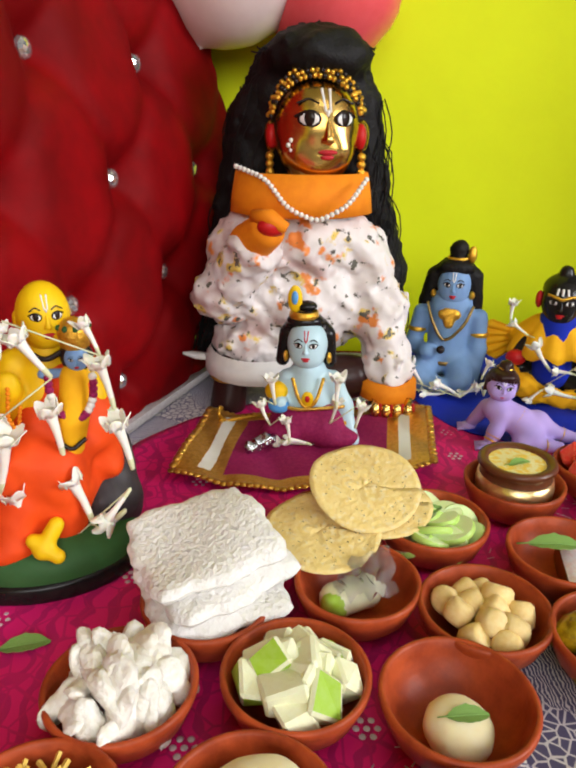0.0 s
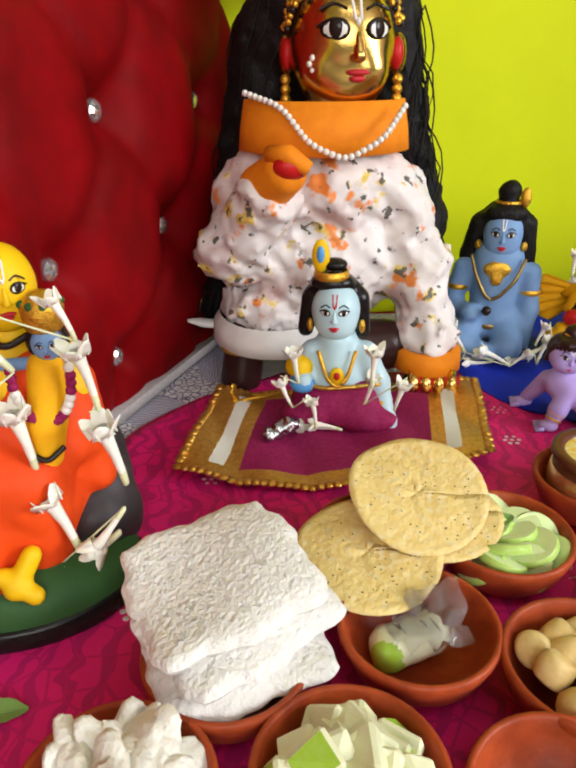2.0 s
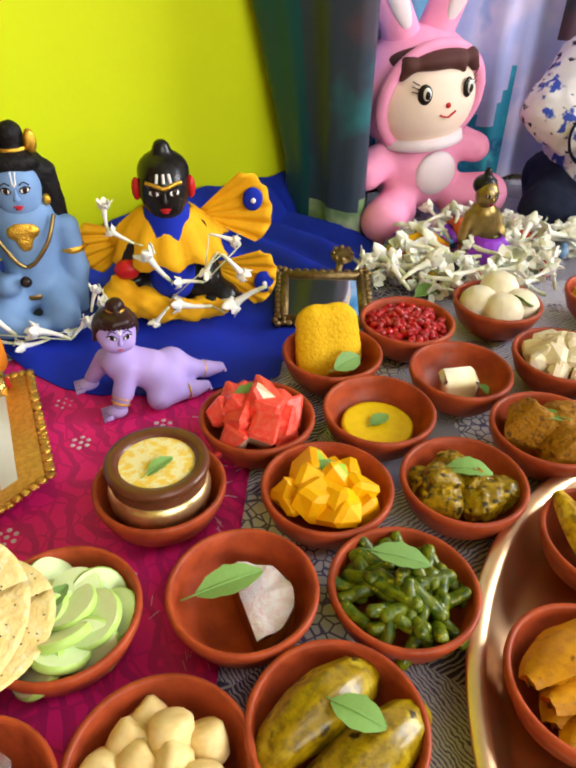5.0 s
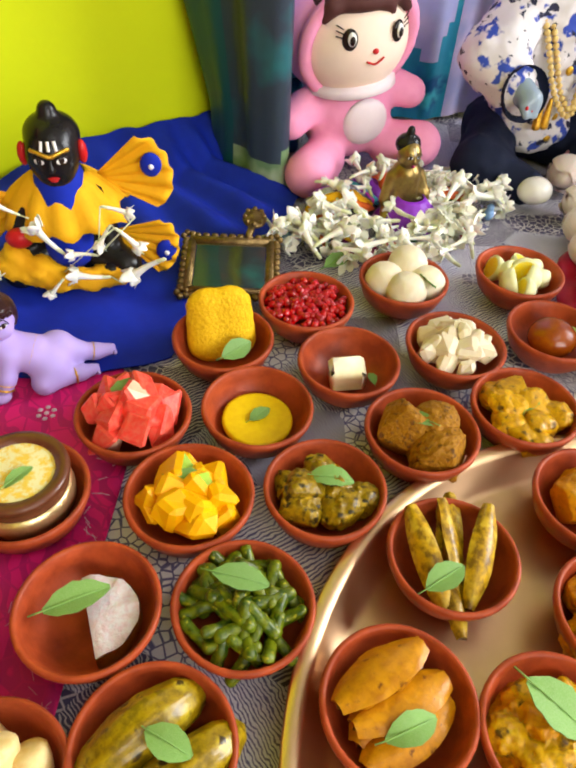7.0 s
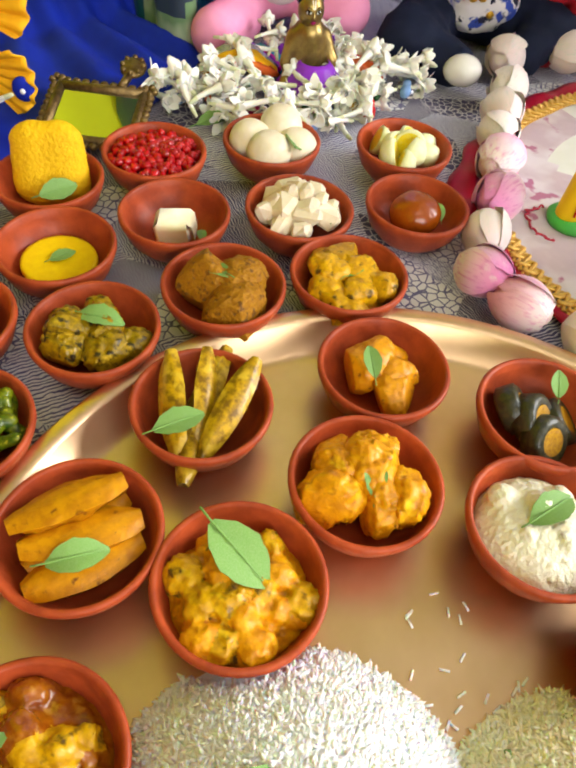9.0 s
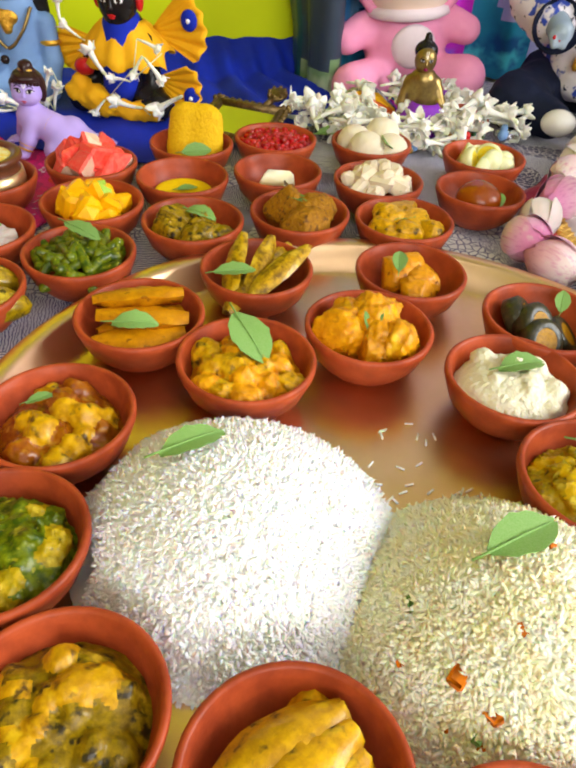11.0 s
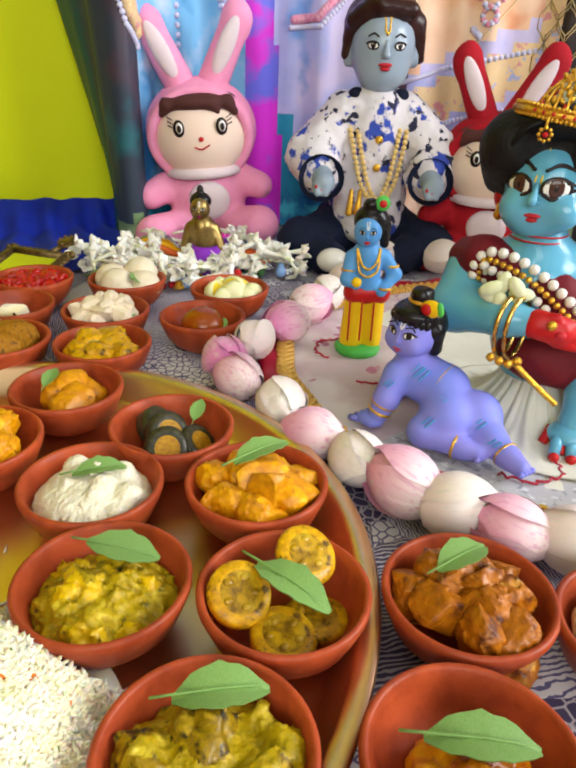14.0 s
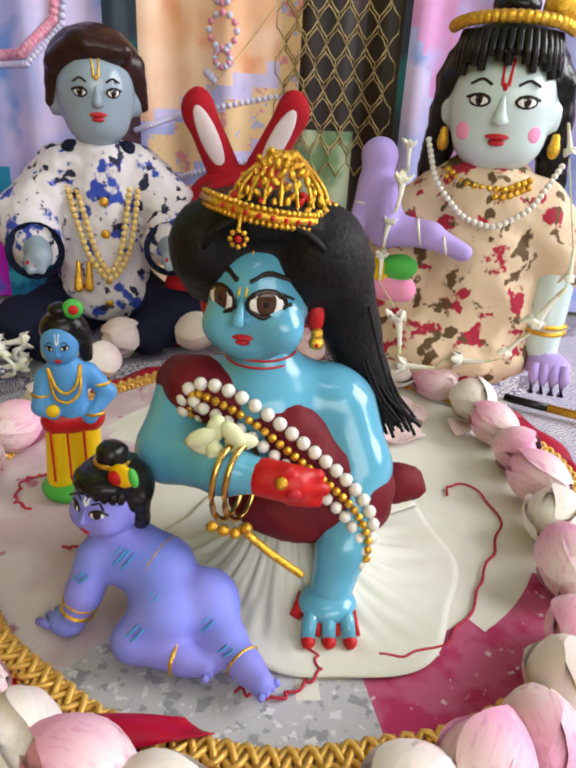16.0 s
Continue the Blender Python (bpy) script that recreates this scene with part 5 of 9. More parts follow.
    for o, r, m, st in ((0.009, 0.0029, 2, 0.0062), (0.018, 0.0042, 4, 0.0092)):
        beads(s, [(a + (o * 0.6 if k < 2 else -o * 0.45), b - 0.001 * k - 0.002, c - o * (0.15 if k < 2 else 0.85)) for k, (a, b, c) in enumerate(edge[:8])], r, m, st)
    for dx in (0.0, 0.008):
        s.tube([(-0.010 + dx + 0.010 * math.sin(a), -0.050 + 0.016 * math.sin(a), 0.100 + 0.026 * math.cos(a)) for a in np.linspace(0, 2 * math.pi, 28, endpoint=False)], 0.0021, 9, 7, closed=True)
    beads(s, [(-0.020, -0.066, 0.078), (-0.006, -0.068, 0.074), (0.004, -0.066, 0.078)], 0.0040, 2)
    line(s, [(-0.004, -0.064, 0.078), (0.016, -0.070, 0.062), (0.040, -0.072, 0.044)], 0.0026, 2)
    for k in range(7):
        a = k * 0.9
        s.ball((-0.016 + 0.013 * math.cos(a), -0.046 - 0.003 * (k % 2), 0.128 + 0.008 * math.sin(a)), (0.011, 0.004, 0.006), 12, rot(0, 57 * a, 0), seg=9, ring=6)
    for z in (0.163, 0.168):
        s.tube([(0.008 + 0.024 * math.cos(a), 0.013 + 0.025 * math.sin(a), z) for a in np.linspace(math.pi * 1.02, math.pi * 1.98, 16)], 0.0008, 8, 5)
    return s


def standing_statue():
    s = Shape("sky_blue", "black_gloss", "gilt", "yellow_paint", "red_paint", "lawn_paint", "eye_white", "eye_dark", "lip")
    s.lathe([(0.0, 0.0), (0.024, 0.0), (0.026, 0.006), (0.022, 0.010), (0.0, 0.011)], 5, 28)
    s.net([C(3, (-0.006, 0.0, 0.065), (-0.008, 0.0, 0.014), 0.012, 0.013), C(3, (0.014, 0.0, 0.065), (0.014, 0.0, 0.014), 0.012, 0.012)], 0.0026, 0.003)
    for x in (-0.014, -0.001, 0.012):
        line(s, [(x, -0.013, 0.066), (x, -0.0145, 0.018)], 0.0010, 4)
    s.net([C(4, (-0.008, -0.002, 0.070), (0.018, -0.002, 0.070), 0.013, 0.013)], 0.0026)
    s.net([C(0, (0.002, 0, 0.112), (0.004, 0, 0.080), 0.0155, 0.0145), C(0, (-0.014, 0, 0.108), (-0.019, -0.008, 0.086), 0.008, 0.007), C(0, (-0.019, -0.008, 0.086), (-0.010, -0.016, 0.082), 0.006, 0.005), C(0, (0.020, 0, 0.110), (0.034, 0.0, 0.090), 0.008, 0.007), C(0, (0.034, 0, 0.090), (0.018, -0.012, 0.074), 0.0065, 0.006), C(0, (0.002, 0, 0.125), (0.002, 0, 0.112), 0.008)], 0.0024, 0.005)
    hc, hr = (0.0, -0.003, 0.136), (0.0145, 0.0145, 0.0175)
    s.net([B(0, hc, hr)], 0.0018)
    face(s, hc, hr, 6, 7, 8, 0, 6, yaw=-10)
    s.net([B(1, (0.004, 0.005, 0.146), (0.0185, 0.016, 0.017)), C(1, (0.018, 0.002, 0.142), (0.020, 0.004, 0.122), 0.007, 0.005), B(1, (0.002, 0.0, 0.164), (0.009, 0.009, 0.006))], 0.002, 0.004)
    s.ball((0.012, -0.006, 0.166), (0.008, 0.004, 0.008), 5)
    s.ball((0.012, -0.009, 0.166), (0.004, 0.003, 0.004), 4)
    for r in (0.0, 0.008):
        line(s, [(-0.011, -0.010, 0.122), (-0.006 - r * 0.3, -0.017, 0.104 - r), (0.002, -0.018, 0.099 - r), (0.010 + r * 0.3, -0.016, 0.106 - r), (0.014, -0.008, 0.122)], 0.0013, 2)
    for p in ((-0.017, -0.004, 0.096), (0.029, 0.0, 0.100), (0.022, -0.010, 0.078)):
        s.lathe([(0.0075, -0.0015), (0.009, 0.0), (0.0075, 0.0015)], 2, 14, p)
    s.ball((-0.010, -0.018, 0.086), 0.0055, 3, seg=8, ring=6)
    return s


def mother_statue():
    s = Shape("skin_porcelain", "black_gloss", "floral_c", "gilt", "pearl", "eye_white", "eye_dark", "lip", "skin_lilac", "yellow_paint", "lawn_paint", "pink_plush", "red_paint")
    hc, hr = (0.002, -0.014, 0.324), (0.056, 0.054, 0.066)
    s.net([B(0, hc, hr), B(0, (0.004, -0.028, 0.290), (0.046, 0.036, 0.032)), C(0, (0.004, 0.0, 0.275), (0.004, 0.0, 0.235), 0.03, 0.036), B(0, (-0.058, 0.0, 0.318), (0.008, 0.013, 0.022)), B(0, (0.062, 0.0, 0.318), (0.008, 0.013, 0.022))], 0.004, 0.012)
    face(s, hc, hr, 5, 6, 7, 0, 12, eye=(0.42, 0.10, 0.20, 0.085), brow=0.36, mouth=-0.46)
    for sg in (-1, 1):
        s.ball((0.002 + sg * 0.036, -0.051, 0.300), (0.010, 0.004, 0.010), 11, rot(0, 0, sg * 40))
        s.net([B(3, (0.004 + sg * 0.060, -0.018, 0.285), (0.007, 0.007, 0.011)), B(3, (0.004 + sg * 0.060, -0.018, 0.297), 0.005)], 0.003, 0.003)
    s.net([B(1, (0.0, 0.016, 0.358), (0.068, 0.058, 0.058)), C(1, (-0.054, 0.006, 0.35), (-0.066, 0.012, 0.245), 0.020, 0.018), C(1, (0.058, 0.006, 0.35), (0.070, 0.012, 0.245), 0.020, 0.018)], 0.0045, 0.010, 0.002, 150)
    for i in range(17):
        a = -1.25 + 2.5 * i / 16
        x, y = 0.054 * math.sin(a), -0.014 - 0.050 * math.cos(a)
        line(s, [(x * 0.9, y + 0.006, 0.398), (x, y, 0.380), (x * 1.03, y + 0.001, 0.374 - 0.006 * (i % 3) - 0.012 * abs(a))], 0.0046, 1)
    for i in range(22):
        a = -1.3 + 2.6 * i / 21
        s.ball((0.062 * math.sin(a), -0.010 - 0.050 * math.cos(a), 0.398 + 0.010 * math.cos(a)), 0.0068, 3, seg=8, ring=6)
    s.net([B(3, (0.045, -0.02, 0.42), (0.020, 0.016, 0.018)), B(1, (0.0, 0.01, 0.424), (0.026, 0.024, 0.014))], 0.004, 0.004, 0.0012, 300)
    s.ball((0.068, -0.02, 0.424), (0.010, 0.008, 0.012), 10)
    s.net([C(2, (0.0, 0.0, 0.215), (0.0, 0.0, 0.13), 0.066, 0.085), C(2, (-0.06, 0.0, 0.215), (-0.095, -0.03, 0.15), 0.038, 0.040), C(2, (-0.095, -0.03, 0.15), (-0.095, -0.065, 0.125), 0.036, 0.03), C(2, (0.06, 0.0, 0.215), (0.094, -0.01, 0.165), 0.040, 0.038), B(2, (-0.02, -0.02, 0.085), (0.10, 0.07, 0.045)), B(2, (-0.03, -0.04, 0.05), (0.12, 0.07, 0.04))], 0.006, 0.018, 0.006, 48)
    s.net([C(0, (0.094, -0.02, 0.15), (0.092, -0.045, 0.07), 0.024, 0.021), B(8, (0.104, -0.060, 0.050), (0.026, 0.022, 0.016))], 0.004, 0.004)
    for i in range(4):
        x = 0.088 + 0.011 * i
        s.tube([(x, -0.074, 0.056), (x, -0.084, 0.042), (x, -0.084, 0.024)], [0.006, 0.006, 0.004], 8, 8)
    for z in (0.088, 0.096):
        s.lathe([(0.022, -0.003), (0.0255, 0.0), (0.022, 0.003)], 3, 22, (0.093, -0.040, z))
    s.net([C(11, (-0.10, -0.085, 0.130), (-0.072, -0.092, 0.128), 0.018, 0.015), B(9, (-0.10, -0.088, 0.150), (0.024, 0.018, 0.014)), B(10, (-0.078, -0.096, 0.155), (0.020, 0.016, 0.014))], 0.004, 0.005)
    n = len(s.v)
    s.net([B(8, (-0.115, -0.09, 0.270), 0.020), C(8, (-0.115, -0.09, 0.245), (-0.10, -0.09, 0.195), 0.020, 0.022), C(8, (-0.10, -0.095, 0.195), (-0.05, -0.105, 0.195), 0.019, 0.014), C(8, (-0.05, -0.105, 0.195), (-0.012, -0.105, 0.180), 0.013, 0.010), C(8, (-0.125, -0.095, 0.235), (-0.135, -0.095, 0.185), 0.010, 0.009), C(8, (-0.10, -0.105, 0.24), (-0.098, -0.112, 0.20), 0.010, 0.009)], 0.004, 0.007)
    for p, r in (((-0.125, -0.095, 0.222), 0.0105), ((-0.06, -0.104, 0.196), 0.015), ((-0.032, -0.105, 0.188), 0.012)):
        s.lathe([(r, -0.0015), (r + 0.002, 0.0), (r, 0.0015)], 4, 16, p, turn=rot(0, 75 if p[0] > -0.1 else 0, 0))
    beads(s, [(-0.072, -0.03, 0.290), (-0.055, -0.060, 0.245), (-0.02, -0.078, 0.212), (0.015, -0.080, 0.204), (0.05, -0.066, 0.225), (0.078, -0.03, 0.275)], 0.0036, 4)
    for k in range(2):
        beads(s, [(-0.045, -0.035, 0.258 - k * 0.008), (-0.02, -0.055, 0.244 - k * 0.008), (0.02, -0.058, 0.242 - k * 0.008), (0.052, -0.036, 0.256 - k * 0.008)], 0.0042, 3)
    return s


def brass_infant():
    s = Shape("dull_brass", "black_gloss", "gilt", "eye_dark", "eye_white", "plum")
    hc, hr = (0.0, -0.004, 0.088), (0.0145, 0.0145, 0.0175)
    s.net([B(0, hc, hr)], 0.0018)
    face(s, hc, hr, 4, 3, 5, 0, 4)
    s.net([B(1, (0.0, 0.004, 0.098), (0.0155, 0.015, 0.013)), B(1, (0.0, 0.002, 0.114), (0.005, 0.005, 0.007))], 0.002, 0.004)
    s.net([C(0, (0.002, 0.0, 0.062), (0.004, 0.0, 0.035), 0.018, 0.018), C(0, (0.0, 0, 0.075), (0.0, 0, 0.066), 0.008), C(0, (-0.016, 0, 0.060), (-0.024, -0.004, 0.032), 0.008, 0.007), C(0, (0.020, 0, 0.060), (0.029, -0.008, 0.036), 0.008, 0.007), C(0, (0.029, -0.008, 0.036), (0.032, -0.016, 0.010), 0.0065, 0.005), B(0, (0.032, -0.020, 0.006), (0.007, 0.009, 0.004)), C(0, (-0.01, 0, 0.022), (-0.024, -0.018, 0.012), 0.014, 0.010), C(0, (0.014, 0, 0.022), (0.018, -0.018, 0.012), 0.014, 0.010)], 0.0026, 0.006)
    return s


STATUES = [
    (big_brass_statue, (0.0, 0.86, 0, -3, 1), "golden metal statue with long black wig, orange collar and floral dress"),
    (monk_statue, (-0.19, 0.5, 0, 14, 1), "painted clay statue in saffron robe holding a small blue figure"),
    (seated_infant, (0.03, 0.72, 0.002, -7, 1), "pale blue painted seated statue wearing a plum skirt"),
    (seated_blue_statue, (0.23, 0.90, 0.004, -15, 1), "matt blue painted seated statue with black hair and gold ornaments"),
    (veiled_dark_statue, (0.374, 0.86, 0.006, -22, 1), "black painted statue in ruffled yellow cloth over royal blue"),
    (boy_statue, (1.03, 0.83, 0, -14, 1), "blue-grey porcelain boy statue in a floral jacket with bead necklaces"),
    (great_blue_statue, (0.99, 0.29, 0.003, -28, 1), "glossy turquoise crawling statue with black hair and gilt crown"),
    (standing_statue, (0.90, 0.44, 0.002, -11, 1), "small standing blue statue in yellow dress on a green base"),
    (mother_statue, (1.41, 0.50, 0, -47, 1), "large pale painted statue in beige floral cloth holding a lilac figure"),
    (brass_infant, (0.765, 0.765, 0.006, -15, 1), "small seated brass statue with black painted hair"),
]
for fn, (x, y, z, turn, size), label in STATUES:
    fn().thing("statue", label, "statue", m=at(x, y, z, turn, size))
LILAC = dict(r=0.0175, turn=4, nod=6, head=(-0.030, -0.015, 0.073), chest=(-0.030, -0.016, 0.042), waist=(-0.006, -0.022, 0.032), hip_near=(0.006, -0.029, 0.021), hip_far=(0.015, -0.016, 0.027), shoulder_near=(-0.026, -0.028, 0.040), elbow_near=(-0.033, -0.034, 0.020), wrist_near=(-0.038, -0.038, 0.008),
             shoulder_far=(-0.042, -0.004, 0.040), wrist_far=(-0.057, 0.013, 0.009), knee_near=(-0.002, -0.042, 0.012), ankle_near=(0.030, -0.036, 0.010), toe_near=(0.042, -0.035, 0.010), knee_far=(0.030, -0.018, 0.022), ankle_far=(0.048, -0.018, 0.017), toe_far=(0.061, -0.018, 0.016))
BABY = dict(r=0.0225, turn=10, nod=4, head=(-0.046, -0.012, 0.087), chest=(-0.043, -0.008, 0.047), waist=(-0.014, 0.000, 0.040), hip_near=(0.006, -0.013, 0.025), hip_far=(0.018, 0.008, 0.026), shoulder_near=(-0.046, -0.026, 0.048), elbow_near=(-0.044, -0.038, 0.028), wrist_near=(-0.047, -0.044, 0.011),
            shoulder_far=(-0.056, 0.008, 0.046), wrist_far=(-0.076, 0.020, 0.011), knee_near=(0.000, -0.034, 0.015), ankle_near=(0.032, -0.022, 0.012), toe_near=(0.045, -0.017, 0.012), knee_far=(0.042, 0.001, 0.018), ankle_far=(0.064, -0.003, 0.014), toe_far=(0.079, -0.006, 0.013))
crawling_infant("skin_lilac", "brown_gloss", LILAC, False).thing("statue", "small lilac painted crawling infant statue at the blue cloth", "statue", m=at(0.29, 0.725, 0.001, -12))
crawling_infant("skin_baby", "black_gloss", BABY, True).thing("statue", "small lavender-blue crawling infant statue on white cloth", "statue", m=at(0.919, 0.247, 0.003, -69))
bunny_doll("pink_plush", "white_plush").thing("plush_doll", "pink plush doll in a rabbit hood sitting by the curtain", "doll", m=at(0.782, 0.935, 0.002, -9, 1.03) @ Matrix.Rotation(radians(-5), 4, "Y"))
bunny_doll("red_plush", "white_plush").thing("plush_doll", "red plush doll in a rabbit hood behind the statues", "doll", m=at(1.195, 0.755, 0, -26, 0.93))

# ---------------------------------------------------------------- cloths


def nodes_of(name, rough=0.8):
    m = bpy.data.materials.new(name)
    m.use_nodes = True
    t = m.node_tree
    b = t.nodes["Principled BSDF"]
    b.inputs["Roughness"].default_value = rough
    co = t.nodes.new("ShaderNodeTexCoord").outputs["Object"]
    return m, t, b, co


def tex(t, kind, co, scale, **kw):
    n = t.nodes.new(kind)
    n.inputs["Scale"].default_value = scale
    for k, v in kw.items():
        if k in ("feature", "wave_type", "bands_direction", "distance"):
            if k == "feature":
                n.feature = v
            elif k == "wave_type":
                n.wave_type = v
        else:
            n.inputs[k].default_value = v
    t.links.new(co, n.inputs["Vector"])
    return n


def step(t, sock, low, high):
    r = t.nodes.new("ShaderNodeMapRange")
    r.inputs["From Min"].default_value, r.inputs["From Max"].default_value = low, high
    t.links.new(sock, r.inputs["Value"])
    return r.outputs[0]


def blend(t, fac, a, b):
    mx = t.nodes.new("ShaderNodeMix")
    mx.data_type = "RGBA"
    t.links.new(fac, mx.inputs["Factor"])
    for key, v in (("A", a), ("B", b)):
        if isinstance(v, tuple):
            mx.inputs[key].default_value = (*v, 1)
        else:
            t.links.new(v, mx.inputs[key])
    return mx.outputs["Result"]


def weave(t, b, co, scale=900, strength=0.15):
    n = tex(t, "ShaderNodeTexNoise", co, scale, Detail=3)
    bp = t.nodes.new("ShaderNodeBump")
    bp.inputs["Strength"].default_value, bp.inputs["Distance"].default_value = strength, 0.001
    t.links.new(n.outputs["Fac"], bp.inputs["Height"])
    t.links.new(bp.outputs[0], b.inputs["Normal"])


def printed_cotton():
    """Patchwork of block prints: dark lines on pale grounds, pale lines on indigo."""
    m, t, b, co = nodes_of("block_printed_cotton")
    cell = tex(t, "ShaderNodeTexVoronoi", co, 13.0)
    sep = t.nodes.new("ShaderNodeSeparateColor")
    t.links.new(cell.outputs["Color"], sep.inputs[0])
    l1 = step(t, tex(t, "ShaderNodeTexVoronoi", co, 120, feature="DISTANCE_TO_EDGE").outputs["Distance"], 0.10, 0.05)
    wv = tex(t, "ShaderNodeTexWave", co, 120, Distortion=9.0, Detail=2.0)
    l2 = step(t, wv.outputs["Fac"], 0.62, 0.72)
    wr = tex(t, "ShaderNodeTexWave", co, 90, wave_type="RINGS", Distortion=7.0)
    l3 = step(t, wr.outputs["Fac"], 0.6, 0.7)
    pick = step(t, sep.outputs["Red"], 0.45, 0.46)
    pick2 = step(t, sep.outputs["Blue"], 0.6, 0.61)
    ln = blend(t, pick2, blend(t, pick, l1, l2), l3)
    dark = step(t, sep.outputs["Green"], 0.70, 0.71)
    tone = blend(t, step(t, sep.outputs["Red"], 0.2, 0.8), (0.74, 0.71, 0.71), (0.62, 0.61, 0.68))
    ground = blend(t, dark, tone, (0.065, 0.055, 0.12))
    ink = blend(t, dark, (0.13, 0.115, 0.24), (0.52, 0.48, 0.50))
    st = tex(t, "ShaderNodeTexNoise", co, 12, Detail=4)
    full = blend(t, ln, ground, ink)
    t.links.new(blend(t, step(t, st.outputs["Fac"], 0.60, 0.85), full, (0.52, 0.44, 0.49)), b.inputs["Base Color"])
    weave(t, b, co)
    return m


def magenta_cotton():
    m, t, b, co = nodes_of("magenta_leaf_cotton", 0.72)
    v = tex(t, "ShaderNodeTexWave", co, 16, Distortion=14.0, Detail=2.5)
    e = tex(t, "ShaderNodeTexVoronoi", co, 46, feature="DISTANCE_TO_EDGE")
    n = tex(t, "ShaderNodeTexNoise", co, 7, Detail=4)
    c = blend(t, step(t, n.outputs["Fac"], 0.3, 0.7), (0.84, 0.004, 0.19), (0.68, 0.003, 0.16))
    c = blend(t, step(t, v.outputs["Fac"], 0.60, 0.75), c, (0.50, 0.002, 0.125))
    c = blend(t, step(t, e.outputs["Distance"], 0.05, 0.02), c, (0.56, 0.003, 0.13))
    t.links.new(c, b.inputs["Base Color"])
    weave(t, b, co)
    return m


M["print"] = printed_cotton()
M["magenta"] = magenta_cotton()
M["print_white"] = mat("white_cloth_print", (0.70, 0.58, 0.62), 0.8, (0.6, 0.42, 0.5), 200, 0.5)
M["gauze"] = mat("cream_white_gauze", (0.74, 0.73, 0.65), 0.8, (0.62, 0.60, 0.50), 14, 0.6, bump=0.15, bump_scale=60)
M["grey_print"] = cloth_print("grey_brick_print_under_gauze", (0.50, 0.49, 0.52), (((0.30, 0.30, 0.34), 90, 0.55, 0.60), ((0.66, 0.66, 0.68), 150, 0.6, 0.64)))
M["rose_print"] = cloth_print("rose_print_under_gauze", (0.50, 0.10, 0.20), (((0.42, 0.03, 0.11), 30, 0.5, 0.6), ((0.66, 0.46, 0.52), 110, 0.66, 0.69)))
M["pale_print"] = cloth_print("mauve_print_under_gauze", (0.55, 0.42, 0.44), (((0.66, 0.58, 0.58), 14, 0.45, 0.6), ((0.42, 0.16, 0.24), 26, 0.62, 0.66)))
M["satin"] = mat("crimson_satin", (0.42, 0.004, 0.03), 0.35, (0.3, 0.003, 0.02), 30, 0.6)
M["thread"] = mat("red_thread", (0.45, 0.03, 0.06), 0.7)


def ripple(x, y, amp, f):
    return amp * (math.sin(x * f + 1.3 * math.sin(y * f * 0.7)) * math.cos(y * f * 0.8 + 1.1) + 0.5 * math.sin(x * f * 2.1 - y * f * 1.7))


g = [[(-0.36 + 0.05 * i, -0.85 + 0.0475 * j, -0.0035 + ripple(i * 0.05, j * 0.05, 0.0006, 9)) for j in range(41)] for i in range(53)]
Shape("print").sheet(g, 0, 0.002).thing("printed_cloth", "pale block-printed cotton cloth spread over the seat", "cloth")


def left_edge(y):
    pts = [(-0.9, -0.40), (0.0, -0.36), (0.38, -0.306), (0.43, -0.277), (0.60, -0.215), (0.70, -0.178), (0.735, -0.152), (0.775, -0.116), (0.806, -0.072), (0.83, -0.03)]
    return float(np.interp(y, [p[0] for p in pts], [p[1] for p in pts]))


def right_edge(y):
    return float(np.interp(y, [-0.9, 0.2, 0.3, 0.4, 0.62, 0.75, 0.87], [-0.25, 0.03, 0.10, 0.185, 0.345, 0.36, 0.37]))


rows = []
for j in range(90):
    y = -0.6 + 1.435 * j / 89
    a, b_ = left_edge(y), right_edge(y)
    if y > 0.80:
        b_ = 0.36
    rows.append([(a + (b_ - a) * i / 40, y, -0.0008 + ripple(a + (b_ - a) * i / 40, y, 0.0006, 14) * 0.6) for i in range(41)])
pink = Shape("magenta", "print_white").sheet(rows, 0, 0.0015)
spots = [(-0.127, 0.452), (-0.205, 0.325), (-0.215, 0.287), (0.055, 0.305), (0.205, 0.737), (0.20, 0.675), (-0.085, 0.80), (-0.185, 0.60), (-0.09, 0.61), (-0.06, 0.56), (-0.225, 0.26), (-0.22, 0.40), (0.02, 0.26), (-0.07, 0.265), (0.10, 0.79), (0.155, 0.80), (0.12, 0.60), (-0.03, 0.455), (-0.06, 0.29), (0.18, 0.52), (0.07, 0.66), (-0.15, 0.27), (0.27, 0.66)]
for x, y in spots:
    for k in range(7):
        rr = 0.0 if k == 6 else 0.0070
        c = (x + rr * math.cos(k * math.pi / 3), y + rr * math.sin(k * math.pi / 3), 0.0007)
        pink.ball(c, (0.0025, 0.0025, 0.0005), 1, seg=8, ring=4)
for k in range(110):
    u = random.random()
    y = 0.22 + 0.44 * u
    x = right_edge(y) - abs(random.gauss(0, 0.022)) - 0.004
    pink.tube([(x, y, 0.0007), (x + 0.008 * math.cos(k), y + 0.008 * math.sin(k), 0.0007)], 0.0006, 1, 4)
pink.thing("magenta_cloth", "magenta cotton cloth with white dotted flower print", "cloth")

# royal blue cloth, rucked up against the wall


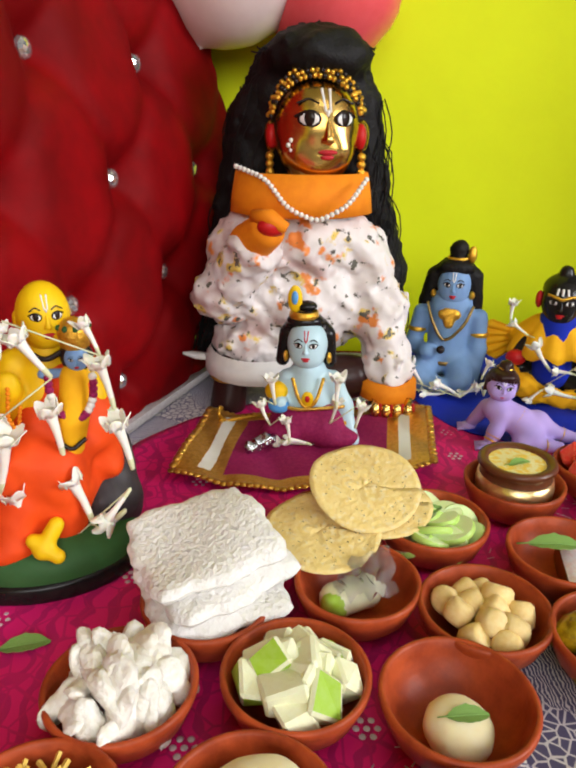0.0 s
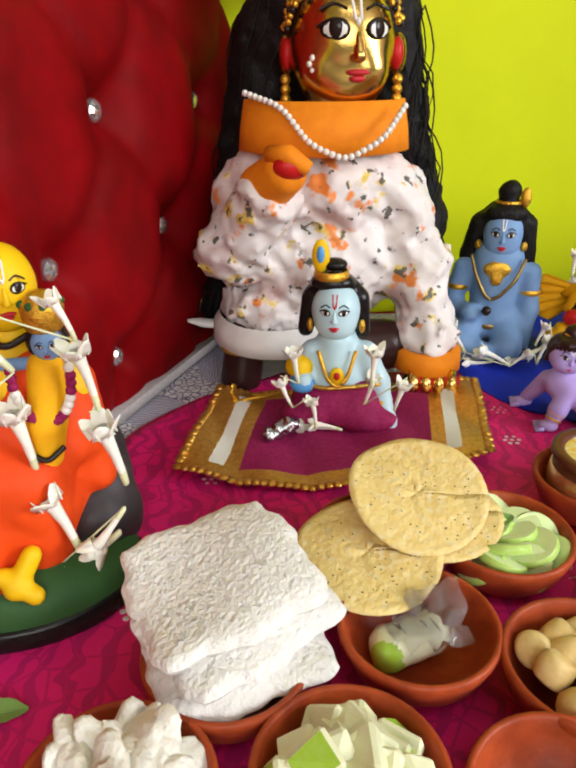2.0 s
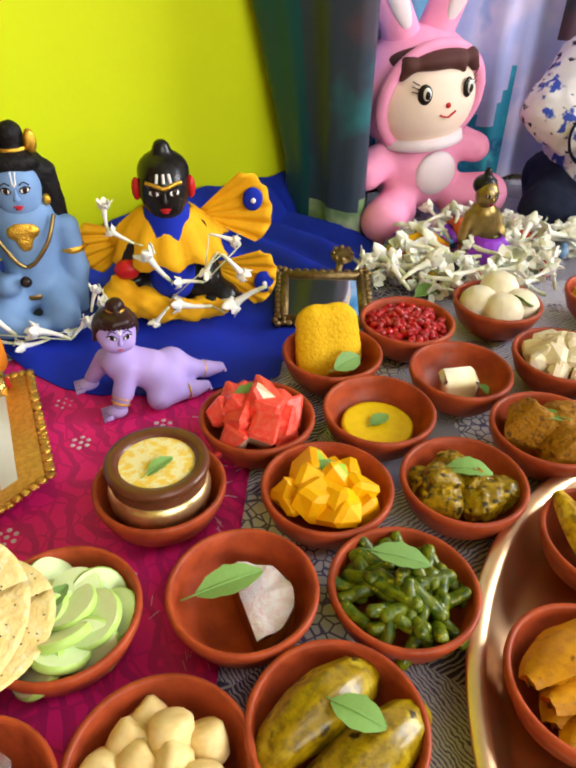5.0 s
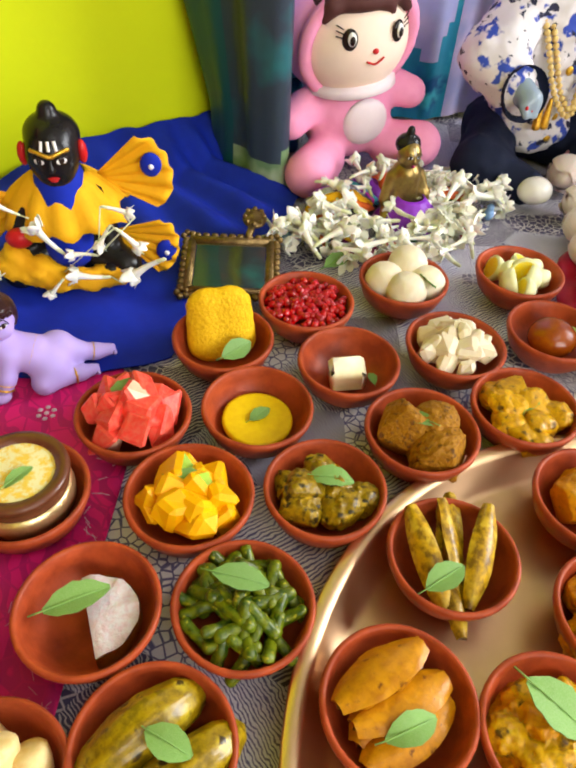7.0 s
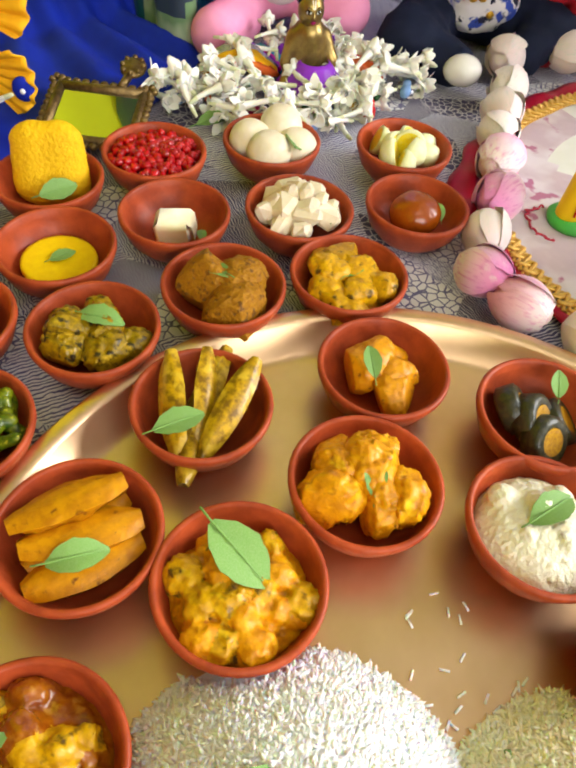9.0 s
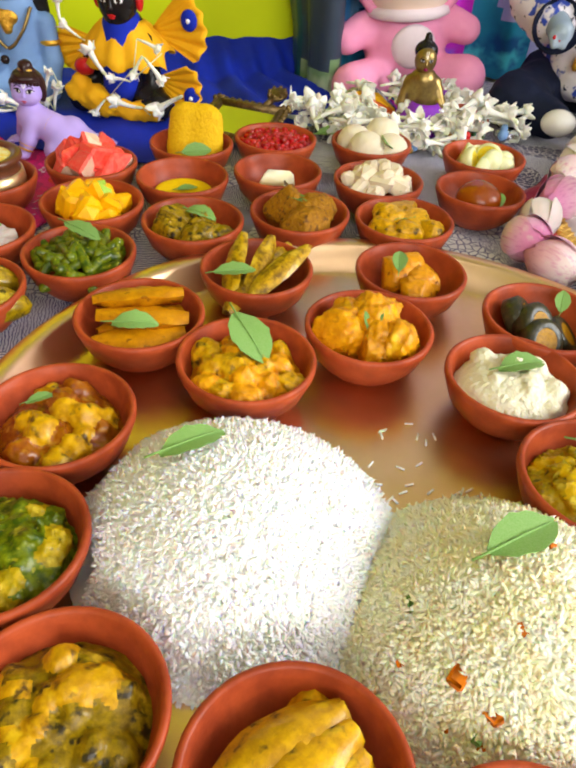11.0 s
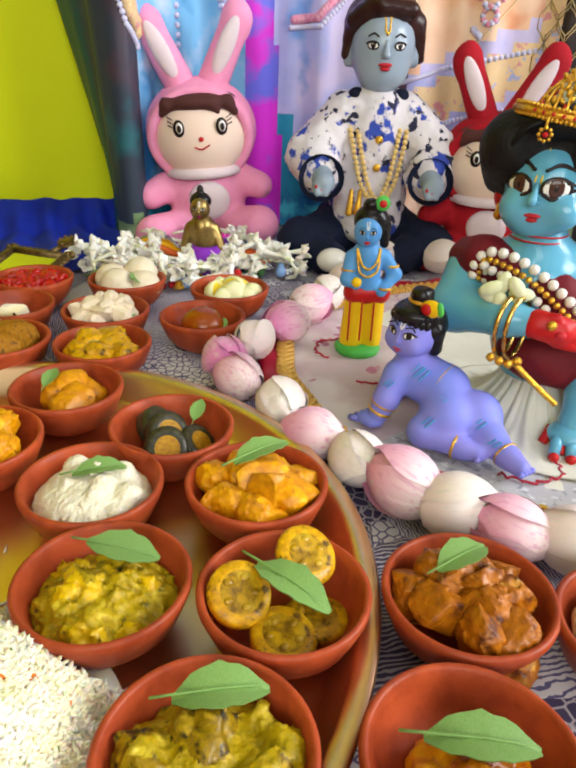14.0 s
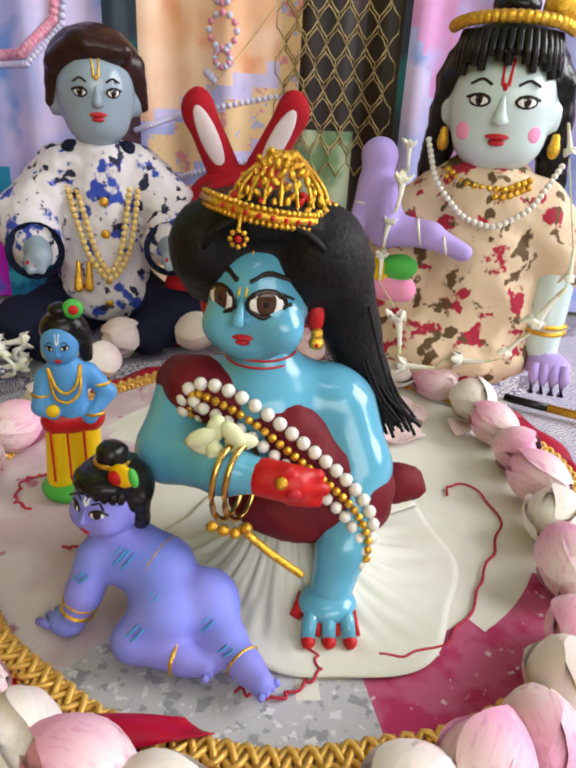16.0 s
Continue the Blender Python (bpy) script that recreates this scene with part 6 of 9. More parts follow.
def blue_front(x):
    return float(np.interp(x, [0.165, 0.176, 0.19, 0.21, 0.235, 0.30, 0.36, 0.40, 0.44, 0.50, 0.56, 0.60, 0.68], [0.90, 0.862, 0.805, 0.76, 0.73, 0.69, 0.675, 0.670, 0.715, 0.740, 0.760, 0.80, 0.87]))


rows = []
for i in range(110):
    x = 0.165 + 0.52 * i / 109
    y0 = blue_front(x)
    row = []
    for j in range(44):
        u = j / 43
        y = y0 + (1.07 - y0) * u
        amp = 0.004 + 0.012 * max(0.0, min(1.0, (x - 0.40) / 0.15)) * min(1, u * 3)
        ph = (x - 0.52) / max(0.25, 1.25 - y)
        z = 0.0035 + amp * (0.5 + 0.5 * math.sin(34 * ph + 3 * u + 2 * math.sin(9 * x))) * min(1, 6 * u) * min(1, 0.15 + 5 * (1 - u)) + 0.045 * max(0, u - 0.72) / 0.28 * max(0.0, min(1, (x - 0.3) / 0.15)) + 0.0015 * math.sin(90 * x + 40 * y)
        row.append((x, y, z))
    rows.append(row)
Shape("blue_cloth").sheet(rows, 0, 0.0015).thing("blue_cloth", "royal blue cloth rucked into soft folds by the wall", "cloth")

# ---------------------------------------------------------------- tufted sofa back
A0, A1 = np.array((-0.713, -0.466)), np.array((-0.135, 1.050))
LEN = float(np.linalg.norm(A1 - A0))
ALONG = (A1 - A0) / LEN
OUT = np.array((ALONG[1], -ALONG[0]))
S0 = float((np.array((-0.265, 0.585)) - A0) @ ALONG)
buttons = [(S0 + 0.185 * i + (0.0925 if k % 2 else 0.0), 0.30 + 0.122 * k) for k in range(-2, 5) for i in range(-6, 4)]
buttons = [b for b in buttons if 0.03 < b[0] < LEN - 0.03 and b[1] > 0.02]


def tuft(s_, z):
    d = 0.0
    for bs, bz in buttons:
        q = ((s_ - bs) / 0.030) ** 2 + ((z - bz) / 0.030) ** 2
        if q < 9:
            d += 0.024 * math.exp(-q)
    p, q = (s_ - S0) / 0.185, (z - 0.30) / 0.244
    for f in (p + q, p - q):
        w = abs(f - round(f))
        d += 0.006 * math.exp(-(w / 0.07) ** 2)
    return d


def swell(z):
    """How far the padded back stands out at a height."""
    return 0.055 + 0.022 * math.sin(math.pi * max(0.0, min(1.0, z / 0.46))) - 0.10 * max(0.0, z - 0.36)


rows = []
for i in range(190):
    s_ = LEN * i / 189
    row = []
    for j in range(105):
        z = -0.02 + 0.86 * j / 104
        end = max(0.0, 1 - (LEN - s_) / 0.04)
        o = swell(z) - tuft(s_, z) - 0.05 * end ** 2
        p = A0 + ALONG * s_ + OUT * o
        row.append((p[0], p[1], z))
    rows.append(row)
sofa = Shape("velvet").sheet(rows, 0)
back = [(*(A0 + OUT * 0.0), -0.3), (*(A1 + OUT * 0.0), -0.3), (*(A1 - OUT * 0.09), 0.84), (*(A0 - OUT * 0.09), 0.84), (*(A0 - OUT * 0.20), -0.3), (*(A1 - OUT * 0.20), -0.3), (*(A1 - OUT * 0.22), 0.84), (*(A0 - OUT * 0.22), 0.84)]
sofa_back = sofa.thing("sofa_back", "dark red velvet sofa back, deep buttoned with crystal studs", "sofa")
part("frame", Shape("velvet").add(back, [(0, 1, 2, 3), (5, 4, 7, 6), (1, 5, 6, 2), (4, 0, 3, 7), (3, 2, 6, 7), (4, 5, 1, 0)]), sofa_back, smooth=False)
M["crystal"] = mat("crystal_button", (0.75, 0.74, 0.74), 0.08, (0.4, 0.38, 0.4), 400, 0.8, metal=0.8)
stud = Shape("crystal").ball((0, 0, 0), (0.0110, 0.0110, 0.007), 0, seg=9, ring=6).mesh("button", False)
for bs, bz in buttons:
    o = swell(bz) - tuft(bs, bz) + 0.009
    q = A0 + ALONG * bs + OUT * o
    b_ = new("button", stud)
    b_.parent = sofa_back
    b_.matrix_world = Matrix.Translation((q[0], q[1], bz)) @ Matrix.Rotation(math.atan2(OUT[1], OUT[0]), 4, "Z") @ Matrix.Rotation(radians(90), 4, "Y")
M["piping"] = mat("white_piping", (0.62, 0.58, 0.58), 0.7, (0.45, 0.40, 0.42), 300, 0.6, bump=0.5, bump_scale=600)
q0, q1 = A0 + OUT * 0.052, A1 + OUT * 0.052
Shape("piping").block((*((q0 + q1) / 2), 0.006), (LEN, 0.022, 0.012), 0, rot(0, -0.0, math.degrees(math.atan2(ALONG[1], ALONG[0])))).thing("piping", "white woven piping band along the sofa seat", "trim", m=Matrix.Identity(4))

# ---------------------------------------------------------------- printed backdrop curtain
CURT = np.array([(0.655, 1.06), (0.645, 1.00), (0.645, 0.94), (0.665, 0.905), (0.70, 0.925), (0.735, 0.985), (0.80, 1.04), (0.90, 1.03), (1.0, 1.005), (1.13, 0.955), (1.25, 0.90), (1.36, 0.84), (1.45, 0.785), (1.56, 0.72), (1.75, 0.62), (2.1, 0.45), (2.6, 0.30)])
CD = np.concatenate([[0], np.cumsum(np.linalg.norm(np.diff(CURT, axis=0), axis=1))])
M["c_dark"] = cloth_print("dark_slate_satin", (0.035, 0.05, 0.075), (((0.02, 0.16, 0.18), 9, 0.5, 0.65), ((0.10, 0.05, 0.07), 7, 0.55, 0.7)), 0.4)
M["c_teal"] = cloth_print("teal_satin", (0.008, 0.075, 0.085), (((0.02, 0.06, 0.08), 12, 0.5, 0.65),), 0.4)
M["c_sky"] = cloth_print("sky_blue_satin", (0.20, 0.48, 0.74), (((0.03, 0.20, 0.46), 8, 0.52, 0.66), ((0.52, 0.62, 0.80), 13, 0.55, 0.68)), 0.4)
M["c_cyan"] = cloth_print("cyan_satin", (0.02, 0.27, 0.42), (((0.01, 0.09, 0.24), 11, 0.5, 0.62), ((0.06, 0.46, 0.56), 16, 0.58, 0.66)), 0.4)
M["c_magenta"] = cloth_print("magenta_violet_satin", (0.62, 0.02, 0.55), (((0.12, 0.12, 0.62), 14, 0.5, 0.62),), 0.4)
M["c_lilac"] = cloth_print("lilac_satin", (0.42, 0.44, 0.76), (((0.62, 0.54, 0.78), 9, 0.45, 0.6), ((0.16, 0.30, 0.66), 12, 0.58, 0.7)), 0.4)
M["c_peach"] = cloth_print("peach_satin", (0.82, 0.46, 0.26), (((0.86, 0.60, 0.42), 8, 0.45, 0.6), ((0.74, 0.26, 0.12), 10, 0.58, 0.72)), 0.4)
M["c_gold"] = cloth_print("gold_border_print", (0.78, 0.56, 0.30), (((0.66, 0.28, 0.30), 50, 0.58, 0.63), ((0.36, 0.42, 0.70), 70, 0.62, 0.66)), 0.5)
M["c_black"] = cloth_print("dark_brown_satin", (0.022, 0.014, 0.012), (((0.05, 0.025, 0.018), 9, 0.5, 0.65),), 0.4)
M["c_green"] = cloth_print("olive_green_satin", (0.16, 0.26, 0.12), (((0.40, 0.46, 0.30), 12, 0.5, 0.62),), 0.4)
M["c_pink"] = cloth_print("pink_satin", (0.66, 0.30, 0.58), (((0.44, 0.44, 0.78), 9, 0.48, 0.6),), 0.4)
M["wire"] = mat("gold_wire_print", (0.50, 0.38, 0.18), 0.5, (0.3, 0.2, 0.08), 60, 0.6)
M["bead_print"] = mat("pale_bead_print", (0.55, 0.58, 0.80), 0.5, (0.7, 0.6, 0.7), 90, 0.6)
M["jewel_print"] = mat("pink_jewel_print", (0.72, 0.20, 0.34), 0.5, (0.75, 0.5, 0.55), 200, 0.7)


def curtain_at(s_):
    x, y = np.interp(s_, CD, CURT[:, 0]), np.interp(s_, CD, CURT[:, 1])
    d = 1e-3
    tx, ty = np.interp(s_ + d, CD, CURT[:, 0]) - x, np.interp(s_ + d, CD, CURT[:, 1]) - y
    n = math.hypot(tx, ty) or 1
    return x, y, ty / n, -tx / n


def pleat(s_, z):
    return (0.010 * math.sin(s_ * 46 + 0.6 * math.sin(z * 5)) + 0.004 * math.sin(s_ * 113 + 1.5 * z)) * (0.5 + 0.5 * min(1, s_ / 0.3))


def curtain_point(s_, z, out=0.0):
    x, y, nx, ny = curtain_at(s_)
    o = pleat(s_, z) + out
    lean = 0.25 * max(0.0, min(0.38, z - 0.07)) * max(0.0, 1 - s_ / 0.16)
    return (x + nx * o - lean, y + ny * o, z)


def curtain_colour(x, z):
    """Which printed colour lies at a place of the curtain."""
    if x < 0.70:
        return 9 if z < 0.045 - 0.6 * abs(x - 0.675) else 0
    if x < 0.80:
        return 3 if z < 0.10 + 0.05 * math.sin(60 * x) else 2
    if x < 0.875:
        return 2 if z > 0.10 + 0.05 * math.sin(70 * x) else 3
    if x < 0.925 + 0.06 * (0.34 - z):
        return 4
    if x < 1.04:
        return 5 if z > 0.14 + 0.06 * math.sin(55 * x) else 3
    if x < 1.14:
        return 5 if x < 1.10 or z < 0.22 else 0
    if x < 1.325:
        w = z - 0.235 - 0.5 * (x - 1.14)
        return 7 if -0.07 < w < 0.0 else (5 if -0.10 < w < 0.03 else 6)
    if x < 1.352:
        return 7
    if x < 1.47:
        return 9 if z < 0.26 and x < 1.42 else 8
    if x < 1.485:
        return 0
    return 10 if math.sin(x * 23 + z * 9) > 0.2 else 5


ss, zs = np.linspace(0, CD[-1] - 1e-3, 240), np.linspace(0.004, 1.25, 70)
pts = [[curtain_point(s_, z) for z in zs] for s_ in ss]
cs = Shape("c_dark", "c_teal", "c_sky", "c_cyan", "c_magenta", "c_lilac", "c_peach", "c_gold", "c_black", "c_green", "c_pink", "wire", "bead_print", "jewel_print")
ms = [1 if ss[i] < 0.07 else curtain_colour(float(np.interp(ss[i], CD, CURT[:, 0])), zs[j]) for i in range(len(ss) - 1) for j in range(len(zs) - 1)]
cs.add(np.array(pts).reshape(-1, 3), [(i * 70 + j, (i + 1) * 70 + j, (i + 1) * 70 + j + 1, i * 70 + j + 1) for i in range(len(ss) - 1) for j in range(len(zs) - 1)], ms)


def sx(x):
    return float(np.interp(x, CURT[3:, 0], CD[3:]))


def print_dots(pts_, r, m, n):
    P = np.array(pts_)
    t = np.linspace(0, len(P) - 1, n)
    for u in t:
        x, z = np.interp(u, np.arange(len(P)), P[:, 0]), np.interp(u, np.arange(len(P)), P[:, 1])
        cs.ball(curtain_point(sx(x), z, 0.0008), (r, r, r), m, seg=7, ring=5)


for k in range(14):
    for j in range(9):
        x0, z0 = 1.335 + 0.0125 * k, 0.24 + 0.060 * j + (0.030 if k % 2 else 0)
        if x0 < 1.47:
            lat = [(x0, z0 - 0.030), (x0 + 0.006, z0 - 0.018), (x0 + 0.0125, z0 - 0.010), (x0 + 0.0125, z0 + 0.010), (x0 + 0.006, z0 + 0.018), (x0, z0 + 0.030)]
            cs.tube([curtain_point(sx(a), b_, 0.001) for a, b_ in lat], 0.0011, 11, 5)
            cs.tube([curtain_point(sx(2 * x0 - a), b_, 0.001) for a, b_ in lat], 0.0011, 11, 5)
print_dots([(0.645, 0.50), (0.655, 0.40), (0.675, 0.33), (0.70, 0.30)], 0.0048, 12, 26)
print_dots([(0.675, 0.50), (0.685, 0.40), (0.695, 0.36), (0.705, 0.34)], 0.0042, 12, 22)
for o in (0.0, 0.012):
    print_dots([(0.655 + o, 0.50), (0.665 + o, 0.40), (0.682 + o * 0.6, 0.345), (0.702, 0.318 + o)], 0.0085, 7, 30)
print_dots([(0.745, 0.62), (0.75, 0.45), (0.755, 0.25)], 0.005, 12, 30)
print_dots([(0.80, 0.55), (0.82, 0.44), (0.84, 0.36), (0.86, 0.44), (0.87, 0.55)], 0.005, 12, 34)
print_dots([(0.81, 0.55), (0.83, 0.46), (0.84, 0.40), (0.85, 0.46), (0.86, 0.55)], 0.006, 13, 24)
print_dots([(0.96, 0.35), (1.00, 0.355), (1.04, 0.40), (1.055, 0.50)], 0.0075, 13, 34)
print_dots([(0.955, 0.338), (1.005, 0.342), (1.05, 0.395), (1.067, 0.50)], 0.0050, 12, 34)
for r, z in ((0.022, 0.40), (0.016, 0.45), (0.012, 0.365), (0.010, 0.49)):
    for a in range(12):
        print_dots([(1.255 + r * 0.8 * math.cos(a * 0.52), z + r * math.sin(a * 0.52))], 0.0048, 13 if a % 2 else 12, 1)
print_dots([(1.235, 0.345), (1.245, 0.335)], 0.006, 12, 3)
print_dots([(1.14, 0.262), (1.20, 0.286), (1.325, 0.318)], 0.0045, 12, 34)
print_dots([(1.14, 0.170), (1.22, 0.205), (1.325, 0.235)], 0.0045, 12, 34)
cs.tube([curtain_point(sx(x), 0.30 + 1.1 * (x - 1.22) ** 1 + 2.4 * (x - 1.22) ** 2, 0.001) for x in np.linspace(1.22, 1.33, 14)], 0.0016, 7, 5)
print_dots([(1.56, 0.56), (1.60, 0.48), (1.66, 0.42), (1.70, 0.34)], 0.0062, 12, 40)
print_dots([(1.62, 0.56), (1.66, 0.50), (1.71, 0.45)], 0.0062, 13, 24)
cs.thing("curtain", "hanging satin curtain printed in blue, violet, peach and black", "curtain")

# ---------------------------------------------------------------- white gauze mat with gilt border
AS, AR = np.array((1.075, 0.36)), 0.271
rows = []
for i in range(97):
    a = 2 * math.pi * i / 96
    rows.append([(AS[0] + AR * u * math.cos(a), AS[1] + AR * u * math.sin(a), 0.0012 + 0.0018 * (1 - u) + 0.0012 * u * math.sin(9 * a + 4 * u)) for u in np.linspace(0.0, 1.0, 20)])
asana = Shape("gauze", "grey_print", "rose_print", "pale_print")
asana.sheet(rows, 0)
for k in range(len(asana.f)):
    i, j = divmod(k, 19)
    a, u = 360 * i / 96, (j + 0.5) / 19
    edge = 0.79 + 0.03 * math.sin(5 * radians(a))
    if 125 < a < 238:
        edge = 0.53 if a < 215 else 0.66
    if u > edge:
        asana.m[k] = 3 if 90 < a < 205 else (1 if 205 <= a < 250 else (2 if 250 <= a < 335 else 0))
asana.thing("gauze_mat", "round cream gauze mat over printed cloth under the turquoise statue", "mat")
M["braid"] = mat("bright_gold_braid", (0.86, 0.55, 0.14), 0.4, (0.66, 0.36, 0.06), 300, 0.6, metal=0.45, bump=0.4, bump_scale=700)
trim = Shape("braid", "braid")
for k in range(4):
    strand = []
    for i in range(900):
        a = 2 * math.pi * i / 900
        r = AR * (1 + 0.005 * math.sin(17 * a) + 0.008 * math.sin(5 * a + 1)) + (0.0075 * math.sin(75 * a + k * math.pi / 2))
        strand.append((AS[0] + r * math.cos(a), AS[1] + r * math.sin(a), 0.0062 + 0.0022 * math.cos(75 * a + k * math.pi / 2 + 1.0) * (-1) ** k))
    trim.tube(strand, 0.0021, k % 2, 5, closed=True)
for i in range(300):
    a = 2 * math.pi * i / 300
    r = AR * (1 + 0.005 * math.sin(17 * a) + 0.008 * math.sin(5 * a + 1))
    for o in (-0.0085, 0.0, 0.0085):
        trim.ball((AS[0] + (r + o) * math.cos(a), AS[1] + (r + o) * math.sin(a), 0.0075 if o == 0.0 else 0.005), (0.0022, 0.0022, 0.0018), 1 if o == 0.0 else 0, seg=5, ring=4)
skirt = []
for i in range(181):
    a = 2 * math.pi * i / 180
    reach = 0.092 + 0.026 * math.cos(a + 0.5) + 0.008 * math.sin(3 * a) + 0.004 * math.sin(8 * a)
    skirt.append([(1.020 + (0.022 + reach * u) * math.cos(a), 0.282 + (0.022 + reach * u) * math.sin(a), 0.0036 + 0.054 * (1 - u) ** 3.4 + (0.0022 * math.sin(23 * a + 2 * math.sin(5 * u)) + 0.0016 * math.sin(41 * a + 3)) * math.sin(math.pi * min(1.0, u * 1.15)) ** 0.7 * (1 - 0.6 * u)) for u in np.linspace(0, 1, 22)])
Shape("gauze").sheet(skirt, 0, 0.0008).thing("gauze_skirt", "spread cream-white gauze skirt of the turquoise statue", "skirt")
trim.thing("gilt_border", "crimped gold braid round the gauze mat", "braid")
rows = []
for i in range(150):
    a = 2 * math.pi * i / 149
    w = 0.026 + 0.010 * math.sin(5 * a + 1) + 0.004 * math.sin(23 * a)
    rows.append([(AS[0] + (AR + 0.004 + w * u) * math.cos(a), AS[1] + (AR + 0.004 + w * u) * math.sin(a), 0.0025 + 0.007 * math.sin(math.pi * u) * (0.6 + 0.4 * math.sin(31 * a))) for u in np.linspace(0, 1, 6)])
fold = [[(0.846 + 0.050 * u + 0.010 * v, 0.200 - 0.024 * u - 0.030 * v + 0.012 * u * v, 0.012 + 0.007 * math.sin(3.1 * u + 1) * math.sin(2.6 * v + 0.3)) for v in np.linspace(0, 1, 9)] for u in np.linspace(0, 1, 13)]
Shape("satin").sheet(fold, 0, 0.001).thing("satin_flap", "corner of crimson satin turned up over the gold braid", "frill")
Shape("satin").sheet(rows, 0, 0.001).thing("satin_frill", "crimson satin frill outside the gold braid", "frill")
for pts_ in ([(1.02, 0.165), (1.05, 0.15), (1.09, 0.155), (1.13, 0.18), (1.16, 0.20), (1.20, 0.22), (1.23, 0.27), (1.21, 0.30), (1.19, 0.28)], [(0.99, 0.20), (0.985, 0.17), (0.95, 0.165), (0.93, 0.185)], [(0.86, 0.42), (0.85, 0.44), (0.865, 0.47), (0.89, 0.47)], [(0.87, 0.36), (0.90, 0.35), (0.93, 0.36), (0.94, 0.33)]):
    P = np.array(pts_)
    t_ = np.linspace(0, len(P) - 1, 60)
    Q = np.stack([np.interp(t_, np.arange(len(P)), P[:, i]) for i in range(2)], 1)
    Q = np.stack([np.convolve(np.pad(Q[:, i], 4, mode="edge"), np.ones(9) / 9, "valid") for i in range(2)], 1)
    Shape("thread").tube([(x + 0.002 * math.sin(k * 0.7), y + 0.002 * math.cos(k * 0.9), 0.0042) for k, (x, y) in enumerate(Q)], 0.0011, 0, 6).thing("red_thread", "loose red thread lying in curls on the mat", "thread", "red threads")

# ---------------------------------------------------------------- lotus garland


def lotus_material(name, tip):
    m, t, b, co = nodes_of(name, 0.55)
    sp = t.nodes.new("ShaderNodeSeparateXYZ")
    t.links.new(co, sp.inputs[0])
    n = tex(t, "ShaderNodeTexNoise", co, 90, Detail=4)
    c = blend(t, step(t, sp.outputs["Z"], 0.006, 0.040), (0.82, 0.66, 0.64), tip)
    mp = t.nodes.new("ShaderNodeMapping")
    mp.inputs["Scale"].default_value = (1, 1, 0.08)
    t.links.new(co, mp.inputs["Vector"])
    sk_ = tex(t, "ShaderNodeTexNoise", mp.outputs[0], 420, Detail=3)
    c = blend(t, step(t, sk_.outputs["Fac"], 0.50, 0.72), c, tuple(0.86 * x for x in tip))
    c = blend(t, step(t, n.outputs["Fac"], 0.60, 0.80), c, (0.78, 0.66, 0.60))
    t.links.new(c, b.inputs["Base Color"])
    b.inputs["Subsurface Weight"].default_value = 0.1
    b.inputs["Subsurface Radius"].default_value = (0.004, 0.002, 0.002)
    return m


M["lotus_pink"] = lotus_material("pink_lotus_petal", (0.82, 0.36, 0.54))
M["lotus_deep"] = lotus_material("deep_pink_lotus_petal", (0.76, 0.24, 0.50))
M["lotus_cream"] = lotus_material("cream_lotus_petal", (0.84, 0.77, 0.70))


def lotus_bud(material, seed):
    """A closed bud of folded petals, its base at the origin, its tip up."""
    rnd = random.Random(seed)
    s, petals = Shape(material), []
    s.ball((0, 0, 0.021), (0.0160, 0.0160, 0.024), 0, seg=14, ring=10)
    for k in range(7):
        a0 = k * 2.4 + rnd.uniform(-0.3, 0.3)
        rr = 0.0172 + 0.0006 * k
        h = 0.050 - 0.0022 * (6 - k) + rnd.uniform(-0.003, 0.003)
        w = rnd.uniform(1.7, 2.3)
        rows = []
        for i in range(9):
            u = i / 8
            z = h * u
            prof = math.sin(math.pi * (0.14 + 0.80 * u)) ** 0.75
            half = w * 0.5 * math.sin(math.pi * min(0.98, 0.15 + 0.83 * u)) ** 0.6
            row = []
            for j in range(7):
                b = a0 + half * (j / 3 - 1)
                r = rr * prof * (1 + 0.07 * abs(j / 3 - 1) ** 2) + 0.0008
                row.append((r * math.cos(b), r * math.sin(b), z))
            rows.append(row)
        petals.append(Shape(material).sheet(rows, 0).mesh("petal"))
    return s.mesh("lotus_bud"), petals


BUDS = [lotus_bud(m, i) for i, m in enumerate(("lotus_pink", "lotus_deep", "lotus_cream", "lotus_pink", "lotus_cream"))]
LOTUS = [(1.126, 0.698, 2), (1.084, 0.735, 0), (1.030, 0.715, 4), (0.985, 0.655, 4), (0.940, 0.610, 2), (0.905, 0.575, 2), (0.868, 0.528, 0), (0.826, 0.476, 1), (0.780, 0.437, 4), (0.742, 0.392, 1), (0.748, 0.348, 3), (0.776, 0.295, 2), (0.792, 0.237, 0), (0.813, 0.195, 4), (0.835, 0.156, 3), (0.860, 0.126, 2), (0.888, 0.096, 0), (0.922, 0.079, 4), (0.968, 0.070, 2), (1.009, 0.065, 0), (1.054, 0.066, 3), (1.098, 0.083, 4), (1.138, 0.105, 3), (1.186, 0.150, 0), (1.225, 0.195, 4), (1.258, 0.238, 3), (1.285, 0.288, 0), (1.305, 0.335, 3), (1.322, 0.385, 2), (1.325, 0.445, 0), (1.300, 0.495, 2), (1.24, 0.60, 3), (1.19, 0.65, 2)]
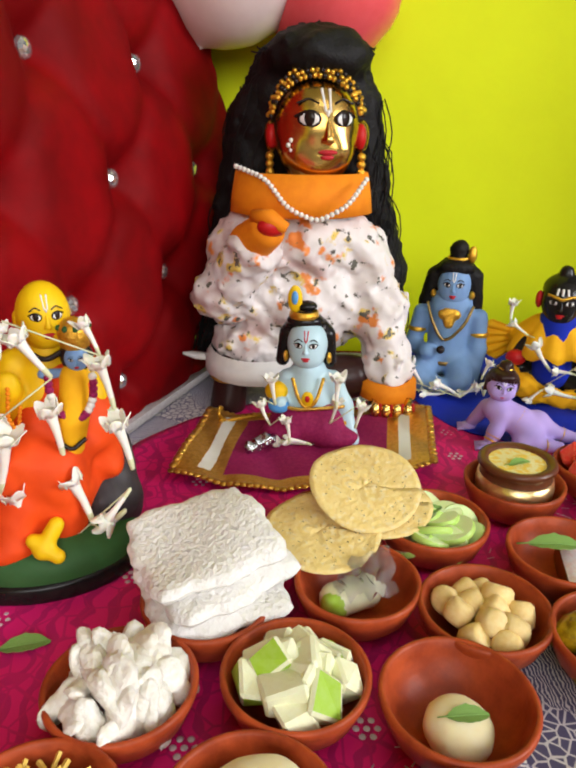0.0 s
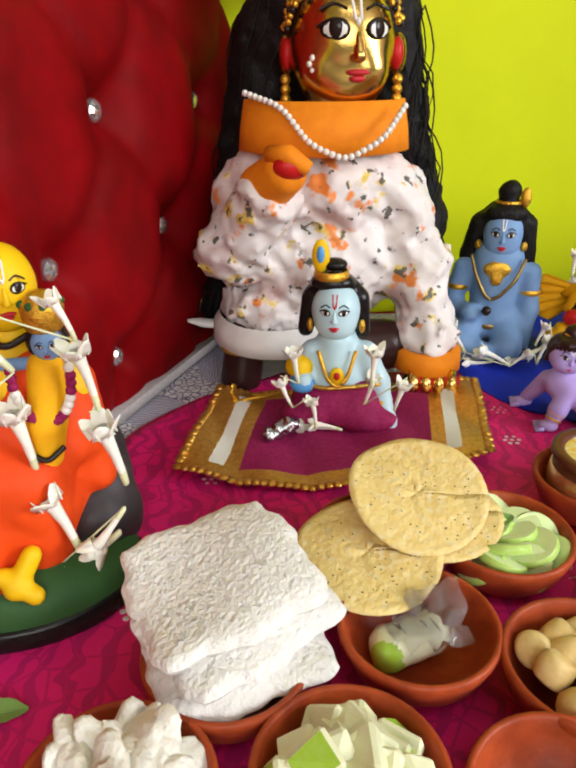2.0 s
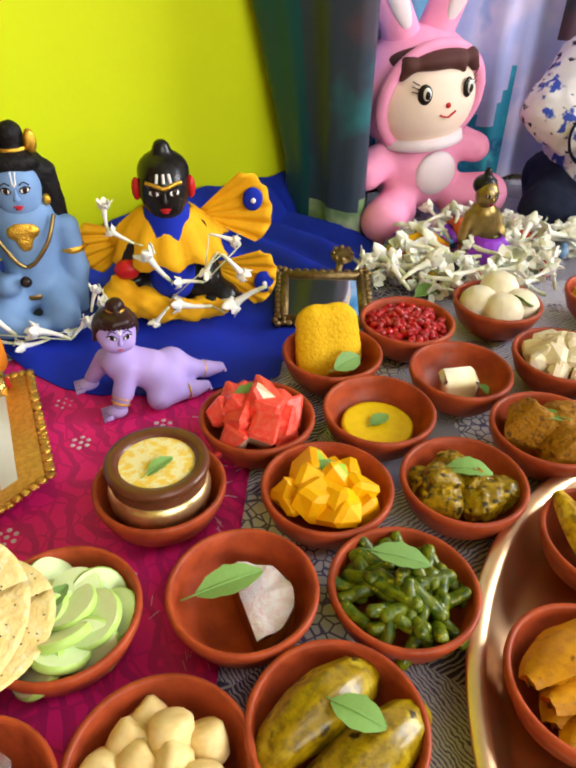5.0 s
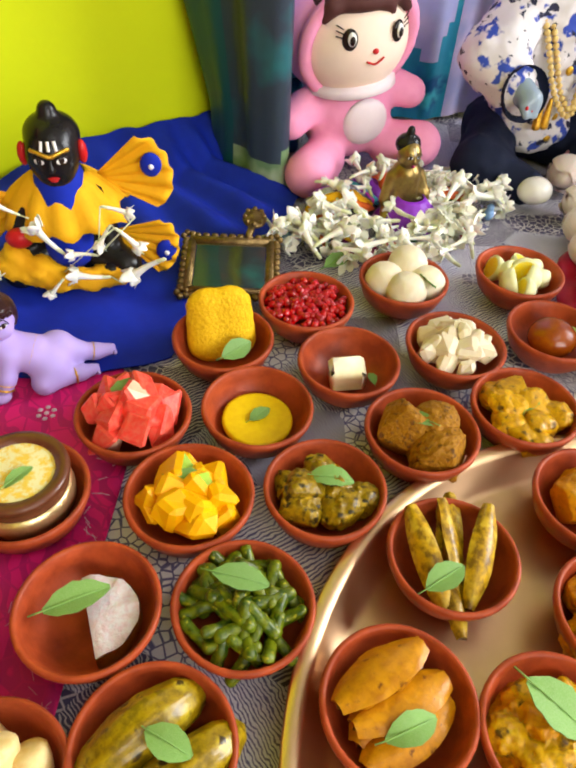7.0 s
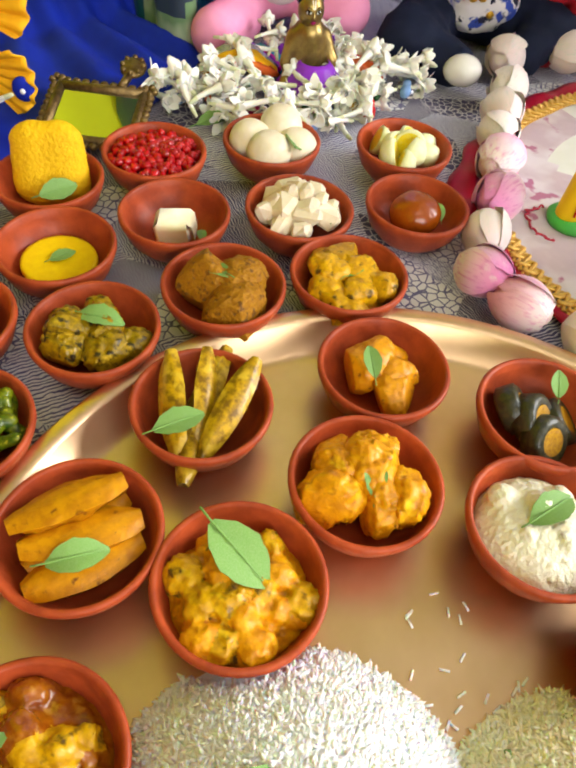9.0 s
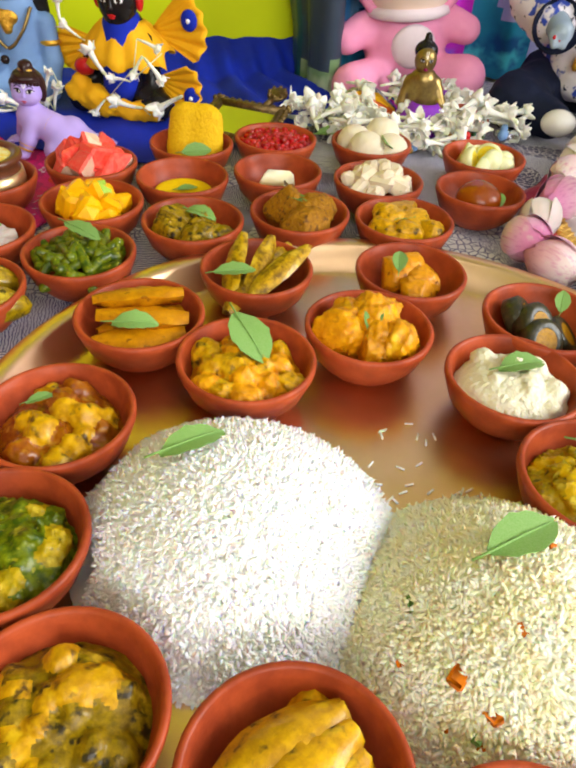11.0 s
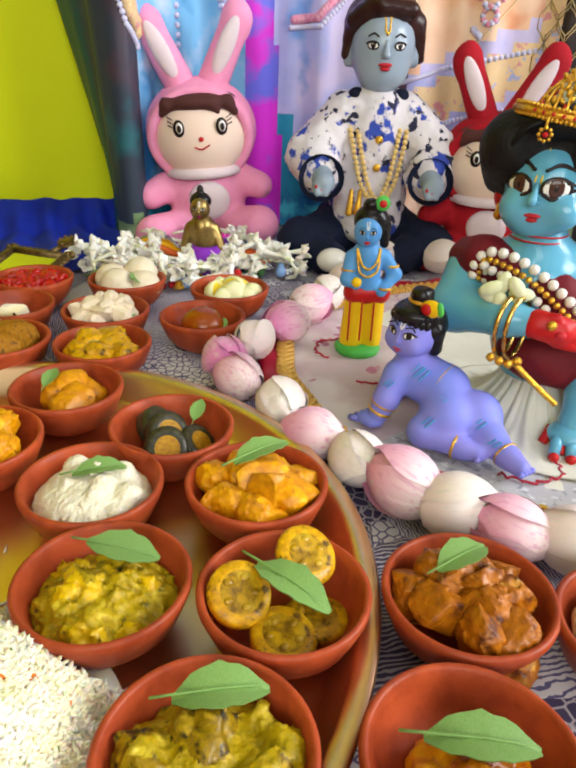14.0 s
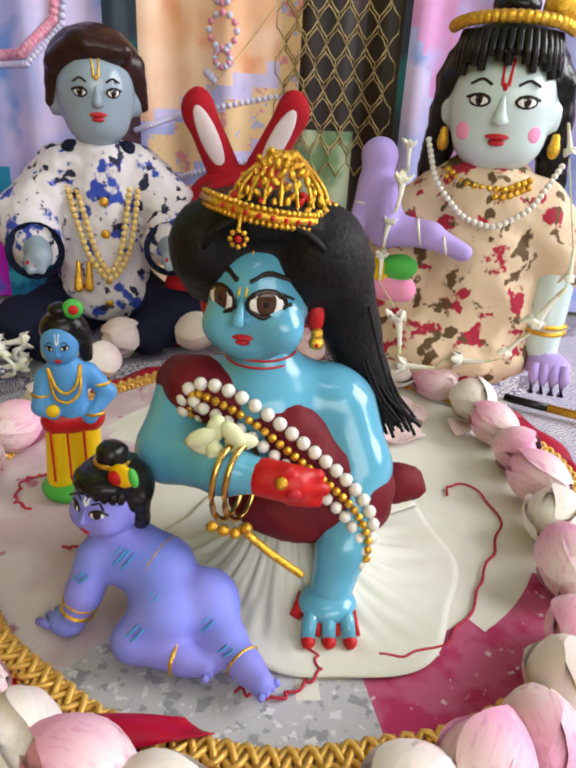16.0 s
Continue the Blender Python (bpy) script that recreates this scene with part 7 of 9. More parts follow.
for i, (x, y, k) in enumerate(LOTUS):
    x1, y1, _ = LOTUS[(i + 1) % len(LOTUS)]
    d = math.degrees(math.atan2(y1 - y, x1 - x)) + (random.uniform(-35, 35) if i % 2 else 180 + random.uniform(-30, 30))
    size = random.uniform(1.02, 1.22)
    ob = new("lotus_bud", BUDS[k][0])
    for pm_ in BUDS[k][1]:
        new("petal", pm_).parent = ob
    ob.matrix_world = Matrix.Translation((x, y, 0.0235 * size)) @ Matrix.Rotation(radians(d), 4, "Z") @ Matrix.Rotation(radians(82 + random.uniform(-8, 8)), 4, "Y") @ Matrix.Rotation(random.uniform(0, 6), 4, "Z") @ Matrix.Translation((0, 0, -0.021 * size)) @ Matrix.Scale(size, 4)
    tagged(ob, ("cream-white" if k in (2, 4) else "pink") + " lotus bud with folded petals in a garland", "flower", "lotus garland")
pet = Shape("lotus_pink")
rows = [[(0.018 * (i / 4 - 1) * math.sin(math.pi * (0.1 + 0.8 * j / 6)), 0.044 * j / 6, 0.006 * ((i / 4 - 1) ** 2) + 0.003 * math.sin(j)) for j in range(7)] for i in range(9)]
pm = pet.sheet(rows, 0, 0.0007).mesh("lotus_petal")
for x, y, a in ((1.27, 0.40, 20), (1.245, 0.375, 70), (1.21, 0.42, 130), (1.26, 0.455, 200), (1.28, 0.36, 300), (1.225, 0.47, 10), (1.20, 0.52, 80)):
    ob = new("lotus_petal", pm)
    ob.matrix_world = at(x, y, 0.005, a, random.uniform(0.8, 1.15))
    tagged(ob, "loose pale pink lotus petal lying on the mat", "petal", "fallen lotus petals")

# ---------------------------------------------------------------- balloons and seat mat behind
for (x, y, z, r), m_, l_ in (((-0.075, 0.965, 0.545, 0.098), "balloon_pink", "pale pink inflated balloon hanging by the wall"), ((0.055, 0.985, 0.520, 0.092), "balloon_red", "coral red inflated balloon hanging by the wall")):
    Shape(m_).lathe([(0.0, -1.16), (0.03, -1.14), (0.05, -1.10), (0.035, -1.07), (0.10, -1.03), (0.35, -0.93), (0.65, -0.73), (0.88, -0.42), (0.99, -0.05), (1.0, 0.15), (0.92, 0.48), (0.72, 0.76), (0.42, 0.94), (0.15, 1.0), (0.0, 1.01)], 0, 48).thing("balloon", l_, "balloon", m=Matrix.Translation((x, y, z)) @ Matrix.Rotation(radians(25), 4, "Y") @ Matrix.Scale(r, 4))
    Shape("white").tube([(x, y + 0.01, z + r * 0.9), (x + 0.01, y + 0.04, 1.4), (x, y + 0.05, 2.1)], 0.0008, 0, 5).thing("string", "thin string that holds up a balloon", "string")


def fmat(name, base, rough, second=None, scale=40.0, amount=0.35, **kw):
    rich = lambda c: tuple(max(0.002, (0.3 * c[0] + 0.6 * c[1] + 0.1 * c[2]) + 1.14 * (q - (0.3 * c[0] + 0.6 * c[1] + 0.1 * c[2]))) for q in c)
    return mat(name, rich(base), rough, rich(second) if second else None, scale * 2.6, amount, **kw)


# ---------------------------------------------------------------- food
FM = {
    "f_white": fmat("puffed_white", (0.84, 0.82, 0.77), 0.6, (0.74, 0.66, 0.56), 90, 0.5, bump=0.7, bump_scale=420, vary=0.05),
    "f_cracker": fmat("white_rice_cracker", (0.82, 0.80, 0.77), 0.6, (0.72, 0.69, 0.66), 60, 0.5, bump=1.0, bump_scale=300, vary=0.04),
    "f_guava": fmat("guava_flesh", (0.80, 0.81, 0.60), 0.45, (0.74, 0.72, 0.48), 60, 0.5, bump=0.2, vary=0.06, sss=0.1),
    "f_skin": fmat("green_peel", (0.36, 0.54, 0.09), 0.35, (0.42, 0.58, 0.16), 60, 0.6, vary=0.08),
    "f_banana": fmat("banana_flesh", (0.76, 0.60, 0.32), 0.5, (0.66, 0.46, 0.20), 70, 0.6, bump=0.15, vary=0.08, sss=0.1),
    "f_cucumber": fmat("cucumber_flesh", (0.68, 0.79, 0.44), 0.3, (0.74, 0.82, 0.54), 120, 0.6, bump=0.2, vary=0.06, sss=0.15),
    "f_rind": fmat("cucumber_peel_edge", (0.44, 0.62, 0.18), 0.35, (0.50, 0.66, 0.24), 60, 0.5),
    "f_mango": fmat("mango_flesh", (0.86, 0.43, 0.008), 0.35, (0.84, 0.52, 0.02), 60, 0.5, bump=0.15, vary=0.06, sss=0.1),
    "f_melon": fmat("watermelon_flesh", (0.78, 0.085, 0.07), 0.35, (0.74, 0.20, 0.14), 90, 0.6, bump=0.3, bump_scale=300, vary=0.06, sss=0.1),
    "f_pale": fmat("melon_rind_edge", (0.78, 0.56, 0.40), 0.4, (0.74, 0.42, 0.30), 60, 0.5),
    "f_pear": fmat("pear_flesh", (0.80, 0.70, 0.54), 0.45, (0.72, 0.60, 0.42), 70, 0.5, bump=0.15, vary=0.05, sss=0.1),
    "f_lemon": fmat("lemon_flesh", (0.80, 0.62, 0.05), 0.3, (0.78, 0.68, 0.20), 160, 0.6, bump=0.3, bump_scale=300, vary=0.06),
    "f_pith": fmat("lemon_pith", (0.80, 0.78, 0.52), 0.5, (0.70, 0.72, 0.30), 60, 0.5),
    "f_fries": fmat("potato_straw", (0.80, 0.58, 0.20), 0.5, (0.74, 0.46, 0.12), 70, 0.6, bump=0.2, vary=0.14),
    "f_ruby": fmat("pomegranate_seed", (0.34, 0.002, 0.010), 0.12, (0.42, 0.006, 0.018), 160, 0.6, vary=0.3, coat=0.5),
    "f_sponge": fmat("white_milk_sweet", (0.78, 0.70, 0.54), 0.4, (0.72, 0.62, 0.44), 40, 0.5, bump=0.3, bump_scale=160, sss=0.1, vary=0.03),
    "f_jamun": fmat("brown_syrup_ball", (0.30, 0.075, 0.010), 0.25, (0.22, 0.045, 0.006), 60, 0.6, coat=0.4, bump=0.1),
    "f_dhokla": fmat("yellow_steamed_cake", (0.76, 0.48, 0.02), 0.7, (0.66, 0.38, 0.01), 120, 0.7, bump=1.0, bump_scale=260),
    "f_tart": fmat("yellow_custard", (0.80, 0.56, 0.06), 0.5, (0.72, 0.46, 0.04), 60, 0.6, bump=0.3, bump_scale=120),
    "f_cream": fmat("cream_dough", (0.84, 0.77, 0.56), 0.45, (0.80, 0.69, 0.42), 30, 0.6, bump=0.15, bump_scale=120, sss=0.1),
    "f_ghee": fmat("white_milk_solid", (0.80, 0.76, 0.66), 0.4, (0.76, 0.66, 0.44), 40, 0.6, bump=0.4, bump_scale=120),
    "f_silver": fmat("silver_leaf_topping", (0.72, 0.68, 0.70), 0.4, (0.68, 0.46, 0.50), 90, 0.7, bump=0.6, bump_scale=300),
    "f_brown": fmat("brown_fudge", (0.20, 0.07, 0.015), 0.4, (0.30, 0.12, 0.03), 90, 0.6, bump=0.4),
    "f_kofta": fmat("fried_crumb_ball", (0.36, 0.17, 0.015), 0.6, (0.24, 0.10, 0.008), 150, 0.7, bump=1.2, bump_scale=300),
    "f_turmeric": fmat("turmeric_vegetable", (0.66, 0.38, 0.004), 0.4, (0.36, 0.17, 0.004), 70, 0.7, bump=0.6, bump_scale=150, vary=0.12, coat=0.2),
    "f_olive": fmat("spiced_vegetable", (0.34, 0.22, 0.012), 0.4, (0.13, 0.08, 0.008), 80, 0.8, bump=0.7, bump_scale=160, vary=0.15, coat=0.2),
    "f_okra": fmat("fried_okra", (0.030, 0.060, 0.004), 0.35, (0.17, 0.19, 0.008), 60, 0.8, bump=0.6, bump_scale=200, vary=0.25, coat=0.25),
    "f_gourd": fmat("roasted_pointed_gourd", (0.36, 0.24, 0.010), 0.35, (0.12, 0.075, 0.006), 60, 0.8, bump=0.5, bump_scale=90, coat=0.3, vary=0.1),
    "f_brinjal": fmat("fried_long_slice", (0.48, 0.29, 0.012), 0.4, (0.08, 0.034, 0.006), 60, 0.8, bump=0.5, bump_scale=90, coat=0.25, vary=0.1),
    "f_slab": fmat("fried_battered_slab", (0.62, 0.29, 0.004), 0.4, (0.40, 0.15, 0.003), 50, 0.7, bump=0.6, bump_scale=130, vary=0.08, coat=0.1),
    "f_pakora": fmat("golden_fritter", (0.74, 0.36, 0.003), 0.4, (0.46, 0.17, 0.002), 60, 0.7, bump=1.0, bump_scale=140, vary=0.1, coat=0.15),
    "f_black": fmat("charred_dark_leaf_roll", (0.022, 0.022, 0.012), 0.4, (0.06, 0.05, 0.02), 90, 0.7, bump=0.6, bump_scale=160, coat=0.2),
    "f_roll": fmat("spiced_roll_filling", (0.42, 0.23, 0.03), 0.5, (0.22, 0.10, 0.02), 160, 0.7, bump=0.5, bump_scale=220),
    "f_curd": fmat("curd_rice", (0.80, 0.76, 0.62), 0.4, (0.74, 0.66, 0.44), 160, 0.5, bump=1.0, bump_scale=320, sss=0.1),
    "f_curry": fmat("dark_red_curry", (0.22, 0.055, 0.012), 0.22, (0.40, 0.15, 0.02), 60, 0.7, bump=0.6, bump_scale=120, coat=0.5, vary=0.1),
    "f_gravy": fmat("black_brown_gravy", (0.045, 0.022, 0.008), 0.15, (0.16, 0.075, 0.015), 40, 0.7, bump=0.3, bump_scale=60, coat=0.7),
    "f_mush": fmat("yellow_green_mash", (0.46, 0.32, 0.022), 0.45, (0.26, 0.20, 0.02), 90, 0.8, bump=1.0, bump_scale=170, coat=0.1),
    "f_dal": fmat("yellow_lentil_mash", (0.66, 0.44, 0.02), 0.35, (0.50, 0.32, 0.015), 70, 0.7, bump=0.7, bump_scale=150, coat=0.2),
    "f_fried": fmat("brown_fried_fritter", (0.42, 0.15, 0.025), 0.45, (0.20, 0.06, 0.012), 50, 0.8, bump=1.0, bump_scale=150, coat=0.25),
    "f_papad": fmat("pale_yellow_papad", (0.80, 0.64, 0.32), 0.55, (0.72, 0.52, 0.20), 50, 0.6, bump=1.0, bump_scale=190),
    "f_speck": fmat("black_peppercorn_speck", (0.03, 0.02, 0.015), 0.7),
    "f_onion": fmat("pink_onion_piece", (0.66, 0.36, 0.32), 0.35, (0.74, 0.56, 0.50), 60, 0.6, coat=0.2),
    "f_rice": fmat("steamed_white_rice", (0.92, 0.91, 0.89), 0.5, (0.88, 0.86, 0.83), 120, 0.5, sss=0.5),
    "f_pulao": fmat("yellow_fried_rice", (0.90, 0.87, 0.74), 0.5, (0.88, 0.79, 0.48), 22, 0.6, sss=0.5),
    "f_carrot": fmat("carrot_bit", (0.72, 0.22, 0.03), 0.45, (0.6, 0.15, 0.02), 90, 0.5),
    "f_milk": fmat("yellow_milk_pudding", (0.80, 0.72, 0.42), 0.3, (0.80, 0.52, 0.05), 55, 0.8, contrast=0.12, coat=0.2),
    "f_pot": fmat("dark_brown_glazed_clay", (0.10, 0.035, 0.018), 0.35, (0.14, 0.05, 0.025), 40, 0.6, coat=0.3),
    "f_foil": fmat("gold_foil_band", (0.78, 0.60, 0.34), 0.3, (0.60, 0.42, 0.2), 90, 0.6, metal=0.9, bump=0.3, bump_scale=120),
    "f_plastic": fmat("clear_wrapper", (0.85, 0.85, 0.88), 0.08, (0.75, 0.75, 0.8), 90, 0.5, trans=0.85, bump=0.6, bump_scale=140),
}
M.update(FM)
# dark patches give browning and also paint in shade the servings lacked
for k_, c_, sc_, lo_, hi_ in (("f_turmeric", (0.10, 0.05, 0.006), 55, 0.56, 0.68), ("f_turmeric", (0.74, 0.46, 0.01), 38, 0.60, 0.72), ("f_olive", (0.03, 0.02, 0.005), 60, 0.54, 0.64), ("f_olive", (0.56, 0.36, 0.02), 44, 0.60, 0.70), ("f_gourd", (0.50, 0.36, 0.02), 26, 0.55, 0.70), ("f_gourd", (0.05, 0.03, 0.006), 48, 0.60, 0.70),
                              ("f_brinjal", (0.56, 0.36, 0.02), 34, 0.56, 0.68), ("f_slab", (0.22, 0.07, 0.005), 70, 0.62, 0.72), ("f_pakora", (0.36, 0.11, 0.004), 48, 0.60, 0.72), ("f_pakora", (0.85, 0.47, 0.01), 34, 0.58, 0.70), ("f_curry", (0.46, 0.20, 0.02), 50, 0.60, 0.70), ("f_mush", (0.62, 0.46, 0.03), 50, 0.55, 0.66), ("f_mush", (0.12, 0.09, 0.01), 75, 0.62, 0.70),
                              ("f_fried", (0.10, 0.025, 0.008), 45, 0.56, 0.66), ("f_fried", (0.58, 0.26, 0.03), 40, 0.62, 0.72), ("f_kofta", (0.14, 0.055, 0.006), 80, 0.56, 0.66), ("f_okra", (0.40, 0.36, 0.02), 90, 0.62, 0.70), ("f_papad", (0.78, 0.64, 0.34), 70, 0.55, 0.65), ("f_dal", (0.80, 0.58, 0.05), 60, 0.55, 0.65)):
    mottle(M[k_], c_, sc_ * 2.4, lo_, hi_)


def leaf_mesh(seed, w=0.40):
    rnd = random.Random(seed)
    bend, fold = rnd.uniform(0.05, 0.22), rnd.uniform(0.10, 0.30)
    rows = []
    for i in range(11):
        u = i / 10
        half = w * 0.5 * math.sin(math.pi * (0.03 + 0.95 * u)) ** 0.75 * (1 + 0.04 * math.sin(u * 40))
        rows.append([(u - 0.5, half * (j / 4 - 1), -bend * (u - 0.5) ** 2 * 2 + fold * abs(half * (j / 4 - 1)) + 0.012 * math.sin(u * 25 + j)) for j in range(9)])
    s = Shape("leaf").sheet(rows, 0, 0.012)
    s.tube([(-0.72, 0.02, -0.05), (-0.5, 0, -0.01), (0.0, 0, 0.012), (0.42, 0, -0.01)], [0.016, 0.016, 0.014, 0.006], 0, 6)
    return s.mesh("basil_leaf")


LEAVES = [leaf_mesh(i, 0.46 + 0.04 * i) for i in range(5)]


def leaf(x, y, z, turn, size, tilt=0.0, roll=0.0, k=0, where="on the food"):
    ob = new("basil_leaf", LEAVES[k % 5])
    ob.matrix_world = Matrix.Translation((x, y, z)) @ Matrix.Rotation(radians(turn), 4, "Z") @ Matrix.Rotation(radians(tilt), 4, "Y") @ Matrix.Rotation(radians(roll), 4, "X") @ Matrix.Scale(size, 4)
    return tagged(ob, "fresh green holy basil leaf " + where, "leaf", "basil leaves")


def piece_block(flesh, skin, sx, sy, sz, seed, jitter=0.16, bevel=0.22):
    rnd = random.Random(seed)
    s = Shape(flesh, skin)
    s.block((0, 0, 0), (sx, sy, sz), 0, bevel=bevel)
    v = s.v[0]
    for i in range(0, len(v), 3):
        v[i:i + 3] += np.array([rnd.uniform(-1, 1) * jitter * q for q in (sx, sy, sz)])
    s.m[2] = s.m[4] = 1
    if skin == "f_skin":
        s.m[0] = 1
    return s.mesh("piece", False)


def lump(material, r, seed, amp=0.12, freq=1.3, h=0.16, n=3, m2=None):
    h, amp = 0.080, amp * 0.85
    """A rough lump of about the radius r, made of joined rounds."""
    rnd = random.Random(seed)
    pr = [B(0, (0, 0, 0), (1.0, 0.85, 0.7))]
    for _ in range(n):
        pr.append(B(1 if m2 and rnd.random() < 0.4 else 0, (rnd.uniform(-0.7, 0.7), rnd.uniform(-0.6, 0.6), rnd.uniform(-0.35, 0.35)), rnd.uniform(0.4, 0.65)))
    s = Shape(material, m2 or material).net(pr, h, 0.25, amp, freq * 7 + seed % 3 * 0.6)
    for _ in range(4):
        nrm = np.array((rnd.gauss(0, 1), rnd.gauss(0, 1), rnd.gauss(0, 0.7)))
        nrm /= np.linalg.norm(nrm)
        cut = rnd.uniform(0.50, 0.75)
        s.v = [v - np.outer(np.maximum(0.0, v @ nrm - cut) * 0.86, nrm) for v in s.v]
    s.v = [v * r for v in s.v]
    return s.mesh("piece")


def heap(key, name, label, category, piece, meshes, n, R=0.033, z0=0.012, dome=0.022, flat=False, size=(0.9, 1.1), order=None, tiltmax=70):
    """A serving: pieces piled in the bowl of that key."""
    x, y = BOWLS[key]
    rnd = random.Random(hash(key) if False else sum(map(ord, key)))
    top = tagged(new(name), label, category)
    top.matrix_world = at(x, y, 0.001)
    for i in range(n):
        u = (i + 0.5) / n
        r = R * math.sqrt(u)
        a = i * 2.39996 + rnd.uniform(-0.3, 0.3)
        z = z0 + dome * (1 - u * 0.62) + rnd.uniform(-0.002, 0.003)
        ob = new(piece, meshes[i % len(meshes)])
        ob.parent = top
        e = Euler((radians(rnd.uniform(-tiltmax, tiltmax)), radians(rnd.uniform(-tiltmax, tiltmax)), rnd.uniform(0, 6.3))) if not flat else Euler((radians(rnd.uniform(-22, 22)), radians(rnd.uniform(-22, 22)), rnd.uniform(0, 6.3)))
        ob.matrix_local = Matrix.Translation((r * math.cos(a), r * math.sin(a), z)) @ e.to_matrix().to_4x4() @ Matrix.Scale(rnd.uniform(*size), 4)
    return top


def mash(key, name, label, category, base, R=0.036, top=0.034, amp=0.0035, freq=160, seed=1, lumps=14, m2=None, lr=(0.006, 0.012)):
    """A soft serving with an uneven surface and lumps in it."""
    x, y = BOWLS[key]
    rnd = random.Random(seed)
    s = Shape(base, m2 or base)
    pr = [B(0, (0, 0, 0.016), (R, R, top - 0.016))]
    for _ in range(lumps):
        a, q = rnd.uniform(0, 6.3), R * 0.85 * math.sqrt(rnd.random())
        pr.append(B(1 if rnd.random() < 0.55 else 0, (q * math.cos(a), q * math.sin(a), 0.016 + (top - 0.016) * 0.92 * math.sqrt(max(0.0, 1 - (q / R) ** 2)) - 0.001), rnd.uniform(*lr)))
    s.net(pr, 0.0017, 0.003, amp * 0.7, freq * 1.5)
    for v in s.v:
        r = np.hypot(v[:, 0], v[:, 1]) + 1e-9
        v[:, 2] = np.maximum(v[:, 2], 0.0072)
        v[:, :2] *= np.minimum(1.0, np.interp(v[:, 2], [0.006, 0.011, 0.020, 0.031, 0.0378], [0.018, 0.0300, 0.0387, 0.0427, 0.046]) / r)[:, None]
    return s.thing(name, label, category, m=at(x, y, 0.001))


def single(key, s, name, label, category, dx=0.0, dy=0.0, z=0.0, turn=0.0, tilt=(0, 0)):
    x, y = BOWLS[key]
    return s.thing(name, label, category, m=Matrix.Translation((x + dx, y + dy, z + 0.001)) @ Matrix.Rotation(radians(turn), 4, "Z") @ Matrix.Rotation(radians(tilt[0]), 4, "X") @ Matrix.Rotation(radians(tilt[1]), 4, "Y"))


# white puffed shells
shells = []
for k in range(4):
    shells.append(Shape("f_white").net([C(0, (-0.013, 0.002 * k, 0.0), (0.0, 0.004, 0.004), 0.0065, 0.0095), C(0, (0.0, 0.004, 0.004), (0.014, -0.002 * k, -0.001), 0.0095, 0.006)], 0.0019, 0.004, 0.0016, 300 + 20 * k, post=lambda v: v * np.array((1.1, 1.0, 0.62))).mesh("puffed_shell"))
heap("chips", "puffed_shells", "heap of white puffed fried shells in a clay bowl", "snack", "puffed_shell", shells, 30, 0.031, 0.021, 0.024, size=(0.9, 1.3))
heap("guava", "guava_pieces", "cut green-skinned guava chunks piled in a clay bowl", "fruit", "guava_piece", [piece_block("f_guava", "f_skin" if i % 2 == 0 else "f_guava", 0.023, 0.020, 0.020, i, 0.17, 0.2) for i in range(6)], 17, 0.030, 0.019, 0.024)
ban = []
for k in range(3):
    s = Shape("f_banana").lathe([(0, -0.009), (0.008, -0.0095), (0.0105, -0.007), (0.0112, 0), (0.0105, 0.007), (0.008, 0.0095), (0, 0.009)], 0, 18, wobble=0.03)
    ban.append(s.mesh("banana_piece"))
heap("banana", "banana_pieces", "thick peeled banana slices piled in a clay bowl", "fruit", "banana_piece", ban, 12, 0.032, 0.016, 0.018, tiltmax=60)
cuc = [Shape("f_cucumber", "f_rind").lathe([(0, 0.0032), (0.013, 0.0034), (0.0172, 0.003)], 0, 26).lathe([(0.0172, 0.003), (0.0182, 0.0015), (0.0182, -0.0015), (0.0172, -0.003)], 1, 26).lathe([(0.0172, -0.003), (0, -0.0032)], 0, 26).mesh("cucumber_slice")]
heap("cucumber", "cucumber_slices", "pale green cucumber slices piled in a clay bowl", "vegetable", "cucumber_slice", cuc, 15, 0.033, 0.018, 0.018, tiltmax=40, size=(0.88, 1.05))
heap("mango", "mango_pieces", "orange-yellow ripe mango chunks in a clay bowl", "fruit", "mango_piece", [piece_block("f_mango", "f_mango" if i else "f_skin", 0.027, 0.023, 0.020, 20 + i, 0.15, 0.4) for i in range(6)], 12, 0.030, 0.017, 0.022)
heap("melon", "watermelon_pieces", "red watermelon wedges piled in a clay bowl", "fruit", "watermelon_piece", [piece_block("f_melon", "f_pale" if i < 2 else "f_melon", 0.030, 0.019, 0.023, 30 + i, 0.22, 0.25) for i in range(6)], 14, 0.030, 0.018, 0.027)
heap("pear", "pear_pieces", "white peeled pear pieces piled in a clay bowl", "fruit", "pear_piece", [piece_block("f_pear", "f_pear", 0.023, 0.019, 0.016, 40 + i, 0.18, 0.5) for i in range(5)], 18, 0.031, 0.019, 0.026)
lem = [Shape("f_lemon", "f_pith").lathe([(0, 0.007), (0.0125, 0.0072)], 0, 22).lathe([(0.0125, 0.0072), (0.0155, 0.0068), (0.0150, 0.001), (0.0115, -0.006), (0.004, -0.010), (0, -0.0105)], 1, 22).mesh("lemon_half")]
heap("lemon", "lemon_halves", "cut yellow lemon halves and wedges in a clay bowl", "fruit", "lemon_half", lem, 9, 0.030, 0.018, 0.016, tiltmax=75)
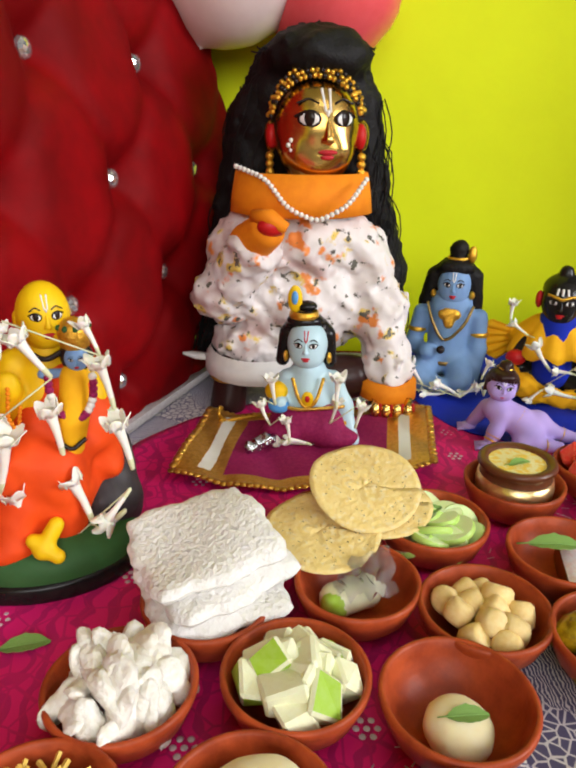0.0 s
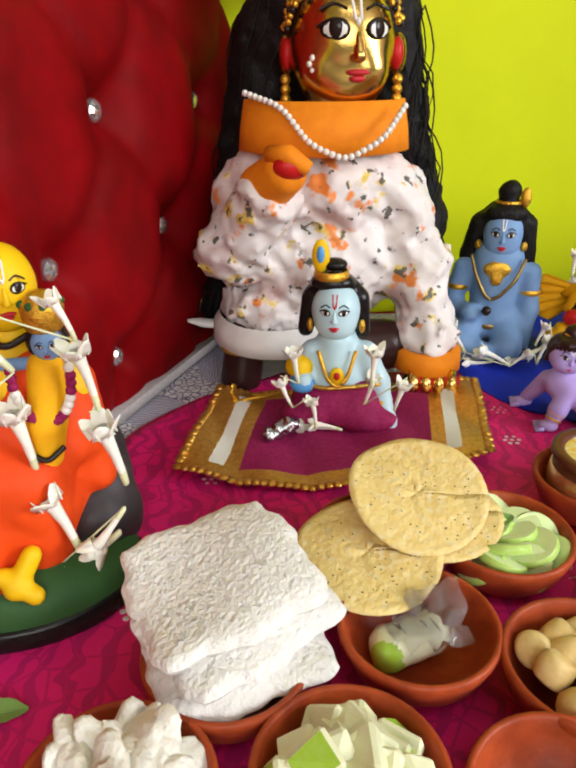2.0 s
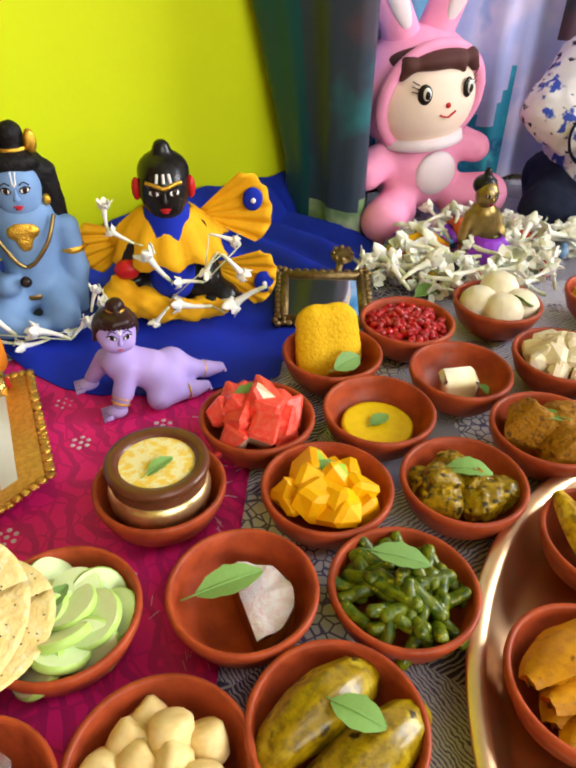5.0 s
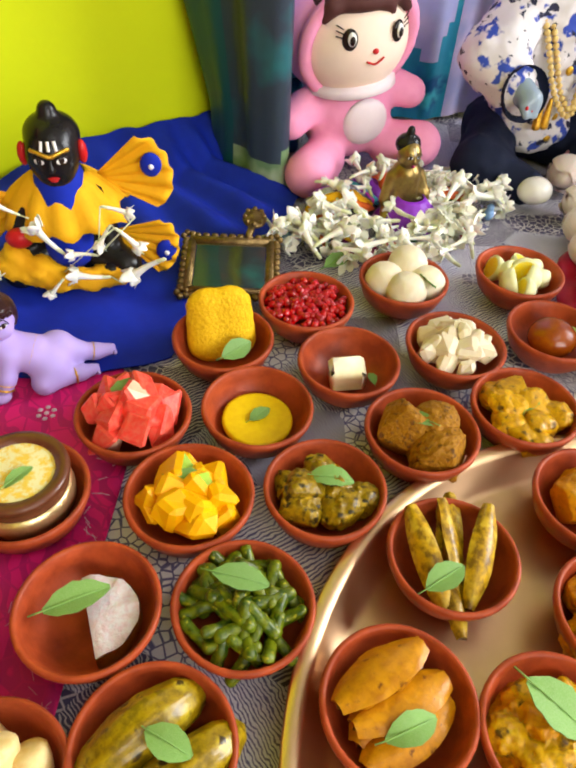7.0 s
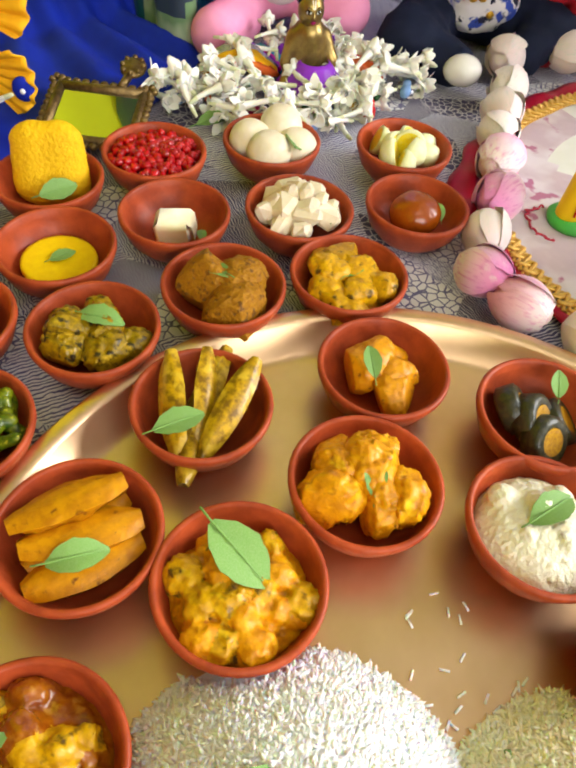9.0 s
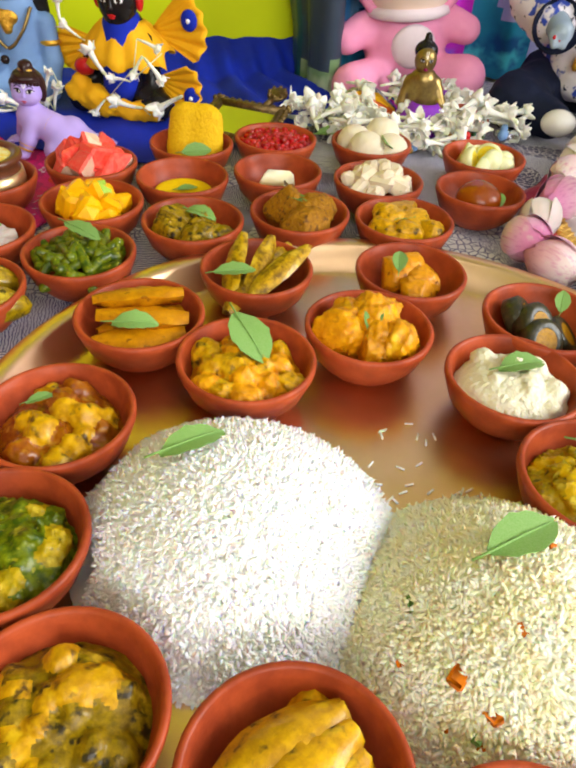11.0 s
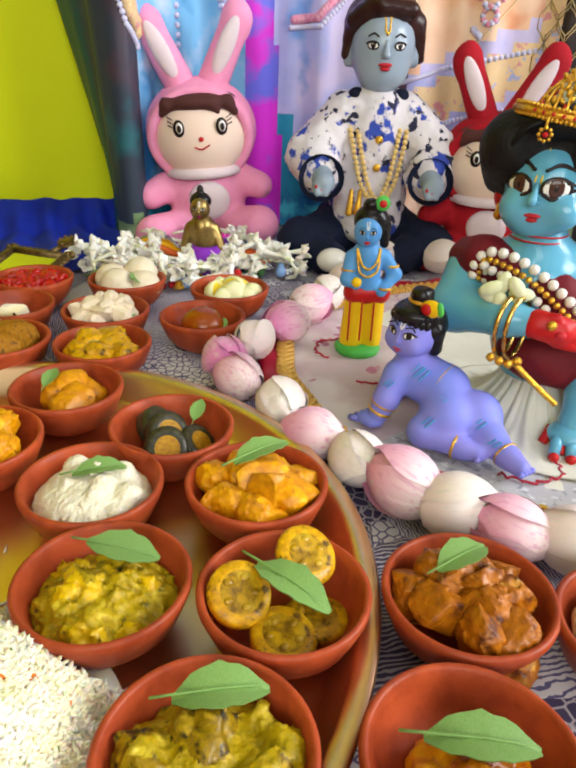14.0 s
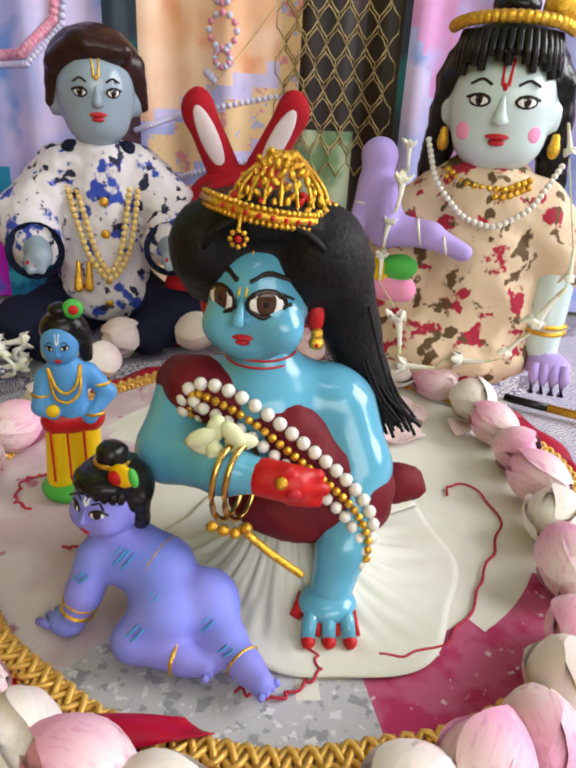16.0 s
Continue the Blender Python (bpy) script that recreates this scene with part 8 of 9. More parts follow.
st = [Shape("f_fries").tube([(-0.018, 0, 0), (-0.006, 0.0015 * k, 0.001), (0.006, -0.001 * k, 0.0), (0.018, 0.001, 0.001)], 0.0016, 0, 4).mesh("potato_straw", False) for k in range(3)]
heap("fries", "potato_straws", "heap of thin golden potato straws in a clay bowl", "snack", "potato_straw", st, 120, 0.027, 0.020, 0.016, tiltmax=15)
rb = [Shape("f_ruby").ball((0, 0, 0), (0.0046, 0.0038, 0.0038), 0, seg=8, ring=6).mesh("pomegranate_seed")]
heap("pomegranate", "pomegranate_seeds", "glossy red pomegranate seeds filling a clay bowl", "fruit", "pomegranate_seed", rb, 190, 0.041, 0.026, 0.011)
sp = [Shape("f_sponge").net([B(0, (0, 0, 0), (0.0215, 0.0215, 0.0195))], 0.003, noise_amp=0.0006, noise_freq=200).mesh("milk_ball")]
tp = tagged(new("milk_sweets"), "four soft white round milk sweets in a clay bowl", "sweet")
tp.matrix_world = at(*BOWLS["rasgulla"], 0.001)
for dx, dy, dz in ((-0.018, 0.010, 0.034), (0.018, 0.016, 0.040), (-0.012, -0.018, 0.036), (0.020, -0.014, 0.031)):
    ob = new("milk_ball", sp[0])
    ob.parent, ob.location = tp, (dx, dy, dz)
single("jamun", Shape("f_jamun").net([B(0, (0, 0, 0.026), (0.024, 0.024, 0.019))], 0.003, noise_amp=0.0005, noise_freq=150), "syrup_ball", "single brown syrup-soaked milk ball in a clay bowl", "sweet")
s = Shape("f_dhokla").net([C(0, (-0.008, 0, 0.020), (-0.008, 0, 0.052), 0.020, 0.018), C(0, (0.012, 0, 0.020), (0.012, 0, 0.052), 0.020, 0.018)], 0.003, 0.008, 0.0008, 300)
s.v = [v * np.array((1.12, 0.68, 1.05)) for v in s.v]
single("dhokla", s, "yellow_cake", "thick spongy yellow steamed cake standing in a clay bowl", "cake", 0, 0.004, 0.004, -18, (-22, 0))
s = Shape("f_tart").lathe([(0, 0.020), (0.022, 0.0205), (0.028, 0.0215), (0.0305, 0.021), (0.031, 0.018), (0.027, 0.008), (0, 0.007)], 0, 40, wobble=0.01)
single("cup", s, "custard_tart", "flat round yellow custard sweet in a clay bowl", "sweet")
single("cube", Shape("f_cream").block((0, 0, 0.020), (0.034, 0.028, 0.025), 0, rot(8, -6, 0), 0.35), "milk_cube", "single cream-coloured milk fudge cube in a clay bowl", "sweet", turn=-30)
hs = Shape("f_brown", "f_silver")
hs.v, pts2 = [], []
arc = [(0.034 * math.cos(a), 0.030 * math.sin(a)) for a in np.linspace(-1.57, 1.57, 18)]
lowv = [(x, y, 0.007) for x, y in arc] + [(x * 1.0, y * 1.0, 0.027) for x, y in arc]
hs.add(lowv, [(i, i + 1, i + 19, i + 18) for i in range(17)] + [(17, 0, 18, 35)], 0)
hs.add([(x * 0.98, y * 0.98, 0.0275 + 0.002 * math.sin(i * 1.7)) for i, (x, y) in enumerate(arc)] + [(0.006, 0, 0.030)], [(i, i + 1, 18) for i in range(17)] + [(17, 0, 18)], 1)
single("halfsweet", hs, "half_sweet", "half-round brown sweet topped with silver leaf in a clay bowl", "sweet", -0.002, -0.002, 0, -12)
pot = tagged(new("pudding_pot"), "dark clay pot with gold band and yellow milk pudding", "pot")
pot.matrix_world = at(*BOWLS["saucer"], 0.0075)
part("body", Shape("f_pot").lathe([(0, 0), (0.022, 0.0), (0.032, 0.010), (0.0355, 0.020), (0.036, 0.029), (0.0345, 0.038), (0.032, 0.042), (0.034, 0.046), (0.0375, 0.050), (0.0370, 0.054), (0.033, 0.055), (0.0275, 0.053), (0.026, 0.049)], 0, 44), pot)
part("band", Shape("f_foil").lathe([(0.0352, 0.0185), (0.0364, 0.020), (0.0374, 0.029), (0.0358, 0.038), (0.0345, 0.0385)], 0, 44), pot, "gold foil band")
part("pudding", Shape("f_milk").lathe([(0.0275, 0.0515), (0.015, 0.052), (0, 0.0525)], 0, 44), pot, "yellow milk pudding")
s = Shape("f_guava", "f_skin").net([C(0, (-0.012, 0, 0.017), (0.012, 0.004, 0.020), 0.013, 0.012), B(1, (-0.014, -0.008, 0.016), (0.010, 0.007, 0.012))], 0.0028, 0.004, 0.001, 140)
single("packet", s, "cut_apple", "cut pale apple piece in a clay bowl", "fruit", -0.004, 0.0)
rows = [[(0.022 * (i / 9 - 0.5) * 2 + 0.003 * math.sin(j * 1.7), 0.018 * (j / 7 - 0.5) * 2 + 0.003 * math.sin(i * 1.9), 0.036 + 0.006 * math.sin(i * 2.3 + j) * math.cos(j * 1.9) + 0.02 * (i / 9) * (j / 7)) for j in range(8)] for i in range(10)]
single("packet", Shape("f_plastic").sheet(rows, 0), "clear_wrapper", "crumpled clear plastic wrapper on the cut apple", "wrapper", 0.006, 0.004, -0.004)
single("cheese", Shape("f_cream").net([B(0, (0, 0, 0.024), (0.037, 0.037, 0.022))], 0.003, noise_amp=0.0016, noise_freq=110), "fresh_cheese", "cream-white fresh cheese mound in a clay bowl", "cheese")
single("dumpling", Shape("f_cream").net([B(0, (0, 0, 0.019), (0.0215, 0.023, 0.014))], 0.0028, noise_amp=0.0006, noise_freq=120), "milk_dumpling", "smooth cream-coloured oval milk dumpling in a clay bowl", "sweet", 0.0, -0.008)
single("cream", Shape("f_cream").net([B(0, (0, 0, 0.024), (0.036, 0.036, 0.020)), B(0, (0.008, 0.012, 0.036), (0.022, 0.018, 0.010))], 0.003, 0.012, 0.0008, 90), "wheat_pudding", "smooth mound of cream-coloured pudding in a clay bowl", "pudding")
heap("kofta", "fried_balls", "rough golden-brown fried balls in a clay bowl", "snack", "fried_ball", [lump("f_kofta", 0.028, i, 0.09, 3.0, 0.14, 1) for i in range(2)], 3, 0.024, 0.020, 0.014)
heap("yellow", "turmeric_slices", "turmeric-yellow fried vegetable slices in a clay bowl", "vegetable", "vegetable_slice", [lump("f_turmeric", 0.020, 5 + i, 0.10, 1.0, 0.15, 2) for i in range(3)], 8, 0.029, 0.017, 0.015, flat=True)
heap("fritter", "spiced_pieces", "dark turmeric-spiced vegetable pieces in a clay bowl", "vegetable", "vegetable_piece", [lump("f_olive", 0.018, 8 + i, 0.12, 1.2, 0.15, 2, "f_turmeric") for i in range(3)], 7, 0.030, 0.016, 0.015, flat=True)
ok = [Shape("f_okra").net([C(0, (-0.011, 0, 0), (0.011, 0.002 * k, 0.001), 0.0048, 0.0042)], 0.0018, noise_amp=0.0008, noise_freq=300).mesh("okra_piece") for k in range(3)]
heap("okra", "okra_pieces", "chopped spiced green okra piled in a clay bowl", "vegetable", "okra_piece", ok, 46, 0.036, 0.018, 0.020, tiltmax=40)


def gourd(mat_, L, r, seed):
    s = Shape(mat_)
    s.lathe([(0, -L), (r * 0.35, -L * 0.95), (r * 0.75, -L * 0.7), (r, -L * 0.25), (r * 1.02, L * 0.15), (r * 0.8, L * 0.65), (r * 0.4, L * 0.93), (0, L)], 0, 30)
    v = s.v[0]
    a = np.arctan2(v[:, 1], v[:, 0])
    v[:, :2] *= (1 + 0.05 * np.cos(9 * a + seed))[:, None]
    v[:, 0] += 0.010 * (v[:, 2] / L) ** 2
    s.v[0] = v @ rot(0, 90, 0).T
    return s.mesh("gourd")


def laid(key, name, label, category, piece, items, lift=0.0):
    x, y = BOWLS[key]
    top = tagged(new(name), label, category)
    top.matrix_world = at(x, y, 0.001 + lift)
    for me, dx, dy, z, rz, rx, ry in items:
        ob = new(piece, me)
        ob.parent = top
        ob.matrix_local = pose(dx, dy, z, rx, ry, rz)
    return top


gm = gourd("f_gourd", 0.046, 0.0165, 1)
laid("gourd", "roasted_gourds", "two whole roasted striped pointed gourds in a clay bowl", "vegetable", "gourd", [(gm, 0.0, 0.014, 0.034, 8, 0, 4), (gm, 0.006, -0.020, 0.031, 2, 30, -4)])


def long_slice(mat_, L, w, t, seed, bend=0.004):
    rnd = random.Random(seed)
    rows = []
    for i in range(12):
        u = i / 11
        half = w * math.sin(math.pi * (0.06 + 0.86 * u)) ** 0.6
        rows.append([(L * (u - 0.5) * 2, half * (j / 3 - 1), bend * math.sin(math.pi * u) - t * 0.7 * (1 - (j / 3 - 1) ** 2) * (-1) + 0.0008 * math.sin(5 * i + 3 * j + seed)) for j in range(7)])
    return Shape(mat_).sheet(rows, 0, t).mesh("long_slice")


ls = [long_slice("f_brinjal", 0.040, 0.010, 0.006, k) for k in range(3)]
laid("brinjal", "fried_long_slices", "long fried aubergine slices leaning in a clay bowl", "vegetable", "long_slice",
     [(ls[0], 0.016, -0.010, 0.036, 38, 15, -14), (ls[1], -0.016, 0.008, 0.034, 72, -25, -16), (ls[2], 0.002, 0.004, 0.032, 62, 40, -18), (ls[1], 0.010, 0.012, 0.028, 48, -10, -8), (ls[0], -0.012, -0.012, 0.022, 60, 10, 4)])
sl = [long_slice("f_slab", 0.034, 0.017, 0.008, 10 + k, 0.003) for k in range(3)]
laid("slab", "fried_slabs", "orange battered fried slabs in a clay bowl", "snack", "fried_slab", [(sl[0], 0.0, 0.018, 0.040, 2, -24, 0), (sl[1], 0.002, 0.0, 0.034, -6, -12, 3), (sl[2], -0.002, -0.014, 0.026, 4, -4, 0), (sl[1], 0.0, 0.008, 0.024, 20, 0, 0)])
laid("potato", "spiced_potato_slices", "long yellow spiced potato slices in a clay bowl", "vegetable", "potato_slice", [(long_slice("f_turmeric", 0.034, 0.014, 0.009, 20 + k, 0.006), -0.004 + 0.004 * k, 0.014 - 0.014 * k, 0.032 - 0.002 * abs(k - 1), 20 + 9 * k, 14 * (k - 1), 0) for k in range(3)] + [(long_slice("f_turmeric", 0.026, 0.014, 0.009, 25), 0.01, 0.016, 0.022, 70, 0, 0)])
heap("bean", "bean_fritters", "golden-brown lobed fritters in a clay bowl", "snack", "fritter", [lump("f_slab", 0.021, 50 + i, 0.08, 1.0, 0.14, 3) for i in range(2)], 4, 0.020, 0.018, 0.012, flat=True)
rl = [Shape("f_black", "f_roll").lathe([(0, 0.0075), (0.010, 0.008)], 1, 24).lathe([(0.010, 0.008), (0.014, 0.0085), (0.0175, 0.006), (0.0178, -0.006), (0.014, -0.0085), (0, -0.008)], 0, 24, wobble=0.02).mesh("leaf_roll_slice")]
laid("dark", "leaf_roll_slices", "dark leaf roll slices with golden filling in a clay bowl", "snack", "leaf_roll_slice", [(rl[0], -0.006, -0.012, 0.024, 0, 50, 10), (rl[0], -0.004, 0.004, 0.028, 20, 48, 6), (rl[0], -0.010, 0.018, 0.026, 60, 52, 0), (rl[0], 0.018, -0.002, 0.018, 0, 20, 40)])
heap("pakora", "golden_fritters", "lumpy golden cauliflower fritters in a clay bowl", "snack", "fritter", [lump("f_pakora", 0.021, 60 + i, 0.14, 1.1, 0.13, 4) for i in range(4)], 7, 0.026, 0.022, 0.018)
heap("paneer", "golden_fritters", "glossy yellow-orange fritters filling a clay bowl", "snack", "fritter", [lump("f_pakora", 0.018, 70 + i, 0.10, 1.0, 0.14, 3) for i in range(3)], 10, 0.032, 0.020, 0.018)
mash("veg", "yellow_vegetable_mash", "lumpy bright yellow vegetable mash in a clay bowl", "vegetable", "f_pakora", 0.041, 0.038, 0.004, 150, 3, 22, "f_turmeric", (0.007, 0.013))
mash("curd", "curd_rice", "white curd rice heaped in a clay bowl", "rice", "f_curd", 0.042, 0.043, 0.0016, 320, 4, 10, None, (0.005, 0.010))
mash("red", "red_curry", "glossy dark red-brown vegetable curry in a clay bowl", "curry", "f_curry", 0.041, 0.034, 0.003, 130, 5, 16, "f_turmeric")
mash("green", "green_vegetable_mash", "yellow-green spiced greens in a clay bowl", "vegetable", "f_okra", 0.041, 0.038, 0.004, 190, 6, 26, "f_mush", (0.004, 0.010))
mash("chick", "chickpea_curry", "brown chickpea and potato curry in a clay bowl", "curry", "f_olive", 0.041, 0.034, 0.002, 120, 7, 34, "f_turmeric", (0.005, 0.009))
mash("dal", "lentil_mash", "thick yellow lentil mash in a clay bowl", "curry", "f_dal", 0.042, 0.036, 0.002, 140, 8, 30, None, (0.005, 0.009))
mash("black", "dark_gravy", "glossy black-brown gravy with lumps in a clay bowl", "curry", "f_gravy", 0.041, 0.028, 0.0008, 80, 9, 8, "f_jamun", (0.007, 0.013))
mash("khichdi", "yellow_vegetable_mash", "chopped yellow vegetable mash heaped in a clay bowl", "vegetable", "f_mush", 0.041, 0.036, 0.004, 230, 10, 34, "f_dal", (0.004, 0.008))
mash("mash", "green_vegetable_mash", "pale olive vegetable mash in a clay bowl", "vegetable", "f_mush", 0.040, 0.036, 0.004, 130, 11, 14, "f_olive", (0.008, 0.014))
mash("orange", "orange_curry", "small orange spiced serving in a clay bowl", "curry", "f_slab", 0.026, 0.034, 0.003, 130, 12, 10, "f_curry", (0.006, 0.010))
rd = [Shape("f_turmeric", "f_brinjal").lathe([(0, 0.004), (0.005, 0.0046), (0.012, 0.004)], 1, 24).lathe([(0.012, 0.004), (0.0175, 0.0038), (0.0188, 0.001), (0.0182, -0.0035), (0, -0.004)], 0, 24, wobble=0.015)]
for i in range(5):
    rd[0].ball((0.0085 * math.cos(i * 1.26), 0.0085 * math.sin(i * 1.26), 0.0042), (0.0032, 0.0024, 0.0012), 1, seg=8, ring=5)
rdm = rd[0].mesh("aubergine_round")
laid("round", "fried_aubergine_rounds", "round fried aubergine slices in a clay bowl", "vegetable", "aubergine_round", [(rdm, 0.018, 0.022, 0.040, 20, 26, 6), (rdm, -0.024, 0.006, 0.034, 0, 30, 12), (rdm, -0.004, -0.016, 0.020, 40, 10, 0), (rdm, 0.018, -0.004, 0.016, 80, 0, 8)])
heap("fried", "brown_fritters", "dark brown crusty fritters in a clay bowl", "snack", "fritter", [lump("f_fried", 0.017, 90 + i, 0.12, 1.2, 0.14, 3) for i in range(4)], 11, 0.031, 0.019, 0.020)
heap("onion", "onion_pieces", "pink onion petals in a clay bowl", "vegetable", "onion_piece", [piece_block("f_onion", "f_onion", 0.024, 0.020, 0.008, 95 + i, 0.2, 0.5) for i in range(3)], 9, 0.030, 0.020, 0.014)

# stacked rice crackers on their bowl
x, y = BOWLS["crackers"]
top = tagged(new("rice_crackers"), "stack of square white puffed rice crackers on a clay bowl", "snack")
top.matrix_world = at(x, y, 0.0)
for k, (dx, dy, z, rz, rx, ry) in enumerate(((-0.006, 0.030, 0.066, 28, 5, -5), (0.002, 0.022, 0.054, 38, 6, -4), (0.002, 0.012, 0.042, 22, 8, -2))):
    cr = Shape("f_cracker")
    for side in (1, -1):
        rows = []
        for i in range(41):
            row = []
            for j in range(41):
                u, v = i / 20 - 1, j / 20 - 1
                e, an = max(abs(u), abs(v)), math.atan2(v, u)
                f = (0.053 + 0.0020 * math.sin(7 * an + k) + 0.0008 * math.sin(19 * an)) * (1 - 0.10 * (u * u * v * v))
                row.append((u * f, v * f * 0.94, side * 0.0075 * math.sqrt(max(0.0, 1 - e ** 7)) + 0.005 * math.sin(u * 2.2 + k) * math.cos(v * 1.8) + side * 0.0015 * math.sin(i * 2.4 + 0.8 * math.sin(j)) * math.sin(j * 2.4 + 0.7 * math.sin(i)) * (1 - e ** 6)))
            rows.append(row if side > 0 else row[::-1])
        cr.sheet(rows, 0)
    ob = part("rice_cracker", cr, top)
    ob.matrix_local = pose(dx, dy, z, rx, ry, rz)

# two papads lying over their bowl
x, y = BOWLS["papad"]
for k, (dx, dy, z, rx, ry, r) in enumerate(((-0.012, -0.028, 0.044, 8, -2, 0.050), (0.026, 0.012, 0.062, 16, 5, 0.050), (0.040, 0.010, 0.050, 10, 8, 0.047))):
    s = Shape("f_papad", "f_speck")
    rows = []
    for i in range(41):
        a = 2 * math.pi * i / 40
        rows.append([(r * u * (1 + 0.02 * math.sin(3 * a + k)) * math.cos(a), r * u * (1 + 0.02 * math.sin(3 * a + k)) * math.sin(a), 0.003 * u * u * math.sin(2 * a + k) + 0.0008 * math.sin(9 * u + 3 * math.sin(2 * a)) + (0.016 * max(0.0, u * math.sin(a + 0.5) - 0.55) if k == 1 else 0)) for u in np.linspace(0, 1, 12)])
    s.sheet(rows, 0, 0.0012)
    for _ in range(60):
        a, u = random.uniform(0, 6.3), math.sqrt(random.random()) * 0.92
        s.ball((r * u * math.cos(a), r * u * math.sin(a), 0.003 * u * u * math.sin(2 * a + k) + 0.0008 * math.sin(9 * u + 3 * math.sin(2 * a)) + (0.016 * max(0.0, u * math.sin(a + 0.5) - 0.55) if k == 1 else 0) + 0.0003), (0.0010, 0.0008, 0.0013), 1, seg=5, ring=4)
    s.thing("papad", "thin round pale yellow papad flecked with black pepper", "papad", "papads on the bowl", m=pose(x + dx, y + dy, z, rx, ry, 0))

# rice mounds


def rice_mound(cx, cy, R, H, n, material, name, label, seed, extras=()):
    rnd = random.Random(seed)
    s = Shape(material, "f_carrot", "leaf")
    sq = lambda q: H * (1 - q ** 2.0) ** 1.05 if q < 1 else 0.0
    near = [(bx - cx, by - cy) for bx, by in BOWLS.values() if math.hypot(bx - cx, by - cy) < R + 0.05]
    clear = lambda x, y: all(math.hypot(x - bx, y - by) > 0.0485 for bx, by in near)
    rows = []
    for i in range(49):
        a = 2 * math.pi * i / 48
        rows.append([(R * u * math.cos(a), R * u * math.sin(a), sq(u) if clear(R * u * math.cos(a), R * u * math.sin(a)) else min(sq(u), 0.004)) for u in np.linspace(0, 0.995, 20)])
    s.sheet(rows, 0)
    L, w = 0.0048, 0.0012
    vs, fs = [], []
    for k in range(n):
        a, q = rnd.uniform(0, 6.2832), math.sqrt(rnd.random()) * 1.03
        if not clear(R * q * math.cos(a), R * q * math.sin(a)):
            continue
        c = np.array((R * q * math.cos(a), R * q * math.sin(a), sq(min(q, 0.999)) + rnd.uniform(-0.0008, 0.0016)))
        d = np.array((rnd.gauss(0, 1), rnd.gauss(0, 1), rnd.gauss(0, 0.50) - 0.5 * min(q, 1.0)))
        d /= np.linalg.norm(d)
        e = np.cross(d, (0.3, 0.2, 0.93))
        e /= np.linalg.norm(e)
        f = np.cross(d, e)
        l = L * rnd.uniform(0.8, 1.25)
        b0 = len(vs)
        vs += [c - d * l, c - d * l * 0.5 + e * w, c - d * l * 0.5 + f * w, c - d * l * 0.5 - e * w, c - d * l * 0.5 - f * w, c + d * l * 0.5 + e * w, c + d * l * 0.5 + f * w, c + d * l * 0.5 - e * w, c + d * l * 0.5 - f * w, c + d * l]
        for j in range(4):
            j2 = (j + 1) % 4
            fs += [(b0, b0 + 1 + j2, b0 + 1 + j), (b0 + 1 + j, b0 + 1 + j2, b0 + 5 + j2, b0 + 5 + j), (b0 + 5 + j, b0 + 5 + j2, b0 + 9)]
    s.add(vs, fs, 0)
    for dx, dy, m_, r in extras:
        q = math.hypot(dx, dy) / R
        if not clear(dx, dy):
            continue
        s.block((dx, dy, sq(q) + 0.001), (r * 1.7, r, r * 0.6), m_, rot(rnd.uniform(-30, 30), rnd.uniform(-30, 30), rnd.uniform(0, 180)), 0.5)
    return s.thing(name, label, "rice", m=at(cx, cy, 0.003))


rice_mound(0.410, 0.108, 0.094, 0.058, 19000, "f_rice", "white_rice", "mound of steamed white rice on the brass plate", 1)
rnd = random.Random(5)
ex = [(-0.050, -0.026, 1, 0.008), (-0.042, -0.044, 1, 0.006), (0.050, 0.008, 1, 0.005), (0.020, -0.006, 2, 0.006), (-0.058, 0.012, 2, 0.005)]
for _ in range(30):
    a, q = rnd.uniform(0, 6.3), 0.08 * math.sqrt(rnd.random())
    ex.append((q * math.cos(a), q * math.sin(a), 1 if rnd.random() < 0.5 else 2, rnd.uniform(0.002, 0.0045)))
rice_mound(0.545, 0.018, 0.092, 0.058, 18000, "f_pulao", "vegetable_rice", "mound of yellow vegetable rice with carrot bits on the plate", 2, ex)
gr = Shape("f_rice")
for _ in range(26):
    a, b_ = random.uniform(0.50, 0.57), random.uniform(0.10, 0.19)
    d = random.uniform(0, 6.3)
    gr.tube([(a, b_, 0.0032), (a + 0.006 * math.cos(d), b_ + 0.006 * math.sin(d), 0.0032)], 0.0008, 0, 5)
tagged(gr.thing("rice_grains"), "loose rice grains scattered on the brass plate", "rice", kind="stuff")

